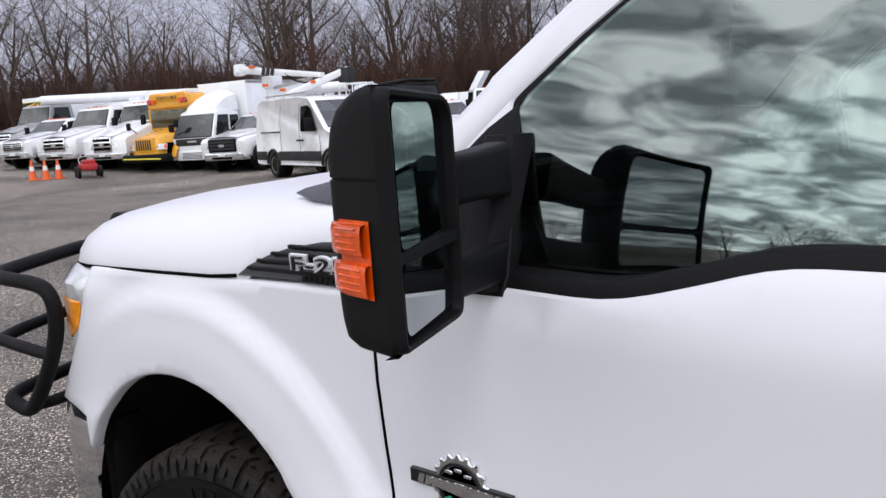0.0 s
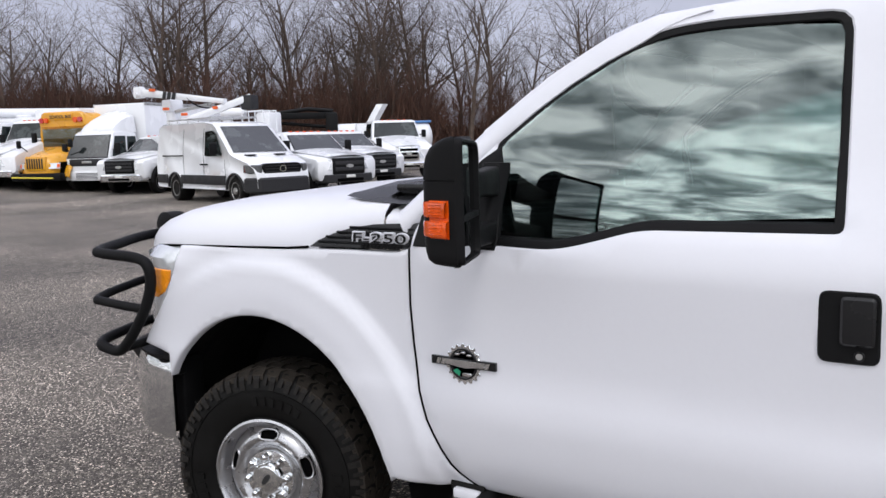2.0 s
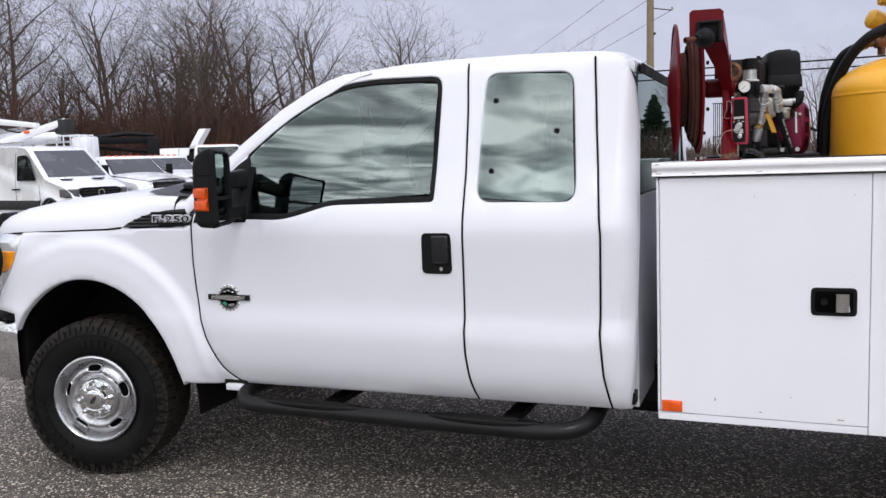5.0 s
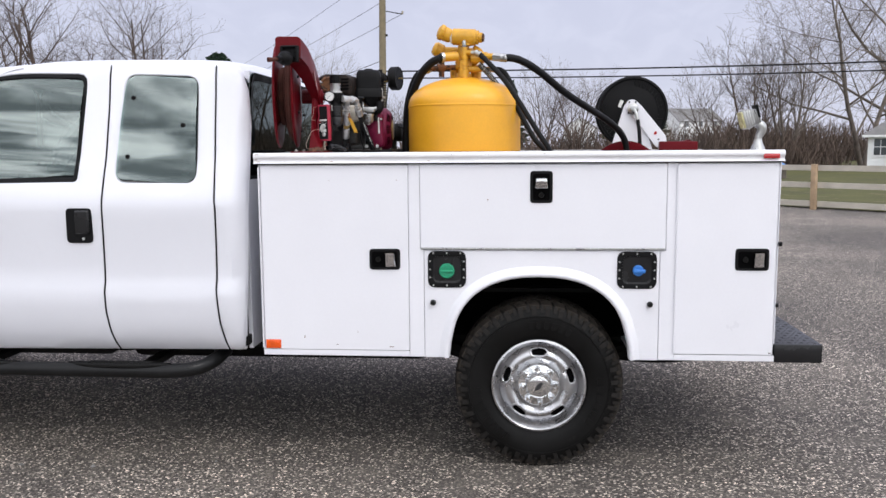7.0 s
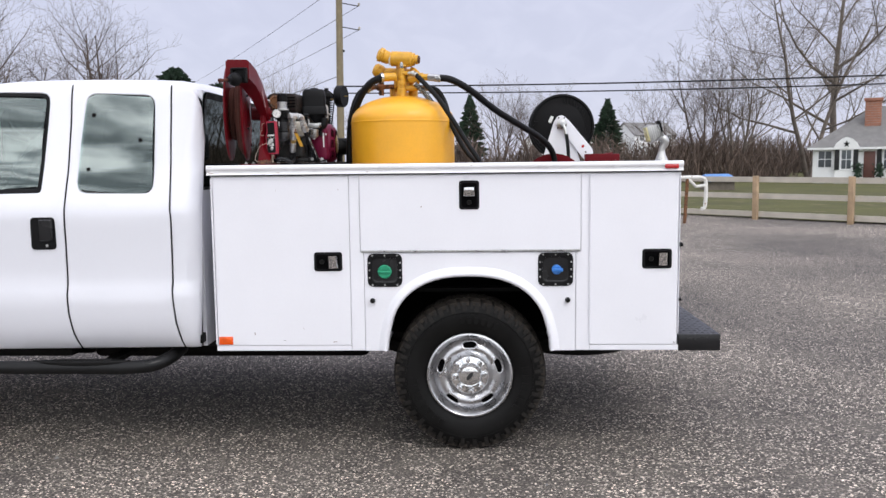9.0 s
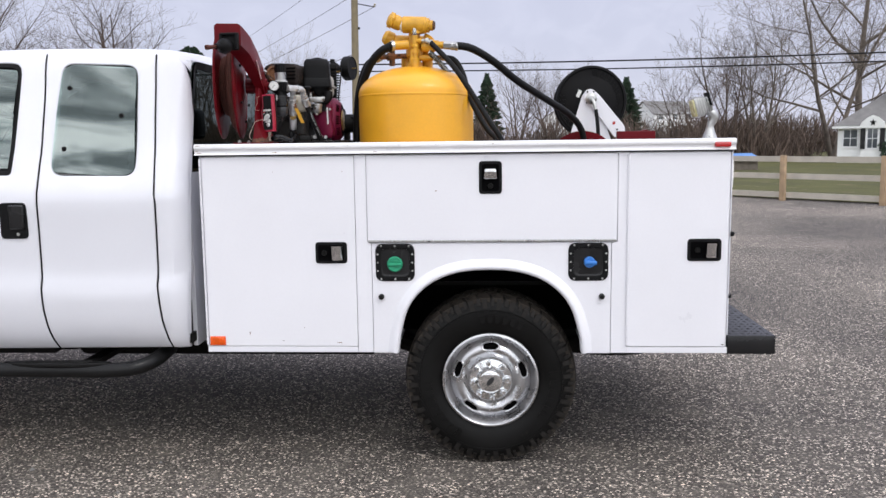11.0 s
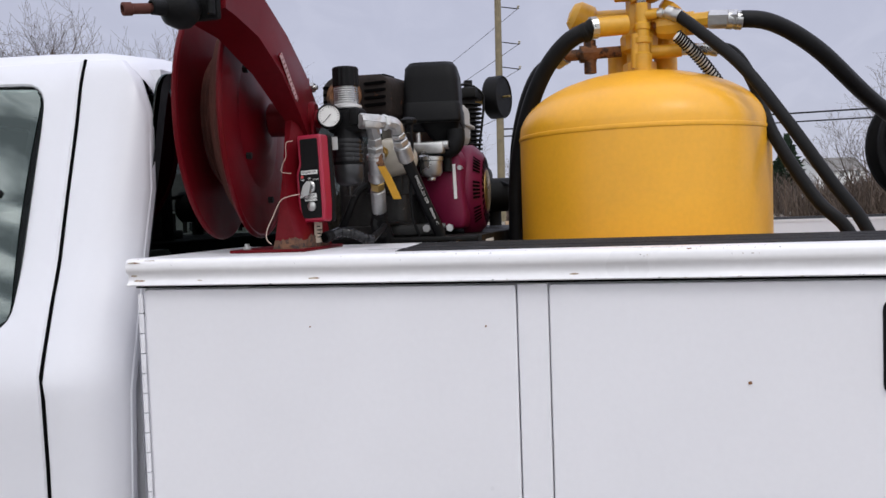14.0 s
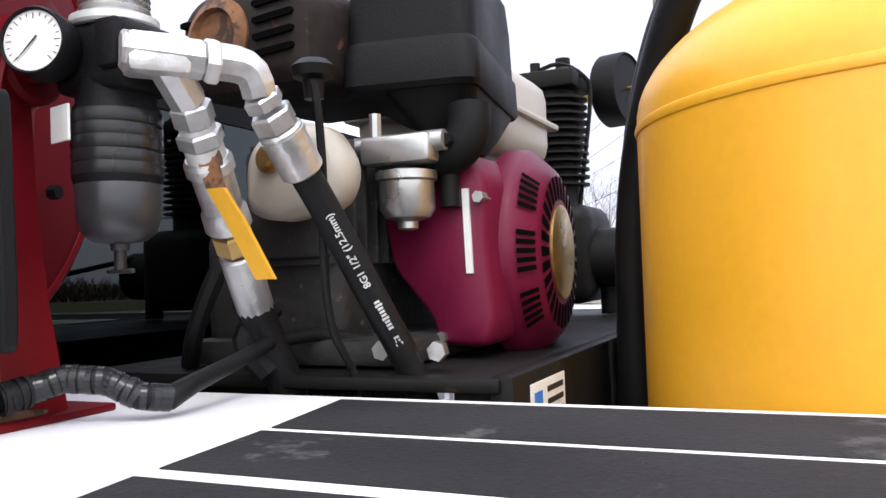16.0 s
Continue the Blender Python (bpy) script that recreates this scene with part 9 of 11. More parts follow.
    gr = part("grille", Geo(m).prism(rounded([(-0.56, 0.80), (0.56, 0.80), (0.62, 1.04), (0.50, 1.12), (-0.50, 1.12), (-0.62, 1.04)], 0.05, 3), "x", -0.26, -0.07, 0.02), BLACK, th, "black radiator grille")
    for z in (0.88, 0.96, 1.04):
        part("grille_bar", Geo(m).rbox((-0.08, -0.52, z - 0.009), (-0.055, 0.52, z + 0.009), 0.006), LEDGE, gr)
    part("badge", Geo(m).lathe([(0.075, 0), (0.10, 0), (0.10, 0.02), (0.075, 0.02)], (-0.07, 0, 0.96), (1, 0, 0), 20, close=True), CHROME, gr, "plain round badge")
    part("front_bumper", Geo(m).prism(rounded([(-0.50, -0.955), (-0.18, -0.90), (0.02, -0.74), (0.06, -0.35), (0.06, 0.35), (0.02, 0.74), (-0.18, 0.90), (-0.50, 0.955)], 0.04, 2), "z", 0.28, 0.72, 0.05), LEDGE, th, "dark plastic front bumper")
    part("bonnet_vent", Geo(m).rbox((-1.02, -0.62, 1.355), (-0.86, -0.30, 1.385), 0.02), LEDGE, th)
    part("bonnet_vent", Geo(m).rbox((-1.02, 0.30, 1.355), (-0.86, 0.62, 1.385), 0.02), LEDGE, th)
    # roof rack
    rk = part("roof_rack", Geo(m).tube([(-2.6, 0.7, 2.52), (-5.5, 0.7, 2.52)], 0.02, 6).tube([(-2.6, -0.7, 2.52), (-5.5, -0.7, 2.52)], 0.02, 6), STEEL, th, "bare metal roof rack")
    for x in (-2.7, -3.4, -4.1, -4.8, -5.4):
        part("rack_bar", Geo(m).tube([(x, -0.72, 2.40), (x, -0.70, 2.54), (x, 0.70, 2.54), (x, 0.72, 2.40)], 0.018, 6), STEEL, rk)
    road_wheels(th, pose(pos[0], pos[1], z0, 0, 0, heading), axles, 1.98, 0.385, STEEL, 0.24, True)


cargo_van((-16.50, 14.40), -14.8)


def box_truck(pos, heading):
    """A cab-over delivery truck with a tall box and a roof fairing."""
    z0 = ground_z(*pos)
    th = thing("box_truck", (pos[0], pos[1], z0), "white cab-over box truck with a roof fairing", "truck", "parked white work trucks", heading)
    m = pose(pos[0], pos[1], z0, 0, 0, heading)
    hw = 1.0
    rings = [(-1.75, -0.02, hw, 0.62), (-1.75, 0.0, hw, 1.10), (-1.75, -0.02, hw, 1.28), (-1.72, -0.42, hw - 0.12, 2.14), (-1.68, -0.55, hw - 0.18, 2.24)]
    cab_shell(th, m, rings, FLEET, [(0.10, 0.52, 0.04, 0.90), (0.58, 0.92, 0.10, 0.88)], (0.05, 0.95, 0.02, 0.93))
    gr = part("grille_panel", Geo(m).rbox((-0.05, -0.80, 0.98), (0.02, 0.80, 1.24), 0.02), LEDGE, th, "dark front panel")
    part("maker_bar", Geo(m).rbox((0.015, -0.22, 1.08), (0.03, 0.22, 1.16), 0.006), STEEL, gr, "plain light bar")
    bp = part("front_bumper", Geo(m).rbox((-0.20, -1.0, 0.44), (0.06, 1.0, 0.80), 0.05), FLEET, th, "white slotted bumper")
    for i in range(5):
        part("bumper_slot", Geo(m).rbox((0.05, -0.5, 0.50 + 0.05 * i), (0.066, 0.5, 0.525 + 0.05 * i), 0.005), LEDGE, bp)
    headlamps(th, m, 0.03, 0.62, 0.60, 0.34, 0.16, 0.06)
    mirrors(th, m, -0.25, 1.0, 1.6, 0.42)
    # fairing
    secs = []
    for t, zz in ((0.0, 2.26), (0.18, 2.52), (0.45, 2.78), (0.75, 2.95), (1.0, 3.02)):
        secs.append([(-0.58 - 1.15 * t, y * (0.78 + 0.1 * t), 2.24 + (zz - 2.24) * (1 - 0.35 * y * y) if abs(y) < 0.99 else 2.20) for y in (-1, -0.9, -0.5, 0, 0.5, 0.9, 1)])
    part("roof_fairing", Geo(m).loft(secs, caps=True), FLEET, th, "white roof fairing", angle=50)
    bx = part("cargo_box", Geo(m).rbox((-6.9, -1.2, 0.95), (-1.9, 1.2, 3.30), 0.06), FLEET, th, "white cargo box")
    for s in (1, -1):
        part("box_rail", Geo(m).rbox((-6.9, s * 1.2 - 0.02, 3.20), (-1.9, s * 1.2 + 0.02, 3.31), 0.01), STEEL, bx)
        part("box_rail", Geo(m).rbox((-6.9, s * 1.2 - 0.02, 0.95), (-1.9, s * 1.2 + 0.02, 1.05), 0.01), STEEL, bx)
    part("chassis", Geo(m).box((-6.8, -0.45, 0.55), (-0.3, 0.45, 0.9)), LEDGE, th)
    # black block standing for the shade round the front axle
    part("wheel_well", Geo(m).box((-1.5, -0.95, 0.5), (-0.5, 0.95, 0.95)), GAP, th)
    road_wheels(th, m, [-1.0, -5.0], 2.0, 0.40, FLEET)


box_truck((-28.4, 16.5), ROW)


def school_bus(pos, heading):
    z0 = ground_z(*pos)
    th = thing("school_bus", (pos[0], pos[1], z0), "yellow school bus with black bumper and roof sign", "bus", "", heading)
    m = pose(pos[0], pos[1], z0, 0, 0, heading)
    hw = 1.2
    secs = []
    for x, h, zt in ((-0.10, 0.50, 1.16), (-0.14, 0.60, 1.26), (-0.35, 0.72, 1.36), (-0.80, 0.84, 1.48), (-1.25, 0.95, 1.58), (-1.66, 1.04, 1.64)):
        secs.append([(x, y, z) for y, z in ((-h, 0.70), (-h - 0.02, 1.0), (-h + 0.02, zt - 0.22), (-h + 0.12, zt - 0.06), (-h * 0.55, zt + 0.01), (0, zt + 0.03), (h * 0.55, zt + 0.01), (h - 0.12, zt - 0.06), (h - 0.02, zt - 0.22), (h + 0.02, 1.0), (h, 0.70))])
    part("bonnet", Geo(m).loft(secs, closed=True, caps=True), BUSYEL, th, "yellow tapered bonnet", angle=45)
    for q in (1, -1):
        rim = [(-1.1 + 0.60 * math.cos(radians(t)), 0.50 + 0.60 * math.sin(radians(t))) for t in range(0, 181, 15)]
        part("front_fender", Geo(m).loft([[(x, q * y, z + dz) for x, z in rim] for y, dz in ((0.80, 0.06), (1.06, 0.05), (1.13, 0.0), (1.13, -0.06))]), BUSYEL, th, "yellow rounded fender", angle=50)
    # black block standing for the shade behind the front wheels
    part("wheel_well", Geo(m).box((-1.75, -0.9, 0.5), (-0.45, 0.9, 1.1)), GAP, th)
    bd = Geo(m).prism(rounded([(-hw, 0.65), (hw, 0.65), (hw, 2.5), (hw - 0.3, 2.95), (-hw + 0.3, 2.95), (-hw, 2.5)], [0.03, 0.03, 0.3, 0.4, 0.4, 0.3], 4), "x", -9.8, -1.62, 0.04)
    body = part("bus_body", bd, BUSYEL, th, "yellow ribbed bus body", angle=45)
    for z in (0.95, 1.25, 1.60, 2.42):
        for s in (1, -1):
            part("rub_rail", Geo(m).rbox((-9.7, s * hw - 0.01, z - 0.03), (-1.75, s * hw + 0.015, z + 0.03), 0.006), BLACK, body, "black rub rail")
    for i in range(9):
        for s in (1, -1):
            a = -2.1 - 0.84 * i
            part("window", Geo(m).rbox((a - 0.70, s * hw - 0.02, 1.72), (a, s * hw + 0.012, 2.32), 0.01), SHIELDDARK, body, "dark bus window")
    part("windscreen", Geo(m).rbox((-1.66, -1.05, 1.66), (-1.60, 1.05, 2.34), 0.02), SHIELD, th, "pale bus windscreen")
    # white sheet just behind the glass makes the windscreen pale
    part("pale_backing", Geo(m).box((-1.75, -1.03, 1.68), (-1.70, 1.03, 2.32)), WHITEP, th, "pale sheet behind the windscreen")
    cap = part("roof_cap", Geo(m).prism(rounded([(-hw + 0.05, 2.38), (hw - 0.05, 2.38), (hw - 0.22, 2.98), (-hw + 0.22, 2.98)], 0.2, 4), "x", -1.72, -1.52, 0.05), BUSYEL, th, "yellow roof cap with warning lamps")
    sign = part("roof_sign", Geo(m).rbox((-1.53, -0.55, 2.66), (-1.48, 0.55, 2.90), 0.02), BUSYEL, cap, "yellow school bus sign")
    vs, fs = words("SCHOOL BUS", 0.17, m @ Matrix.Translation((-1.475, 0, 2.78)) @ Matrix.Rotation(radians(90), 4, "Z") @ Matrix.Rotation(radians(90), 4, "X"), 0.003, 0.003)
    part("lettering", Geo().put(vs, fs), INK, sign, "black lettering", angle=0)
    for y, c in ((-0.92, REDLENS), (-0.70, AMBER), (0.70, AMBER), (0.92, REDLENS)):
        part("warning_lamp", Geo(m).cyl((-1.56, y, 2.66), (-1.44, y, 2.66), 0.10, 16), c, cap, "round warning lamp")
    gr = part("grille", Geo(m).rbox((-0.20, -0.48, 0.78), (-0.06, 0.48, 1.32), 0.06), BUSYEL, th, "yellow grille")
    for i in range(7):
        part("grille_slot", Geo(m).rbox((-0.075, -0.40 + 0.115 * i, 0.86), (-0.045, -0.33 + 0.115 * i, 1.24), 0.012), LEDGE, gr)
    headlamps(th, m, -0.14, 0.56, 0.86, 0.36, 0.2, 0.16)
    part("front_bumper", Geo(m).rbox((-0.30, -1.15, 0.42), (0.0, 1.15, 0.70), 0.05), BLACK, th, "black steel bumper")
    part("crossing_arm", Geo(m).tube([(0.05, -1.05, 0.56), (0.07, 0.9, 0.52)], 0.028, 6), SAFETY, th, "yellow crossing arm")
    for s in (1, -1):
        part("number_bar", Geo(m).rbox((-1.45, s * 0.985 - 0.004, 1.16), (-1.0, s * 0.985 + 0.004, 1.28), 0.002), INK, th, "plain black bar")
        g = Geo(m).rbox((-0.62, s * 1.22 - 0.1, 1.62), (-0.52, s * 1.22 + 0.1, 1.92), 0.05).tube([(-0.6, s * 0.85, 1.5), (-0.58, s * 1.2, 1.75)], 0.02, 6)
        part("cross_view_mirror", g, BLACK, th)
    mirrors(th, m, -1.55, 1.22, 2.0, 0.45)
    part("chassis", Geo(m).box((-9.5, -0.5, 0.4), (-0.3, 0.5, 0.7)), LEDGE, th)
    road_wheels(th, m, [-1.1, -7.0], 2.3, 0.48, BLACK)


school_bus((-30.0, 15.4), ROW)


def ambulance(pos, heading):
    z0 = ground_z(*pos)
    th = thing("rescue_vehicle", (pos[0], pos[1], z0), "box-bodied vehicle with yellow and black chevron tail", "truck", "", heading)
    m = pose(pos[0], pos[1], z0, 0, 0, heading)
    part("body", Geo(m).rbox((0, -1.15, 0.5), (5.2, 1.15, 3.15), 0.06), FLEET, th)
    pan = part("chevron_panel", Geo(m).rbox((-0.02, -1.08, 0.7), (0.0, 1.08, 2.95), 0.004), SAFETY, th, "yellow and black chevron panel")
    for k in range(-1, 8):
        for s in (1, -1):
            z = 0.2 + 0.42 * k
            q = [(s * 0.0, z + 1.0), (s * 1.06, z), (s * 1.06, z + 0.2), (s * 0.0, z + 1.2)]
            q = [(a, min(2.94, max(0.71, b))) for a, b in q]
            if max(b for _, b in q) - min(b for _, b in q) > 0.15:
                part("stripe", Geo(m).prism(q, "x", -0.026, -0.021), INK, pan)
    road_wheels(th, m, [1.2, 4.2], 2.2, 0.42, STEEL)


ambulance((-43.0, 17.5), 104.0)


# ---- lifting gear behind the vehicles ----
def bucket_lift():
    """A lift truck with a folded two-part boom."""
    b = (-25.0, 18.9)
    z0 = ground_z(*b)
    th = thing("bucket_lift_truck", (*b, z0), "white utility lift truck with folded boom", "truck", "", -15)
    m = pose(b[0], b[1], z0, 0, 0, -15)
    part("service_body", Geo(m).rbox((-2.6, -1.1, 0.75), (2.2, 1.1, 2.05), 0.05), FLEET, th, "white service body")
    part("cab", Geo(m).loft([[(p[0], p[1], z) for p in rounded([(2.3, -h), (x1, -h), (x1, h), (2.3, h)], 0.1, 3)] for x1, h, z in ((5.0, 0.98, 0.6), (5.0, 1.0, 1.3), (4.1, 0.98, 1.36), (3.7, 0.82, 2.05))], closed=True, caps=True), FLEET, th)
    road_wheels(th, m, [4.2, -1.2], 2.1, 0.43, STEEL)
    part("turret", Geo().cyl((-25.9, 18.5, 1.9), (-25.9, 18.5, 3.2), 0.28, 18, 0.22, bevel=0.03).rbox((-26.15, 18.2, 2.9), (-25.65, 18.8, 3.35), 0.06), FLEET, th, "white turret")
    up = Geo()
    a, c = Vector((-26.6, 17.75, 3.62)), Vector((-23.1, 18.5, 3.16))
    def beam(g, a, c, h0, h1, w):
        d = (c - a).normalized(); s = Vector((-d.y, d.x, 0)).normalized(); u = s.cross(d)
        ring = lambda p, h: [p + s * i * w / 2 - u * j * h / 2 for i, j in ((-1, -0.7), (-0.8, -1), (0.8, -1), (1, -0.7), (1, 0.7), (0.8, 1), (-0.8, 1), (-1, 0.7))]
        return g.loft([ring(a, h0), ring(c, h1)], closed=True, caps=True)
    upper = part("upper_boom", beam(up, a, c, 0.27, 0.17, 0.20), FLEET, th, "white upper boom")
    d = (c - a).normalized()
    rot = Matrix.Rotation(math.atan2(d.y, d.x), 4, "Z") @ Matrix.Rotation(-math.asin(d.z), 4, "Y") @ Matrix.Rotation(radians(90), 4, "X")
    nn = Vector((d.y, -d.x, 0)).normalized()
    vs, fs = plain_bars(3, 0.34, Matrix.Translation(a.lerp(c, 0.36) + nn * 0.128) @ rot, 0.003, 0.004)
    part("lettering", Geo().put(vs, fs), INK, upper, "black lettering", angle=0)
    part("boom_tip", Geo().rbox((-26.95, 17.60, 3.42), (-26.50, 17.86, 3.84), 0.07).cyl((-26.7, 17.5, 3.55), (-26.7, 17.95, 3.55), 0.09, 14), FLEET, upper)
    lower = part("lower_boom", beam(Geo(), Vector((-22.5, 19.15, 3.30)), Vector((-24.4, 17.6, 2.45)), 0.22, 0.27, 0.24), FLEET, th, "white lower boom")
    part("boom_shoe", Geo().rbox((-22.80, 18.90, 2.86), (-22.28, 19.30, 3.36), 0.05), LEDGE, lower)
    part("boom_ram", Geo().cyl((-25.5, 18.3, 2.9), (-23.6, 18.4, 3.1), 0.07, 10), STEEL, upper, "bare steel ram")
    part("hose_loop", Geo().tube([(-24.6, 18.1, 3.35), (-24.2, 18.2, 3.05), (-23.5, 18.4, 2.95), (-22.9, 18.8, 3.2)], 0.03, 6, smooth=4), BLACK, upper)
    for y in (18.2, 18.5, 18.8):
        part("deck_rail", Geo().tube([(-22.0, y, 2.05), (-22.0, y, 2.75), (-21.0, y, 2.75), (-21.0, y, 2.05)], 0.025, 6), FLEET, th)
    part("bucket", Geo().rbox((-22.4, 19.2, 2.0), (-21.7, 19.8, 2.75), 0.08), FLEET, th, "white bucket")
    for p in ((-26.0, 17.72, 3.68), (-23.4, 18.3, 2.95), (-25.6, 17.95, 3.0), (-24.2, 17.6, 2.75)):
        part("boom_marker", Geo().rbox((p[0] - 0.09, p[1] - 0.08, p[2] - 0.05), (p[0] + 0.09, p[1] + 0.08, p[2] + 0.05), 0.02), ORANGE, upper, "orange marker block")


bucket_lift()


def boom_truck():
    b = (-38.0, 20.0)
    z0 = ground_z(*b)
    th = thing("boom_truck", (*b, z0), "white truck carrying a long round boom", "truck", "", ROW)
    m = pose(b[0], b[1], z0, 0, 0, ROW)
    part("deck", Geo(m).rbox((-5.0, -1.15, 0.8), (4.2, 1.15, 1.6), 0.05), FLEET, th)
    part("upper_boom", Geo().cyl((-40.2, 16.4, 3.40), (-36.2, 24.8, 3.42), 0.22, 14, bevel=0.03), FLEET, th, "white round upper boom")
    part("boom_cap", Geo().cyl((-36.2, 24.8, 3.42), (-36.1, 25.05, 3.42), 0.235, 14, bevel=0.03), REDPAINT, th, "red end cap")
    part("lower_boom", Geo().rbox((-40.4, 18.6, 2.75), (-34.4, 19.0, 3.1), 0.08), FLEET, th, "white lower boom")
    part("pedestal", Geo().cyl((-38.2, 20.0, 1.6), (-38.2, 20.0, 3.3), 0.35, 14, bevel=0.04), FLEET, th)
    road_wheels(th, m, [3.2, -2.6], 2.3, 0.5, FLEET)
    # a second boom lies lower towards the lift truck
    th2 = thing("boom_trailer", (-33.5, 24.5, ground_z(-33.5, 24.5)), "low trailer with a long white boom", "trailer", "")
    part("boom", Geo().cyl((-35.4, 22.4, 3.1), (-29.6, 25.6, 3.12), 0.24, 14, bevel=0.03), FLEET, th2, "white round boom")
    part("trailer_bed", Geo().rbox((-36.0, 23.4, 0.9), (-30.0, 25.4, 1.6), 0.05), FLEET, th2)
    part("boom_rest", Geo().rbox((-34.9, 23.2, 1.5), (-34.6, 23.6, 2.95), 0.04).rbox((-30.4, 24.9, 1.5), (-30.1, 25.3, 2.95), 0.04), FLEET, th2)
    road_wheels(th2, pose(-33.5, 24.5, ground_z(-33.5, 24.5), 0, 0, 0), [1.5, -1.5], 2.0, 0.45, STEEL)


boom_truck()


def crane_truck():
    b = (-30.4, 29.8)
    z0 = ground_z(*b)
    th = thing("crane_truck", (*b, z0), "flatbed truck with a folded black knuckle crane", "truck", "", 42)
    m = pose(b[0], b[1], z0, 0, 0, 42)
    part("flat_bed", Geo(m).rbox((-3.0, -1.15, 0.9), (3.0, 1.15, 1.15), 0.03), LEDGE, th)
    part("crane_arm", Geo(m).rbox((-1.4, -0.2, 2.72), (2.0, 0.2, 3.05), 0.05).tube([(-1.2, 0, 3.0), (0.6, 0, 3.22), (1.9, 0, 3.1)], 0.10, 8), BLACK, th, "black folded crane arm")
    part("crane_post", Geo(m).rbox((1.5, -0.3, 1.1), (2.1, 0.3, 3.0), 0.06), BLACK, th)
    part("crane_ram", Geo(m).cyl((-0.8, 0.1, 2.55), (1.6, 0.1, 2.3), 0.09, 10), BLACK, th)
    part("cab", Geo(m).loft([[(p[0], p[1], z) for p in rounded([(3.0, -h), (x1, -h), (x1, h), (3.0, h)], 0.1, 3)] for x1, h, z in ((5.0, 1.05, 0.7), (5.0, 1.1, 1.6), (4.4, 0.95, 2.4))], closed=True, caps=True), FLEET, th)
    road_wheels(th, m, [4.2, -1.6], 2.3, 0.48, STEEL)
    th = thing("tank_truck", (-28.3, 34.6, ground_z(-28.3, 34.6)), "truck with a white cylindrical tank", "truck", "", 49)
    m = pose(-28.3, 34.6, ground_z(-28.3, 34.6), 0, 0, 49)
    part("tank", Geo(m).lathe([(0.0, 0), (0.5, 0.03), (0.78, 0.2), (0.82, 0.4), (0.82, 5.0), (0.78, 5.2), (0.5, 5.36), (0.0, 5.4)], (-2.9, 0, 1.75), (1, 0, 0), 24), FLEET, th, "white cylindrical tank", angle=60)
    part("frame_rails", Geo(m).box((-3.0, -0.5, 0.6), (4.5, 0.5, 0.98)), LEDGE, th)
    part("blue_cover", Geo(m).rbox((0.4, -0.5, 2.52), (2.4, 0.5, 2.64), 0.04), BLUETARP, th, "blue folded cover")
    road_wheels(th, m, [3.6, -1.8], 2.2, 0.48, STEEL)


crane_truck()

# a loader arm raised between the trucks
def arm_truck():
    b = (-25.8, 30.3)
    th = thing("raised_arm_truck", (*b, ground_z(*b)), "white truck with a raised box-section arm", "truck", "")
    m = pose(*b, ground_z(*b), 0, 0, -38)
    part("deck", Geo(m).rbox((-3.2, -1.1, 0.8), (1.0, 1.1, 1.5), 0.05), FLEET, th)
    part("raised_arm", Geo().loft([[(x + dx, y + dy, z) for dx, dy in ((-0.2, -0.2), (0.2, -0.2), (0.2, 0.2), (-0.2, 0.2))] for x, y, z in ((-26.3, 29.9, 1.4), (-25.7, 30.3, 2.8), (-25.4, 30.5, 3.4))], closed=True, caps=True), FLEET, th, "white raised arm")
    road_wheels(th, m, [0.4, -2.4], 2.2, 0.45, STEEL)


arm_truck()


def cone(x, y):
    z = ground_z(x, y)
    th = thing("traffic_cone", (x, y, z), "orange traffic cone with a white band", "traffic cone", "cones on the lot")
    part("base", Geo().rbox((x - 0.18, y - 0.18, z), (x + 0.18, y + 0.18, z + 0.035), 0.015), ORANGE, th)
    part("cone", Geo().lathe([(0.135, 0.03), (0.03, 0.71), (0.02, 0.715), (0.0, 0.715)], (x, y, z), (0, 0, 1), 18), ORANGE, th)
    part("band", Geo().lathe([(0.092, 0.34), (0.066, 0.50)], (x, y, z), (0, 0, 1), 18, cap=False), WHITEP, th, "white reflective band")


for x, y in ((-31.75, 12.0), (-31.6, 12.4), (-31.45, 12.8)):
    cone(x, y)


def trolley(x, y):
    z = ground_z(x, y)
    th = thing("ride_on_mower", (x, y, z), "small red four-wheeled machine", "machine", "")
    m = pose(x, y, z, 0, 0, -20)
    part("body", Geo(m).rbox((-0.55, -0.28, 0.28), (0.5, 0.28, 0.52), 0.05).rbox((0.1, -0.22, 0.5), (0.48, 0.22, 0.66), 0.05), REDPAINT, th)
    part("handle", Geo(m).tube([(-0.5, 0.2, 0.45), (-0.75, 0.2, 0.72), (-0.75, -0.2, 0.72), (-0.5, -0.2, 0.45)], 0.018, 6, smooth=3), STEEL, th)
    for a in (-0.42, 0.4):
        for s in (1, -1):
            part("wheel", Geo(m).lathe([(0.08, 0), (0.2, 0.01), (0.21, 0.06), (0.2, 0.12), (0.08, 0.13)], (a, s * 0.3, 0.21), (0, s, 0), 16), RUBBER, th)


trolley(-30.8, 13.6)

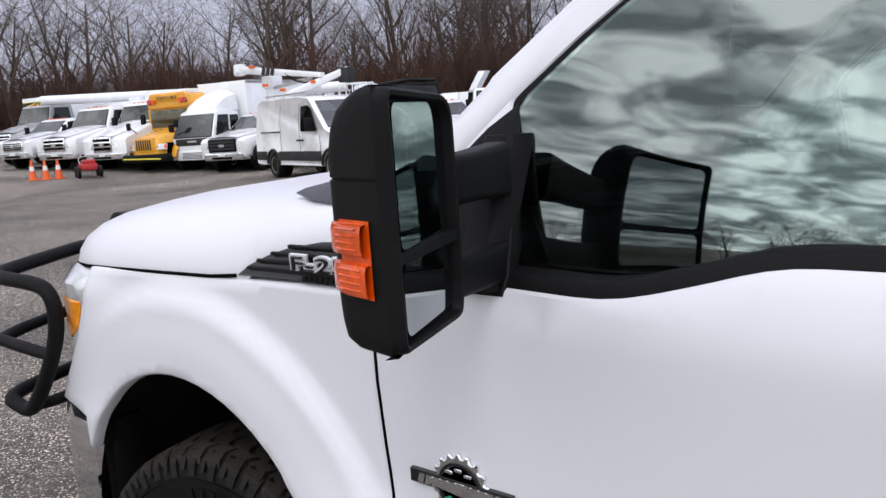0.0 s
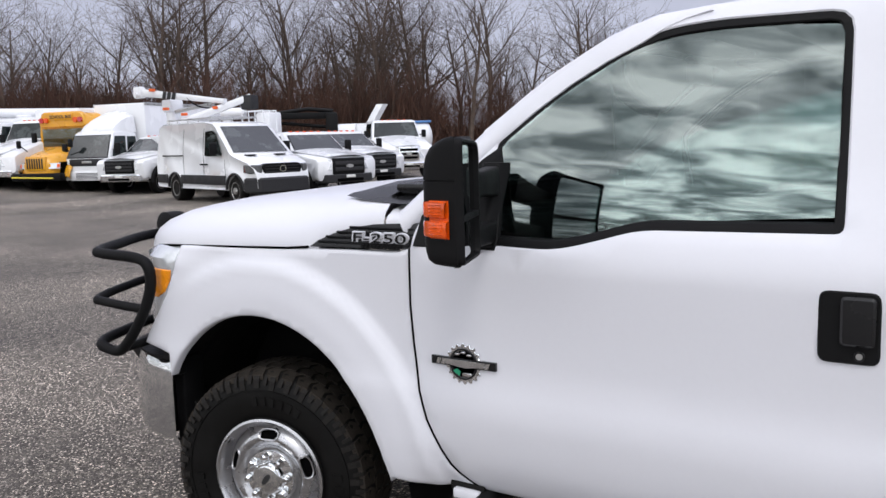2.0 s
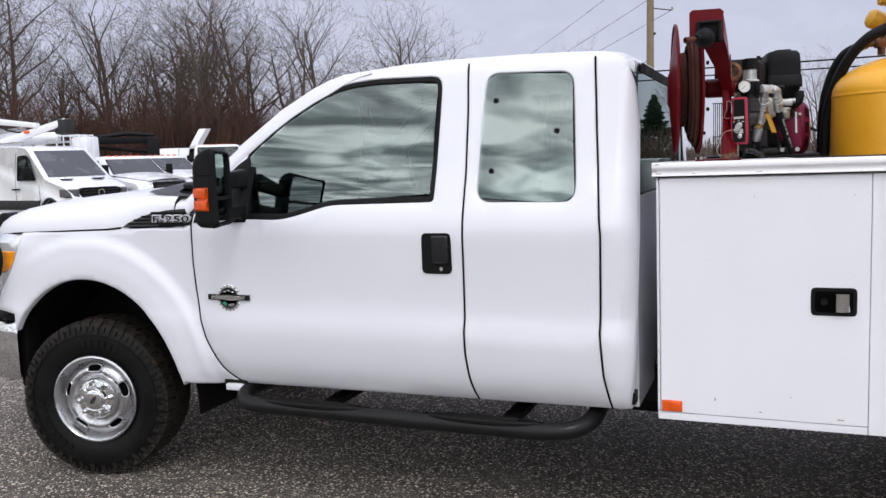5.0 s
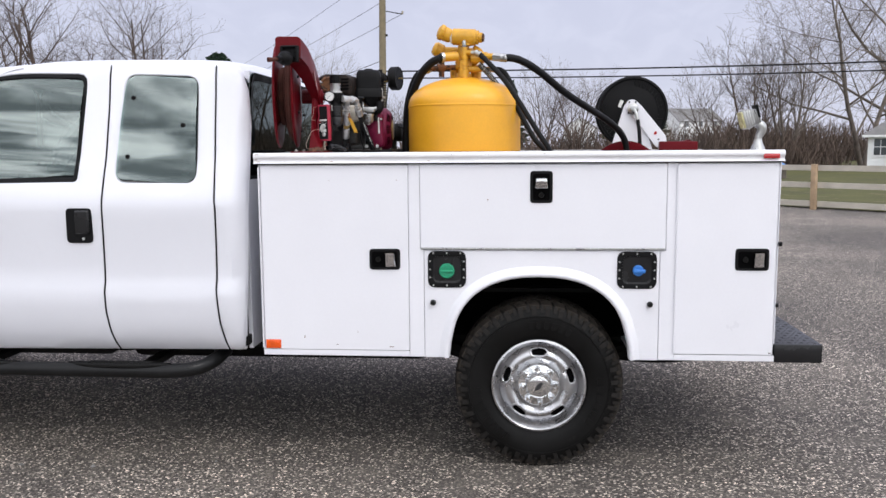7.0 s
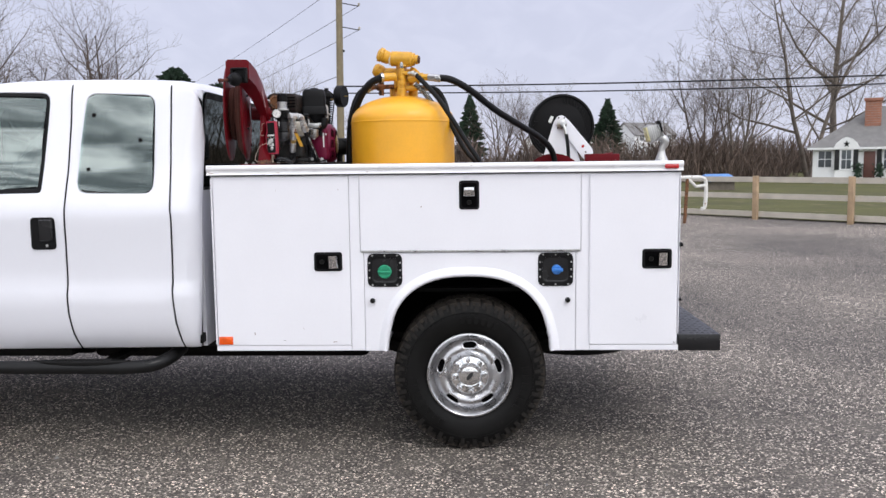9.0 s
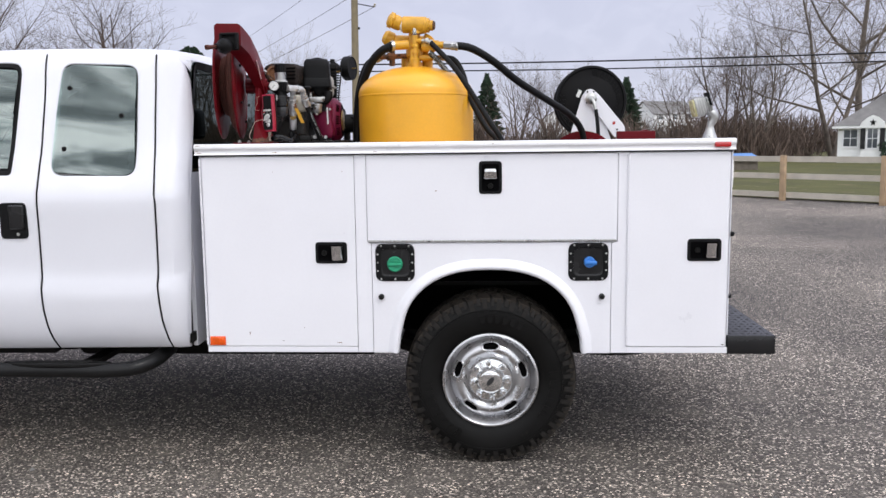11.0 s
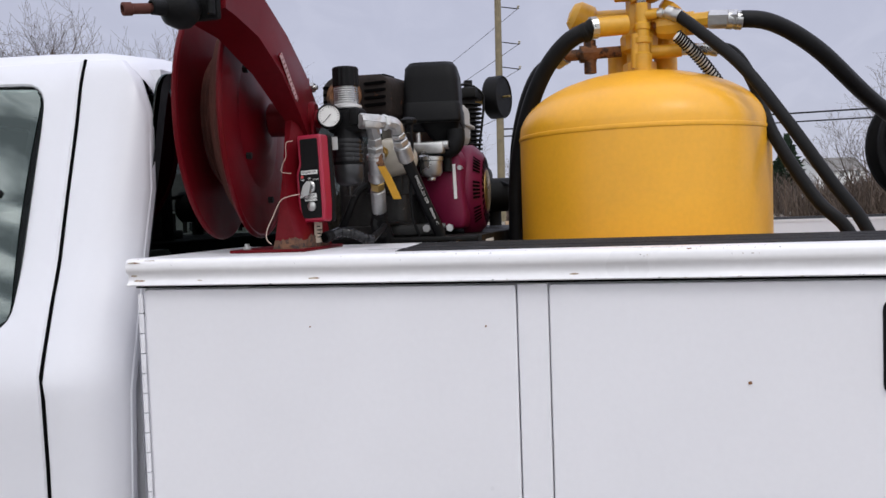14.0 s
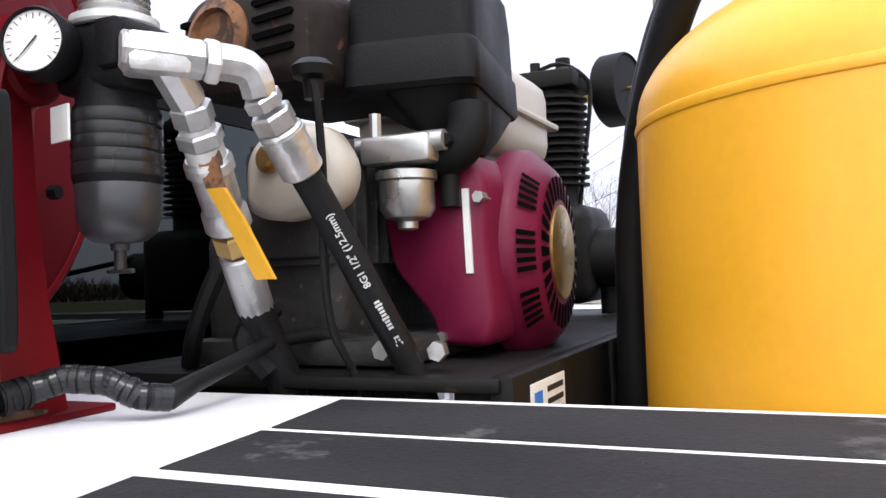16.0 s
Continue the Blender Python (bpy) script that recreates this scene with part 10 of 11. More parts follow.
# ---- trees ----
def grow(rng, h, r, limbs, spread, levels=3, droop=0.0, split=0.35, twigs=5, lean=0.0, fork=0):
    """Branches of a bare tree as (level, points, radii)."""
    out = []

    def branch(p, d, length, rad, level):
        k = 6 if level == 0 else (4 if level == 1 else 3)
        pts, rs = [p.copy()], [rad]
        d = d.copy()
        for i in range(k):
            wob = 0.10 if level == 0 else 0.22
            d = (d + Vector((rng.uniform(-wob, wob), rng.uniform(-wob, wob), rng.uniform(-wob, wob) * 0.5 + (0.10 if level else 0.04) - droop * level * 0.06))).normalized()
            p = p + d * length / k
            pts.append(p.copy()); rs.append(max(rad * (1 - 0.80 * (i + 1) / k), 0.006))
        out.append((level, pts, rs))
        if level >= levels:
            return
        n = limbs if level == 0 else (twigs if level < levels - 1 else twigs + 2)
        for j in range(n):
            t = split + (1 - split) * (j + rng.uniform(0.1, 0.9)) / n if level == 0 else 0.2 + 0.8 * (j + rng.random()) / n
            x = min(t * k, k - 0.001)
            i = int(x)
            q = pts[i].lerp(pts[i + 1], x - i)
            ax = (pts[i + 1] - pts[i]).normalized()
            ang = 2.4 * j + rng.uniform(-0.6, 0.6)
            u = ax.orthogonal().normalized(); v = ax.cross(u)
            out_d = u * math.cos(ang) + v * math.sin(ang)
            s = spread * rng.uniform(0.7, 1.3)
            nd = (ax * (1 - s * 0.5) + out_d * s).normalized()
            ln = length * rng.uniform(0.42, 0.62) * (1.15 - 0.55 * t if level == 0 else 1.0)
            branch(q, nd, ln, rs[i] * rng.uniform(0.45, 0.62), level + 1)

    if fork:
        for f in range(fork):
            a = 2 * math.pi * f / fork + rng.random()
            branch(Vector((0.1 * math.cos(a), 0.1 * math.sin(a), 0)), Vector((0.30 * math.cos(a), 0.30 * math.sin(a), 1)).normalized(), h * rng.uniform(0.75, 1.0), r * 0.7, 0)
    else:
        branch(Vector((0, 0, -0.1)), Vector((lean, 0, 1)).normalized(), h, r, 0)
    return out


def tree_arrays(branches, lo=0, hi=9, thick=1.0):
    """Tapered tubes for the branches of some levels, as arrays of points and quads."""
    V, Q = [], []
    for level, pts, rs in branches:
        if not lo <= level <= hi:
            continue
        seg = 7 if level == 0 else (5 if level == 1 else 3)
        g = Geo()
        g.tube(pts, [q * thick for q in rs], seg, cap=False)
        o = len(V)
        V += g.v
        Q += [tuple(i + o for i in f) for f in g.f]
    return np.array(V, dtype=np.float32), np.array(Q, dtype=np.int32)


def mesh_from(name, V, Q, material):
    me = bpy.data.meshes.new(name)
    me.vertices.add(len(V)); me.vertices.foreach_set("co", V.ravel())
    me.loops.add(Q.size); me.loops.foreach_set("vertex_index", Q.ravel())
    me.polygons.add(len(Q)); me.polygons.foreach_set("loop_start", np.arange(0, Q.size, Q.shape[1], dtype=np.int32))
    me.update(calc_edges=True)
    me.polygons.foreach_set("use_smooth", [True] * len(Q))
    me.materials.append(material)
    return me


def joined(placed):
    """Copies of tree arrays at (array, x, y, z, scale, turn) in one set of arrays."""
    Vs, Qs, o = [], [], 0
    for (V, Q), x, y, z, s, a in placed:
        c, n = math.cos(a), math.sin(a)
        W = np.empty_like(V)
        W[:, 0] = (V[:, 0] * c - V[:, 1] * n) * s + x
        W[:, 1] = (V[:, 0] * n + V[:, 1] * c) * s + y
        W[:, 2] = V[:, 2] * s + z
        Vs.append(W); Qs.append(Q + o); o += len(V)
    return np.concatenate(Vs), np.concatenate(Qs)


rng = random.Random(11)
WOOD = [tree_arrays(grow(random.Random(100 + i), 11.0, 0.17, 9, 0.62 + 0.08 * (i % 3), 3, split=0.30, twigs=5), thick=1.4) for i in range(6)]
SAPLING = [tree_arrays(grow(random.Random(200 + i), 6.0, 0.06, 8, 0.45, 3, split=0.12, twigs=4, fork=3), thick=1.3) for i in range(4)]


def along(line, t):
    """A point on a row of points at share t of its length."""
    ls = [math.dist(a, b) for a, b in zip(line, line[1:])]
    d = t * sum(ls)
    for (a, b), l in zip(zip(line, line[1:]), ls):
        if d <= l:
            return a[0] + (b[0] - a[0]) * d / l, a[1] + (b[1] - a[1]) * d / l
        d -= l
    return line[-1]


EDGE = [(-84, -6), (-74, 12), (-60, 33), (-48, 47), (-39, 55), (-32, 60), (-26, 66)]
placed = []
for i in range(134):
    t = rng.random() ** 0.9
    x, y = along(EDGE, t)
    k = rng.random()
    x, y = x - 9 * k + rng.uniform(-1.5, 1.5), y + 9 * k + rng.uniform(-1.5, 1.5)
    s = rng.uniform(0.62, 1.22) * (0.95 + 0.14 * math.sin(t * 47 + 2 * math.sin(t * 19))) * (1.0 - 0.38 * smooth((t - 0.80) / 0.2))
    placed.append((WOOD[rng.randrange(6)], x, y, ground_z(x, y), s, rng.uniform(0, 6.28)))
tagged(new("bare_woods", mesh_from("bare_woods", *joined(placed), BARK)), "dense bare brown winter woods", "woods", kind="stuff")

placed = []
for i in range(230):
    t = rng.random()
    x, y = along(EDGE, t)
    k = rng.random() ** 1.3
    x, y = x - 8 * k + rng.uniform(-1.5, 2.0), y + 8 * k + rng.uniform(-2.0, 1.5)
    s = rng.uniform(0.55, 1.1) * (1.0 - 0.45 * smooth((t - 0.82) / 0.18))
    placed.append((SAPLING[rng.randrange(4)], x, y, ground_z(x, y), s, rng.uniform(0, 6.28)))
tagged(new("winter_brush", mesh_from("winter_brush", *joined(placed), BRUSH)), "reddish brown leafless brush below the woods", "brush", kind="stuff")


def thicket(name, line, count, deep, high, seed, material, label, width=0.035, taper=0.25):
    """A tangle of thin upright and arching stems."""
    r = np.random.default_rng(seed)
    t = r.random(count)
    P = np.array([along(line, v) for v in t])
    k = r.random(count)
    P[:, 0] += -0.7 * deep * k + r.normal(0, 0.8, count)
    P[:, 1] += 0.7 * deep * k + r.normal(0, 0.8, count)
    z = np.array([ground_z(a, b) for a, b in P])
    tops = high * (0.35 + 0.65 * r.random(count)) * (0.75 + 0.35 * np.sin(t * 61 + 3 * np.sin(t * 17))) * (1 - taper * t)
    base = r.random(count) ** 1.6 * tops * 0.75
    L = tops - base
    lean = r.normal(0, 0.45, (count, 2))
    w = width * (0.5 + r.random(count))
    ang = r.random(count) * 6.28
    V = np.empty((count, 9, 3), dtype=np.float32)
    for lev, (f, ww) in enumerate(((0, 1.0), (0.55, 0.8), (1.0, 0.15))):
        for c in range(3):
            a = ang + c * 2.094
            V[:, lev * 3 + c, 0] = P[:, 0] + lean[:, 0] * L * f * (0.6 + 0.4 * f) + np.cos(a) * w * ww
            V[:, lev * 3 + c, 1] = P[:, 1] + lean[:, 1] * L * f * (0.6 + 0.4 * f) + np.sin(a) * w * ww
            V[:, lev * 3 + c, 2] = z + base + L * f
    q = np.array([(l * 3 + c, l * 3 + (c + 1) % 3, l * 3 + 3 + (c + 1) % 3, l * 3 + 3 + c) for l in range(2) for c in range(3)], dtype=np.int32)
    Q = (q[None] + (np.arange(count) * 9)[:, None, None]).reshape(-1, 4)
    tagged(new(name, mesh_from(name, V.reshape(-1, 3), Q, material)), label, "brush", kind="stuff")


thicket("woods_thicket", EDGE, 46000, 12.0, 7.2, 5, BRUSH, "tangled leafless undergrowth at the wood's edge")
thicket("far_hedge", [(-24, 70), (-5, 88), (12, 84), (30, 78), (52, 70), (75, 50)], 12000, 6.0, 4.2, 7, GREYBRUSH, "leafless hedge along the field", 0.05, 0.0)
thicket("garden_brush", [(11.0, 47), (15, 49.5), (19, 50), (22, 51.5)], 3600, 3.0, 3.0, 9, GREYBRUSH, "leafless garden brush beside the house", 0.03, 0.0)

# the low line of trees behind the camera
placed = []
for i in range(36):
    x = -46 + 92 * (i + rng.random()) / 36
    y = -52 + rng.uniform(-6, 4)
    placed.append((SAPLING[i % 4] if i % 3 else WOOD[i % 6], x, y, 0.0, rng.uniform(0.75, 1.05) if i % 3 else rng.uniform(0.4, 0.6), rng.uniform(0, 6.28)))
tagged(new("tree_line", mesh_from("tree_line", *joined(placed), BARK)), "low line of bare trees beyond the lot", "trees", kind="stuff")


def bare_tree(x, y, h, r, seed, bark=BARKPALE, limbs=7, spread=0.7, fork=0, levels=4, twigs=4, split=0.25, label="large bare tree with pale bark"):
    b = grow(random.Random(seed), h, r, limbs, spread, levels, split=split, twigs=twigs, fork=fork)
    z = ground_z(x, y)
    th = thing("bare_tree", (x, y, z), label, "tree", "bare trees beyond the fence")
    for nm, lo, hi in (("trunk", 0, 1), ("crown", 2, 9)):
        V, Q = tree_arrays(b, lo, hi, 1.0 if nm == "trunk" else 1.15)
        ob = new(nm, mesh_from(nm, V, Q, bark))
        ob.parent = th
        tagged(ob, "leafless crown of fine twigs" if nm == "crown" else "")


bare_tree(-29.0, 64.0, 13.0, 0.30, 31, BARK, 8, 0.75, fork=4, levels=3, twigs=5, split=0.3, label="spreading bare tree standing alone")
bare_tree(23.4, 52.0, 13.5, 0.25, 32, limbs=11, spread=0.95, split=0.12, twigs=5, fork=2)
bare_tree(26.0, 54.5, 15.5, 0.28, 33, limbs=13, spread=0.85, split=0.16, twigs=5)
bare_tree(16.0, 50.0, 6.8, 0.16, 34, BARK, 8, 0.6, fork=3, levels=3, twigs=5, label="multi-stemmed bare tree in brush")
bare_tree(18.4, 51.0, 7.0, 0.17, 35, BARKPALE, 8, 0.5, fork=4, levels=3, twigs=5, label="multi-stemmed bare tree in brush")
bare_tree(14.4, 53.0, 5.2, 0.12, 36, BARK, 8, 0.6, fork=3, levels=3, twigs=4, label="multi-stemmed bare tree in brush")
bare_tree(-22.0, 100.0, 12.0, 0.2, 37, BARKPALE, 8, 0.6, fork=4, levels=3, twigs=4, label="bushy bare tree far across the field")
bare_tree(-12.0, 96.0, 6.4, 0.2, 38, BARK, 8, 0.6, fork=4, levels=3, twigs=4, label="bushy bare tree far across the field")
bare_tree(8.6, 97.0, 8.6, 0.2, 40, BARK, 9, 0.6, fork=4, levels=3, twigs=5, label="bushy bare tree far across the field")
bare_tree(4.6, 100.0, 9.4, 0.2, 39, BARK, 8, 0.6, fork=4, levels=3, twigs=4, label="bushy bare tree far across the field")


def evergreen(x, y, h, wide, seed, round_top=False):
    r = random.Random(seed)
    z = ground_z(x, y)
    th = thing("evergreen_tree", (x, y, z), "dark green pine with an uneven crown", "tree", "evergreens on the far rise")
    part("trunk", Geo().cyl((x, y, z - 0.1), (x, y, z + h * 0.92), h * 0.022, 7, 0.03), BARK, th)
    g = Geo()
    for i in range(520):
        t = r.random() ** 0.8
        rad = wide * (math.sqrt(max(0.0, 1 - t ** 2.2)) if round_top else (1 - t) ** 0.75) * r.uniform(0.55, 1.12) + 0.1
        a = r.uniform(0, 6.28)
        hz = z + h * (0.12 + 0.88 * t)
        d = Vector((math.cos(a), math.sin(a), r.uniform(-0.15, 0.35)))
        s = Vector((-d.y, d.x, 0)) * r.uniform(0.25, 0.5)
        p, q = Vector((x, y, hz)) + d * rad * 0.25, Vector((x, y, hz)) + d * rad
        mid = p.lerp(q, 0.55) + Vector((0, 0, 0.25))
        g.put([p, mid + s, q, mid - s, p.lerp(q, 0.5) - Vector((0, 0, 0.3))], [(0, 1, 2), (0, 2, 3), (0, 4, 1), (1, 4, 2), (2, 4, 3), (3, 4, 0)])
    part("crown", g, EVERGREEN, th, "dark needle clumps", angle=0)


for x, y, h, w, s in ((16.7, 125.0, 8.8, 3.2, 41), (22.2, 128.0, 9.8, 3.4, 42), (0.8, 126.0, 10.6, 3.0, 43)):
    evergreen(x, y, h, w, s)
evergreen(-33.0, 92.0, 12.0, 4.0, 45, True)
evergreen(-28.5, 94.0, 10.6, 3.4, 46, True)

# ---- lawn beyond the fence ----
def grass_mat():
    m = mat("winter_grass", (0.084, 0.083, 0.030), 0.95, var=0.3, scale=0.5, fine=14, bump=0.5, col2=(0.14, 0.12, 0.06), thresh=0.58, spec=0.2)
    return m


GRASS = grass_mat()
F0, FD = Vector((9.69, 14.72)), Vector((1.52, -1.74)).normalized()
FN = Vector((-FD.y, FD.x))
if FN.y < 0:
    FN = -FN
rows = []
for i in range(34):
    d = 0.35 + i * 1.15 * (1 + 0.02 * i)
    row = []
    for j in range(40):
        p = F0 + FD * (-40 + 2.6 * j) + FN * (d + 0.12 * noise.noise((j * 0.7, 0.2, i * 0.1)))
        row.append((p.x, p.y, ground_z(p.x, p.y) + 0.03 + 0.03 * noise.noise((p.x * 0.4, p.y * 0.4, 1.0))))
    rows.append(row)
part("lawn", Geo().loft(rows), GRASS, None, "short winter grass with brown patches", kind="structure", category="lawn", angle=60)
rows = []
for i in range(3):
    rows.append([((F0 + FD * (-40 + 2.6 * j) + FN * (9.0 + 1.1 * i)).x, (F0 + FD * (-40 + 2.6 * j) + FN * (9.0 + 1.1 * i)).y, 0.075 + ground_z((F0 + FD * (-40 + 2.6 * j) + FN * (9 + i)).x, (F0 + FD * (-40 + 2.6 * j) + FN * (9 + i)).y)) for j in range(40)])
PALEPATH = mat("pale_path", (0.30, 0.29, 0.27), 0.95, var=0.15, scale=1.0, bump=0.3)
part("path", Geo().loft(rows), PALEPATH, None, "pale worn path across the grass", kind="structure", category="path", angle=60)

# ---- post and rail fence ----
fence = thing("rail_fence", (F0.x, F0.y, 0), "weathered wooden three-rail fence", "fence")
RAILWOOD = mat("pale_rail_wood", (0.47, 0.43, 0.37), 0.85, var=0.14, scale=3, fine=60, bump=0.3)
STEP = 2.31
for k in range(-12, 9):
    p = F0 + FD * STEP * k
    tilt = 0.012 * math.sin(k * 2.3)
    g = Geo(Matrix.Translation((p.x, p.y, 0)) @ Matrix.Rotation(math.atan2(FD.y, FD.x), 4, "Z") @ Matrix.Rotation(tilt, 4, "Y"))
    g.rbox((-0.06, -0.055, -0.1), (0.06, 0.055, 1.07), 0.012)
    part("post", g, WOODPOST, fence)
    for z in (0.14, 0.58, 0.98):
        dz = 0.012 * math.sin(k * 1.7 + z * 9)
        g = Geo(Matrix.Translation((p.x, p.y, 0)) @ Matrix.Rotation(math.atan2(FD.y, FD.x), 4, "Z"))
        ys = 0.058 if FN.dot(Vector((-FD.y, FD.x))) > 0 else -0.093
        g.put([(x, y, z0 + zz) for zz, z0 in ((-0.065, z), (0.065, z)) for x, y in ((0.006, ys), (STEP - 0.006, ys), (STEP - 0.006, ys + 0.035), (0.006, ys + 0.035))], [(0, 3, 2, 1), (4, 5, 6, 7), (0, 1, 5, 4), (1, 2, 6, 5), (2, 3, 7, 6), (3, 0, 4, 7)])
        part("rail", g, RAILWOOD, fence)

# white bent pipe on a parked trailer by the fence
RUSTYWHITE = mat("rusty_white_paint", (0.66, 0.65, 0.62), 0.5, var=0.08, scale=6, col2=(0.24, 0.11, 0.05), thresh=0.60)
th = thing("pipe_stand", (6.4, 15.4, 0), "white bent steel pipe stand with rust", "pipe stand")
part("bent_pipe", Geo().tube([(4.6, 15.3, 1.05), (6.25, 15.4, 1.07), (6.62, 15.5, 1.05), (6.70, 15.5, 0.92), (6.69, 15.5, 0.40), (6.60, 15.5, 0.34)], 0.045, 8, smooth=3), RUSTYWHITE, th, "rusty white bent pipe")
part("cross_pipe", Geo().tube([(6.25, 15.4, 1.05), (6.45, 15.42, 0.86), (6.68, 15.5, 0.88)], 0.035, 8), RUSTYWHITE, th)
part("leg", Geo().tube([(4.8, 15.3, 1.04), (4.8, 15.3, 0.0)], 0.04, 8), RUSTYWHITE, th)
part("leg", Geo().tube([(6.25, 15.4, 1.04), (6.20, 15.4, 0.0)], 0.04, 8), RUST, th)

# low blue-roofed shed across the grass
th = thing("garden_shed", (12.7, 35.5, 0), "low shed with a blue sheet roof", "shed")
part("wall", Geo().rbox((12.1, 34.9, -0.05), (13.35, 36.2, 0.50), 0.03), mat("shed_boards", (0.20, 0.17, 0.14), 0.9, var=0.25, scale=5, bump=0.3), th)
part("roof", Geo().put([(11.95, 34.6, 0.49), (13.52, 34.6, 0.50), (13.25, 35.6, 0.79), (12.15, 35.6, 0.78), (13.52, 36.5, 0.5), (11.95, 36.5, 0.5), (11.95, 34.6, 0.45), (13.52, 34.6, 0.46), (13.52, 36.5, 0.46), (11.95, 36.5, 0.46)], [(0, 1, 2, 3), (3, 2, 4, 5), (6, 7, 1, 0), (1, 7, 8, 4, 2), (0, 3, 5, 9, 6), (5, 4, 8, 9), (6, 9, 8, 7)]), BLUETARP, th, "faded blue roof sheet", angle=20)

# ---- houses ----
SIDING = mat("white_siding", (0.76, 0.77, 0.77), 0.6, var=0.03, scale=1.5)
SHINGLE = mat("grey_shingles", (0.17, 0.165, 0.16), 0.9, var=0.2, scale=3, fine=25, bump=0.4)
BRICKRED = mat("chimney_brick", (0.30, 0.13, 0.085), 0.85, var=0.2, scale=6, fine=30, bump=0.4)
DOORWOOD = mat("dark_door_wood", (0.10, 0.035, 0.025), 0.5, var=0.2, scale=6)
HOUSEGLASS = mat("dark_house_glass", (0.05, 0.06, 0.07), 0.1, var=0.3, scale=1, coat=0.8)


def gable(th, m, w, d, eave, ridge, wall=SIDING, roof=SHINGLE, over=0.3):
    """Walls and a pitched roof; the ridge runs along x; the front looks to -y."""
    part("wall", Geo(m).put([(x, y, z) for x in (-w / 2, w / 2) for y, z in ((-d / 2, -0.3), (d / 2, -0.3), (d / 2, eave), (0, ridge - 0.06), (-d / 2, eave))], [(0, 1, 2, 3, 4), (9, 8, 7, 6, 5), (0, 4, 9, 5), (1, 6, 7, 2), (4, 3, 8, 9), (3, 2, 7, 8), (0, 5, 6, 1)]), wall, th, angle=20)
    for s in (1, -1):
        sl = (ridge - eave) / (d / 2)
        a, b = (s * (d / 2 + over), eave - sl * over), (0, ridge)
        vs = [(x, y, z + dz) for x in (-w / 2 - over, w / 2 + over) for y, z in (a, b) for dz in (0, 0.12)]
        part("roof", Geo(m).put(vs, [(0, 1, 3, 2), (4, 6, 7, 5), (0, 4, 5, 1), (1, 5, 7, 3), (2, 3, 7, 6), (0, 2, 6, 4)]), roof, th, "grey shingle roof", angle=20)


def window(th, m, x, y, z, w, h, side="y", shutters=False):
    q = (lambda a, b, c: (a, b, c)) if side == "y" else (lambda a, b, c: (b, a, c))
    def bx(x0, y0, z0, x1, y1, z1):
        a, b = q(x0, y0, z0), q(x1, y1, z1)
        return Geo(m).box(tuple(min(i, j) for i, j in zip(a, b)), tuple(max(i, j) for i, j in zip(a, b)))
    wf = part("window", bx(x - w / 2 - 0.07, y - 0.04, z - 0.07, x + w / 2 + 0.07, y + 0.02, z + h + 0.07), FLEET, th, "white window frame")
    for i in (0, 1):
        for j in (0, 1):
            part("pane", bx(x - w / 2 + i * w / 2 + 0.02, y - 0.052, z + j * h / 2 + 0.02, x + i * w / 2 - 0.02, y - 0.03, z + (j + 1) * h / 2 - 0.02), HOUSEGLASS, wf)
    if shutters:
        for s in (1, -1):
            part("shutter", bx(x + s * (w / 2 + 0.12), y - 0.05, z - 0.05, x + s * (w / 2 + 0.42), y, z + h + 0.05), GLOSSBLACK, th, "black shutter")


th = thing("white_house", (26.1, 45.0, 0), "small white house with grey hip roof and brick chimney", "house")
m = pose(26.1, 45.0, 0, 0, 0, -27) @ Matrix.Diagonal((0.82, 0.82, 0.93, 1.0))
HW, HD, EAVE, RIDGE, RUN = 11.2, 7.0, 2.2, 4.7, 3.4
part("wall", Geo(m).box((-HW / 2, -HD / 2, -0.3), (HW / 2, HD / 2, EAVE)), SIDING, th)
for k in range(11):
    z = 0.05 + 0.19 * k
    part("siding_board", Geo(m).put([(-HW / 2 - 0.03, -HD / 2 - 0.03, z), (HW / 2, -HD / 2 - 0.03, z), (HW / 2, -HD / 2 - 0.004, z + 0.18), (-HW / 2 - 0.03, -HD / 2 - 0.004, z + 0.18), (-HW / 2 - 0.03, HD / 2, z), (-HW / 2 - 0.004, HD / 2, z + 0.18)], [(0, 1, 2, 3), (4, 0, 3, 5)]), SIDING, th, angle=0)
ov = 0.35
ring = [(-HW / 2 - ov, -HD / 2 - ov), (HW / 2 + ov, -HD / 2 - ov), (HW / 2 + ov, HD / 2 + ov), (-HW / 2 - ov, HD / 2 + ov)]
vs = [(x, y, EAVE - 0.12) for x, y in ring] + [(x, y, EAVE + 0.02) for x, y in ring] + [(-HW / 2 + RUN, 0, RIDGE), (HW / 2 - RUN, 0, RIDGE)]
part("roof", Geo(m).put(vs, [(3, 2, 1, 0), (0, 1, 5, 4), (1, 2, 6, 5), (2, 3, 7, 6), (3, 0, 4, 7), (4, 5, 9, 8), (5, 6, 9), (6, 7, 8, 9), (7, 4, 8)]), SHINGLE, th, "grey shingle hip roof", angle=15)
part("gutter", Geo(m).box((-HW / 2 - ov - 0.02, -HD / 2 - ov - 0.09, EAVE - 0.13), (HW / 2 + ov, -HD / 2 - ov, EAVE + 0.0)), SIDING, th, "white gutter")
YF = -HD / 2 - 0.03
window(th, m, -4.85, YF, 1.0, 0.85, 1.0)
window(th, m, -3.5, YF - 0.3, 0.9, 0.62, 1.15, shutters=True)
part("bay", Geo(m).box((-4.2, -HD / 2 - 0.34, -0.2), (-2.8, -HD / 2 + 0.1, 2.1)), SIDING, th, "white projecting bay")
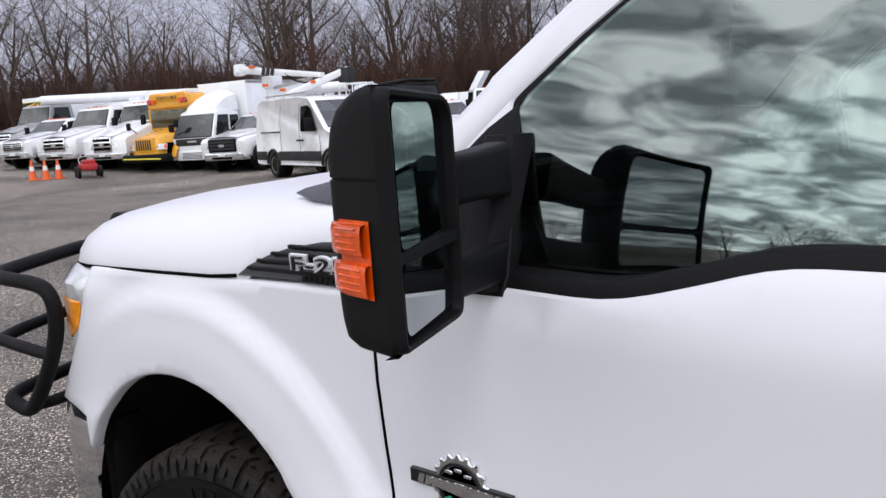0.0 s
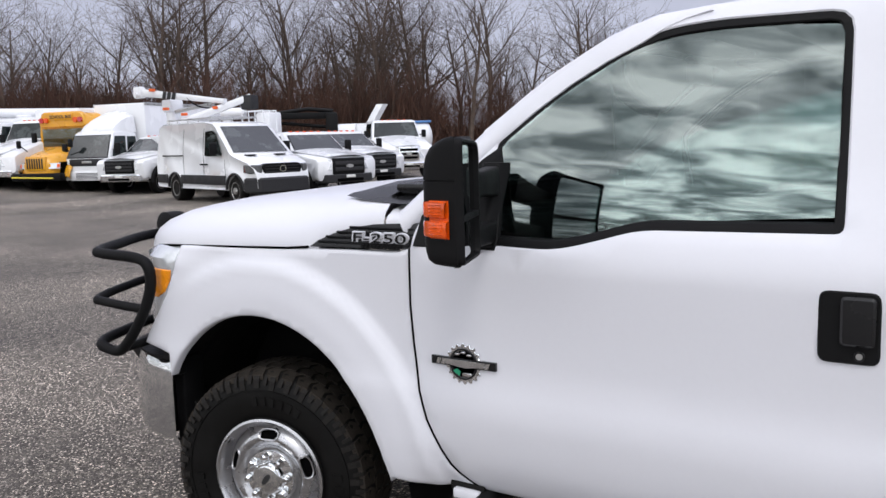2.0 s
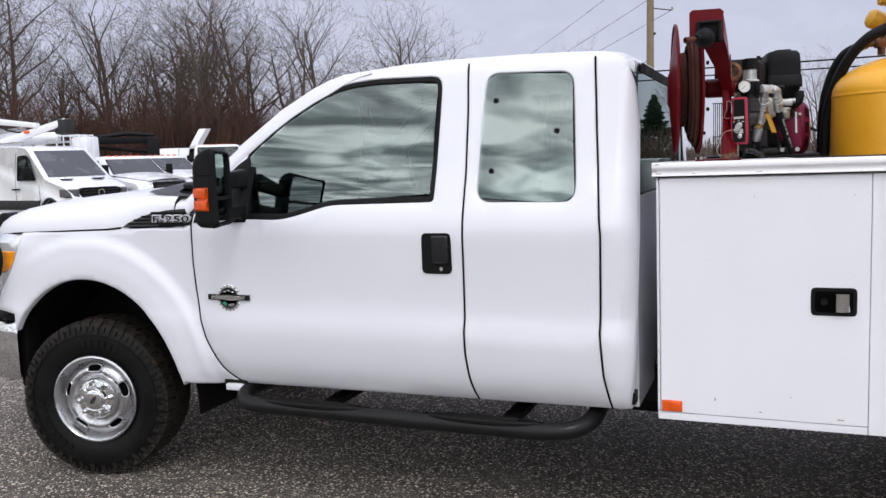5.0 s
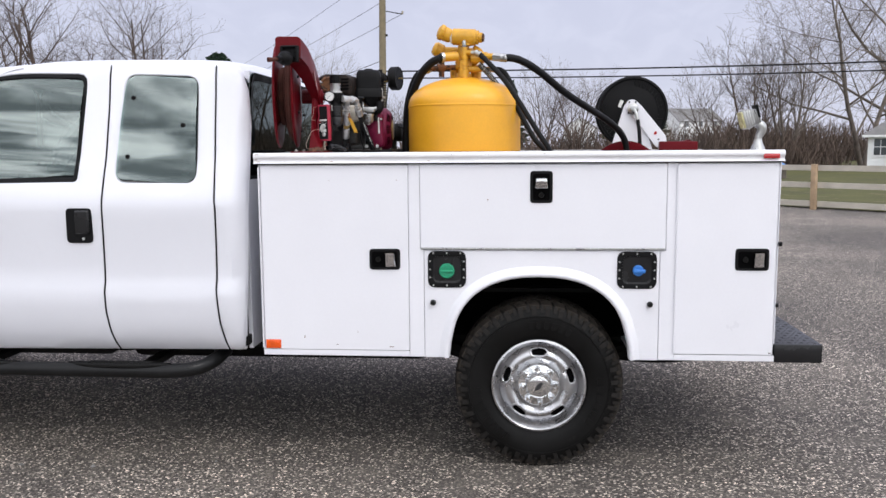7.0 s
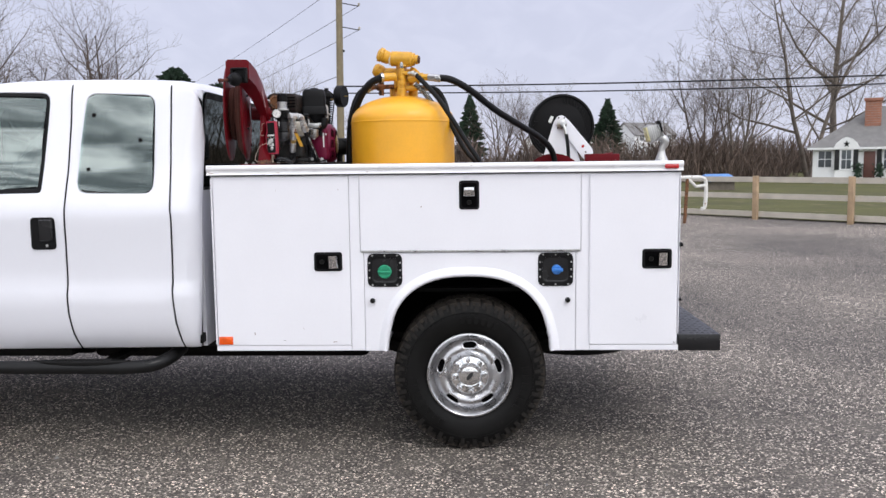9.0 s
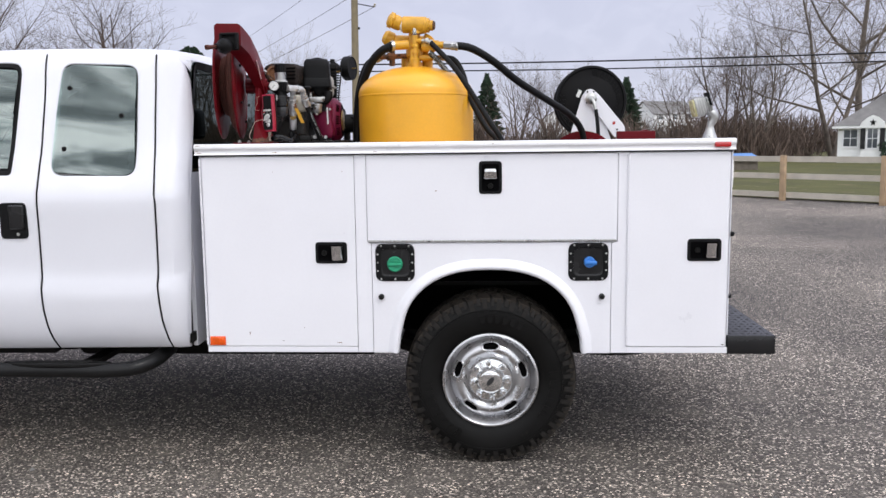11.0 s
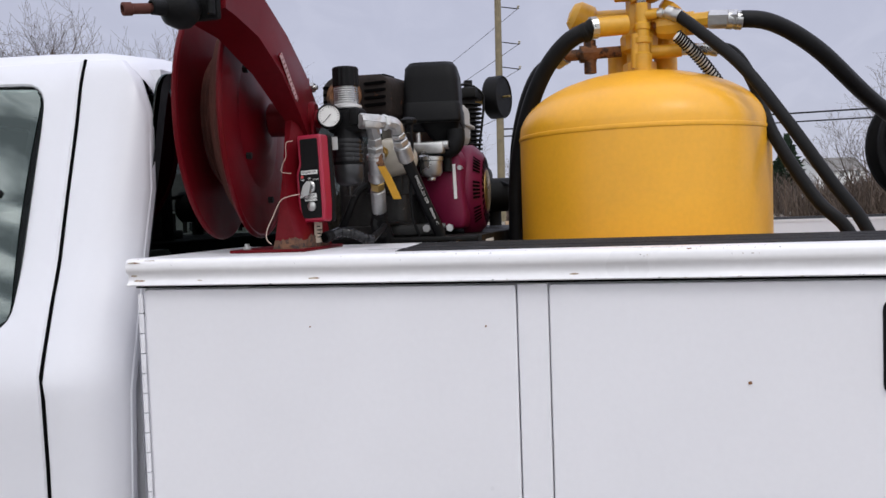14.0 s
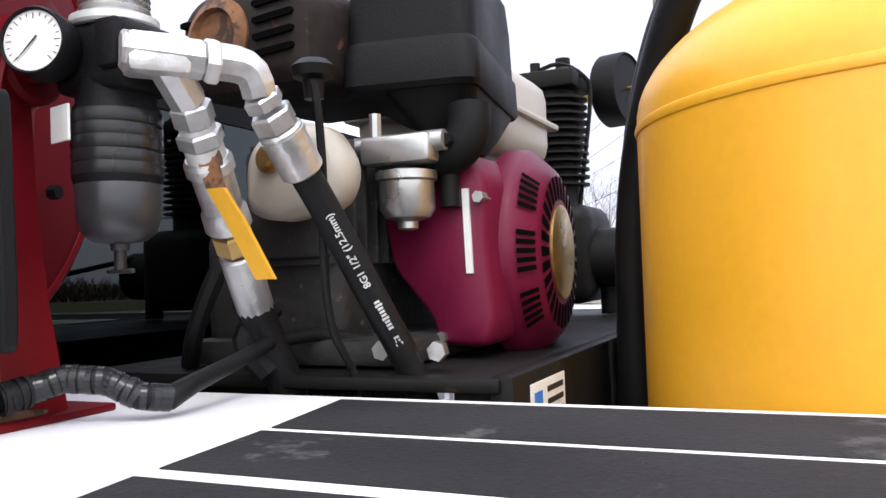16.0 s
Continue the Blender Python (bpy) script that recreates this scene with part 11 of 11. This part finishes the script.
part("bay_gable", Geo(m).prism([(-4.35, 2.08), (-2.65, 2.08), (-2.85, 2.45), (-3.2, 2.72), (-3.5, 2.82), (-3.8, 2.72), (-4.15, 2.45)], "y", -HD / 2 - 0.48, -HD / 2 + 1.0), SIDING, th, "rounded white gable")
part("gable_star", Geo(m).prism([((0.22 if i % 2 == 0 else 0.09) * math.sin(i * math.pi / 5) - 3.5, 2.40 + (0.22 if i % 2 == 0 else 0.09) * math.cos(i * math.pi / 5)) for i in range(10)], "y", -HD / 2 - 0.52, -HD / 2 - 0.48), DARKMETAL, th, "dark metal star")
part("front_door", Geo(m).rbox((-2.45, YF - 0.05, 0.05), (-1.75, YF + 0.02, 1.95), 0.01), DOORWOOD, th, "dark wooden front door")
window(th, m, -0.9, YF, 0.9, 0.7, 1.15, shutters=True)
window(th, m, 1.2, YF, 0.9, 0.9, 1.15, shutters=True)
chim = part("chimney", Geo(m).rbox((-2.55, -1.9, 2.5), (-1.55, -1.1, 5.05), 0.02), BRICKRED, th, "red brick chimney")
part("chimney_cap", Geo(m).rbox((-2.63, -1.98, 5.0), (-1.47, -1.02, 5.18), 0.02), BRICKRED, chim)
for k in range(16):
    part("mortar_course", Geo(m).box((-2.557, -1.907, 2.62 + 0.15 * k), (-1.543, -1.093, 2.635 + 0.15 * k)), PALEPATH, chim)
part("porch_step", Geo(m).rbox((-2.7, -HD / 2 - 0.9, -0.05), (-1.5, -HD / 2, 0.12), 0.02), PALEPATH, th)
for i, (x, y) in enumerate([tuple((m @ Vector((px, -3.95, 0)))[:2]) for px in (-2.75, -1.45)]):
    r = random.Random(60 + i)
    t2 = thing("shrub", (x, y, 0.04), "small dark clipped shrub in a pot", "shrub", "shrubs by the porch")
    part("pot", Geo().lathe([(0.13, 0), (0.17, 0.25), (0.16, 0.26)], (x, y, 0.04), (0, 0, 1), 12), DARKMETAL, t2)
    g = Geo()
    for k in range(90):
        p = Vector((x + r.gauss(0, 0.10), y + r.gauss(0, 0.10), 0.35 + r.random() * 0.75))
        s = r.uniform(0.05, 0.1)
        g.put([p + Vector((s, 0, 0)), p + Vector((-s * 0.5, s, 0)), p + Vector((-s * 0.5, -s, 0)), p + Vector((0, 0, s * 1.5))], [(0, 2, 1), (0, 1, 3), (1, 2, 3), (2, 0, 3)])
    part("leaves", g, EVERGREEN, t2, angle=0)


def far_house(x, y, w, d, eave, ridge, rz):
    z = ground_z(x, y)
    t = thing("far_house", (x, y, z), "white house with grey roof on the rise", "house", "houses on the far rise")
    mm = pose(x, y, z, 0, 0, rz)
    gable(t, mm, w, d, eave, ridge)
    for f in range(2):
        for i in range(3):
            window(t, mm, -w / 2 + w * (i + 0.5) / 3, -d / 2, 0.9 + 2.6 * f, 0.9, 1.2)


far_house(35.0, 163.0, 9, 8, 4.6, 7.0, 20)
far_house(14.5, 166.0, 6, 6, 3.6, 5.6, 80)
far_house(27.0, 165.0, 7, 6, 4.0, 6.2, -15)

# ---- pole and wires ----
PX, PY = -5.0, 35.8
th = thing("utility_pole", (PX, PY, 0), "tall wooden utility pole with side arms", "utility pole")
part("pole", Geo().cyl((PX - 0.05, PY, -0.2), (PX + 0.10, PY, 14.5), 0.19, 14, 0.13), POLEWOOD, th)
for z in (7.75, 8.85, 10.4):
    a = part("side_arm", Geo().tube([(PX + 0.1, PY, z + 0.12), (PX + 0.95, PY, z - 0.05)], 0.022, 6), DARKMETAL, th, "dark insulator arm")
    part("insulator", Geo().lathe([(0.03, 0), (0.07, 0.04), (0.03, 0.08), (0.07, 0.12), (0.02, 0.16)], (PX + 0.95, PY, z - 0.05), (0.3, 0, 1), 10), CREAM, a)
part("bracket", Geo().rbox((PX + 0.12, PY - 0.06, 6.7), (PX + 0.26, PY + 0.06, 6.8), 0.02), DARKMETAL, th)


def wire(a, b, sag, r):
    pts = []
    for i in range(25):
        t = i / 24
        p = Vector(a).lerp(Vector(b), t)
        p.z -= sag * 4 * t * (1 - t)
        pts.append(p)
    ob = part("overhead_wire", Geo().tube(pts, r, 5), HOSE, None, "thin black overhead wire", group="overhead wires", category="wire")


A2 = (43.0, 32.2)
wire((PX, PY + 0.2, 5.12), (*A2, 5.85), 0.40, 0.035)
wire((PX, PY + 0.2, 4.80), (*A2, 5.42), 0.40, 0.03)
for z in (7.7, 8.8, 10.35):
    wire((PX + 0.95, PY, z), (-62.0, 150.0, z + 1.5), 1.2, 0.012)
wire((PX, PY, 5.6), (-62.0, 150.0, 9.0), 1.5, 0.016)
th = thing("utility_pole", (*A2, 0), "tall wooden utility pole with side arms", "utility pole")
part("pole", Geo().cyl((*A2, -0.2), (*A2, 12.0), 0.17, 12, 0.12), POLEWOOD, th)

# ---- loose stones on the lot ----
def stones(count, x0, x1, y0, y1, seed, smin, smax, name, label):
    r = np.random.default_rng(seed)
    ico = bmesh.new()
    bmesh.ops.create_icosphere(ico, subdivisions=1, radius=1.0)
    bv = np.array([v.co[:] for v in ico.verts], dtype=np.float32)
    bf = np.array([[v.index for v in f.verts] for f in ico.faces], dtype=np.int32)
    if count > 6000:
        bv = np.array([(1, 0, 0), (0, 1, 0), (-1, 0, 0), (0, -1, 0), (0, 0, 1), (0, 0, -1)], dtype=np.float32)
        bf = np.array([(0, 1, 4), (1, 2, 4), (2, 3, 4), (3, 0, 4), (1, 0, 5), (2, 1, 5), (3, 2, 5), (0, 3, 5)], dtype=np.int32)
    ico.free()
    s = smin + (smax - smin) * r.random(count) ** 3
    V = bv[None] * (1 + 0.28 * r.normal(0, 1, (count, len(bv), 1)).clip(-1.5, 1.5)) * s[:, None, None] * np.stack([0.8 + 0.5 * r.random(count), 0.8 + 0.5 * r.random(count), 0.45 + 0.3 * r.random(count)], 1)[:, None, :]
    a = r.random(count) * 6.28
    c, n = np.cos(a)[:, None], np.sin(a)[:, None]
    X = V[..., 0] * c - V[..., 1] * n + (x0 + (x1 - x0) * r.random(count))[:, None]
    Y = V[..., 0] * n + V[..., 1] * c + (y0 + (y1 - y0) * r.random(count))[:, None]
    Z = V[..., 2] + 0.15 * s[:, None]
    P = np.stack([X, Y, Z], -1).reshape(-1, 3).astype(np.float32)
    F = (bf[None] + (np.arange(count) * len(bv))[:, None, None]).reshape(-1, 3)
    me = mesh_from(name, P, F.astype(np.int32), STONE)
    me.polygons.foreach_set("use_smooth", [False] * len(F))
    tagged(new(name, me), label, "gravel", kind="stuff")


STONE = mat("loose_stone", (0.17, 0.165, 0.158), 0.85, var=0.2, scale=20, island=0.55)
stones(42000, -6.5, 6.5, -3.2, 0.6, 21, 0.004, 0.013, "gravel_stones", "loose pale and dark gravel stones")
stones(16000, -16.0, 14.0, -3.5, 16.0, 22, 0.008, 0.022, "scattered_gravel", "loose gravel scattered over the lot")
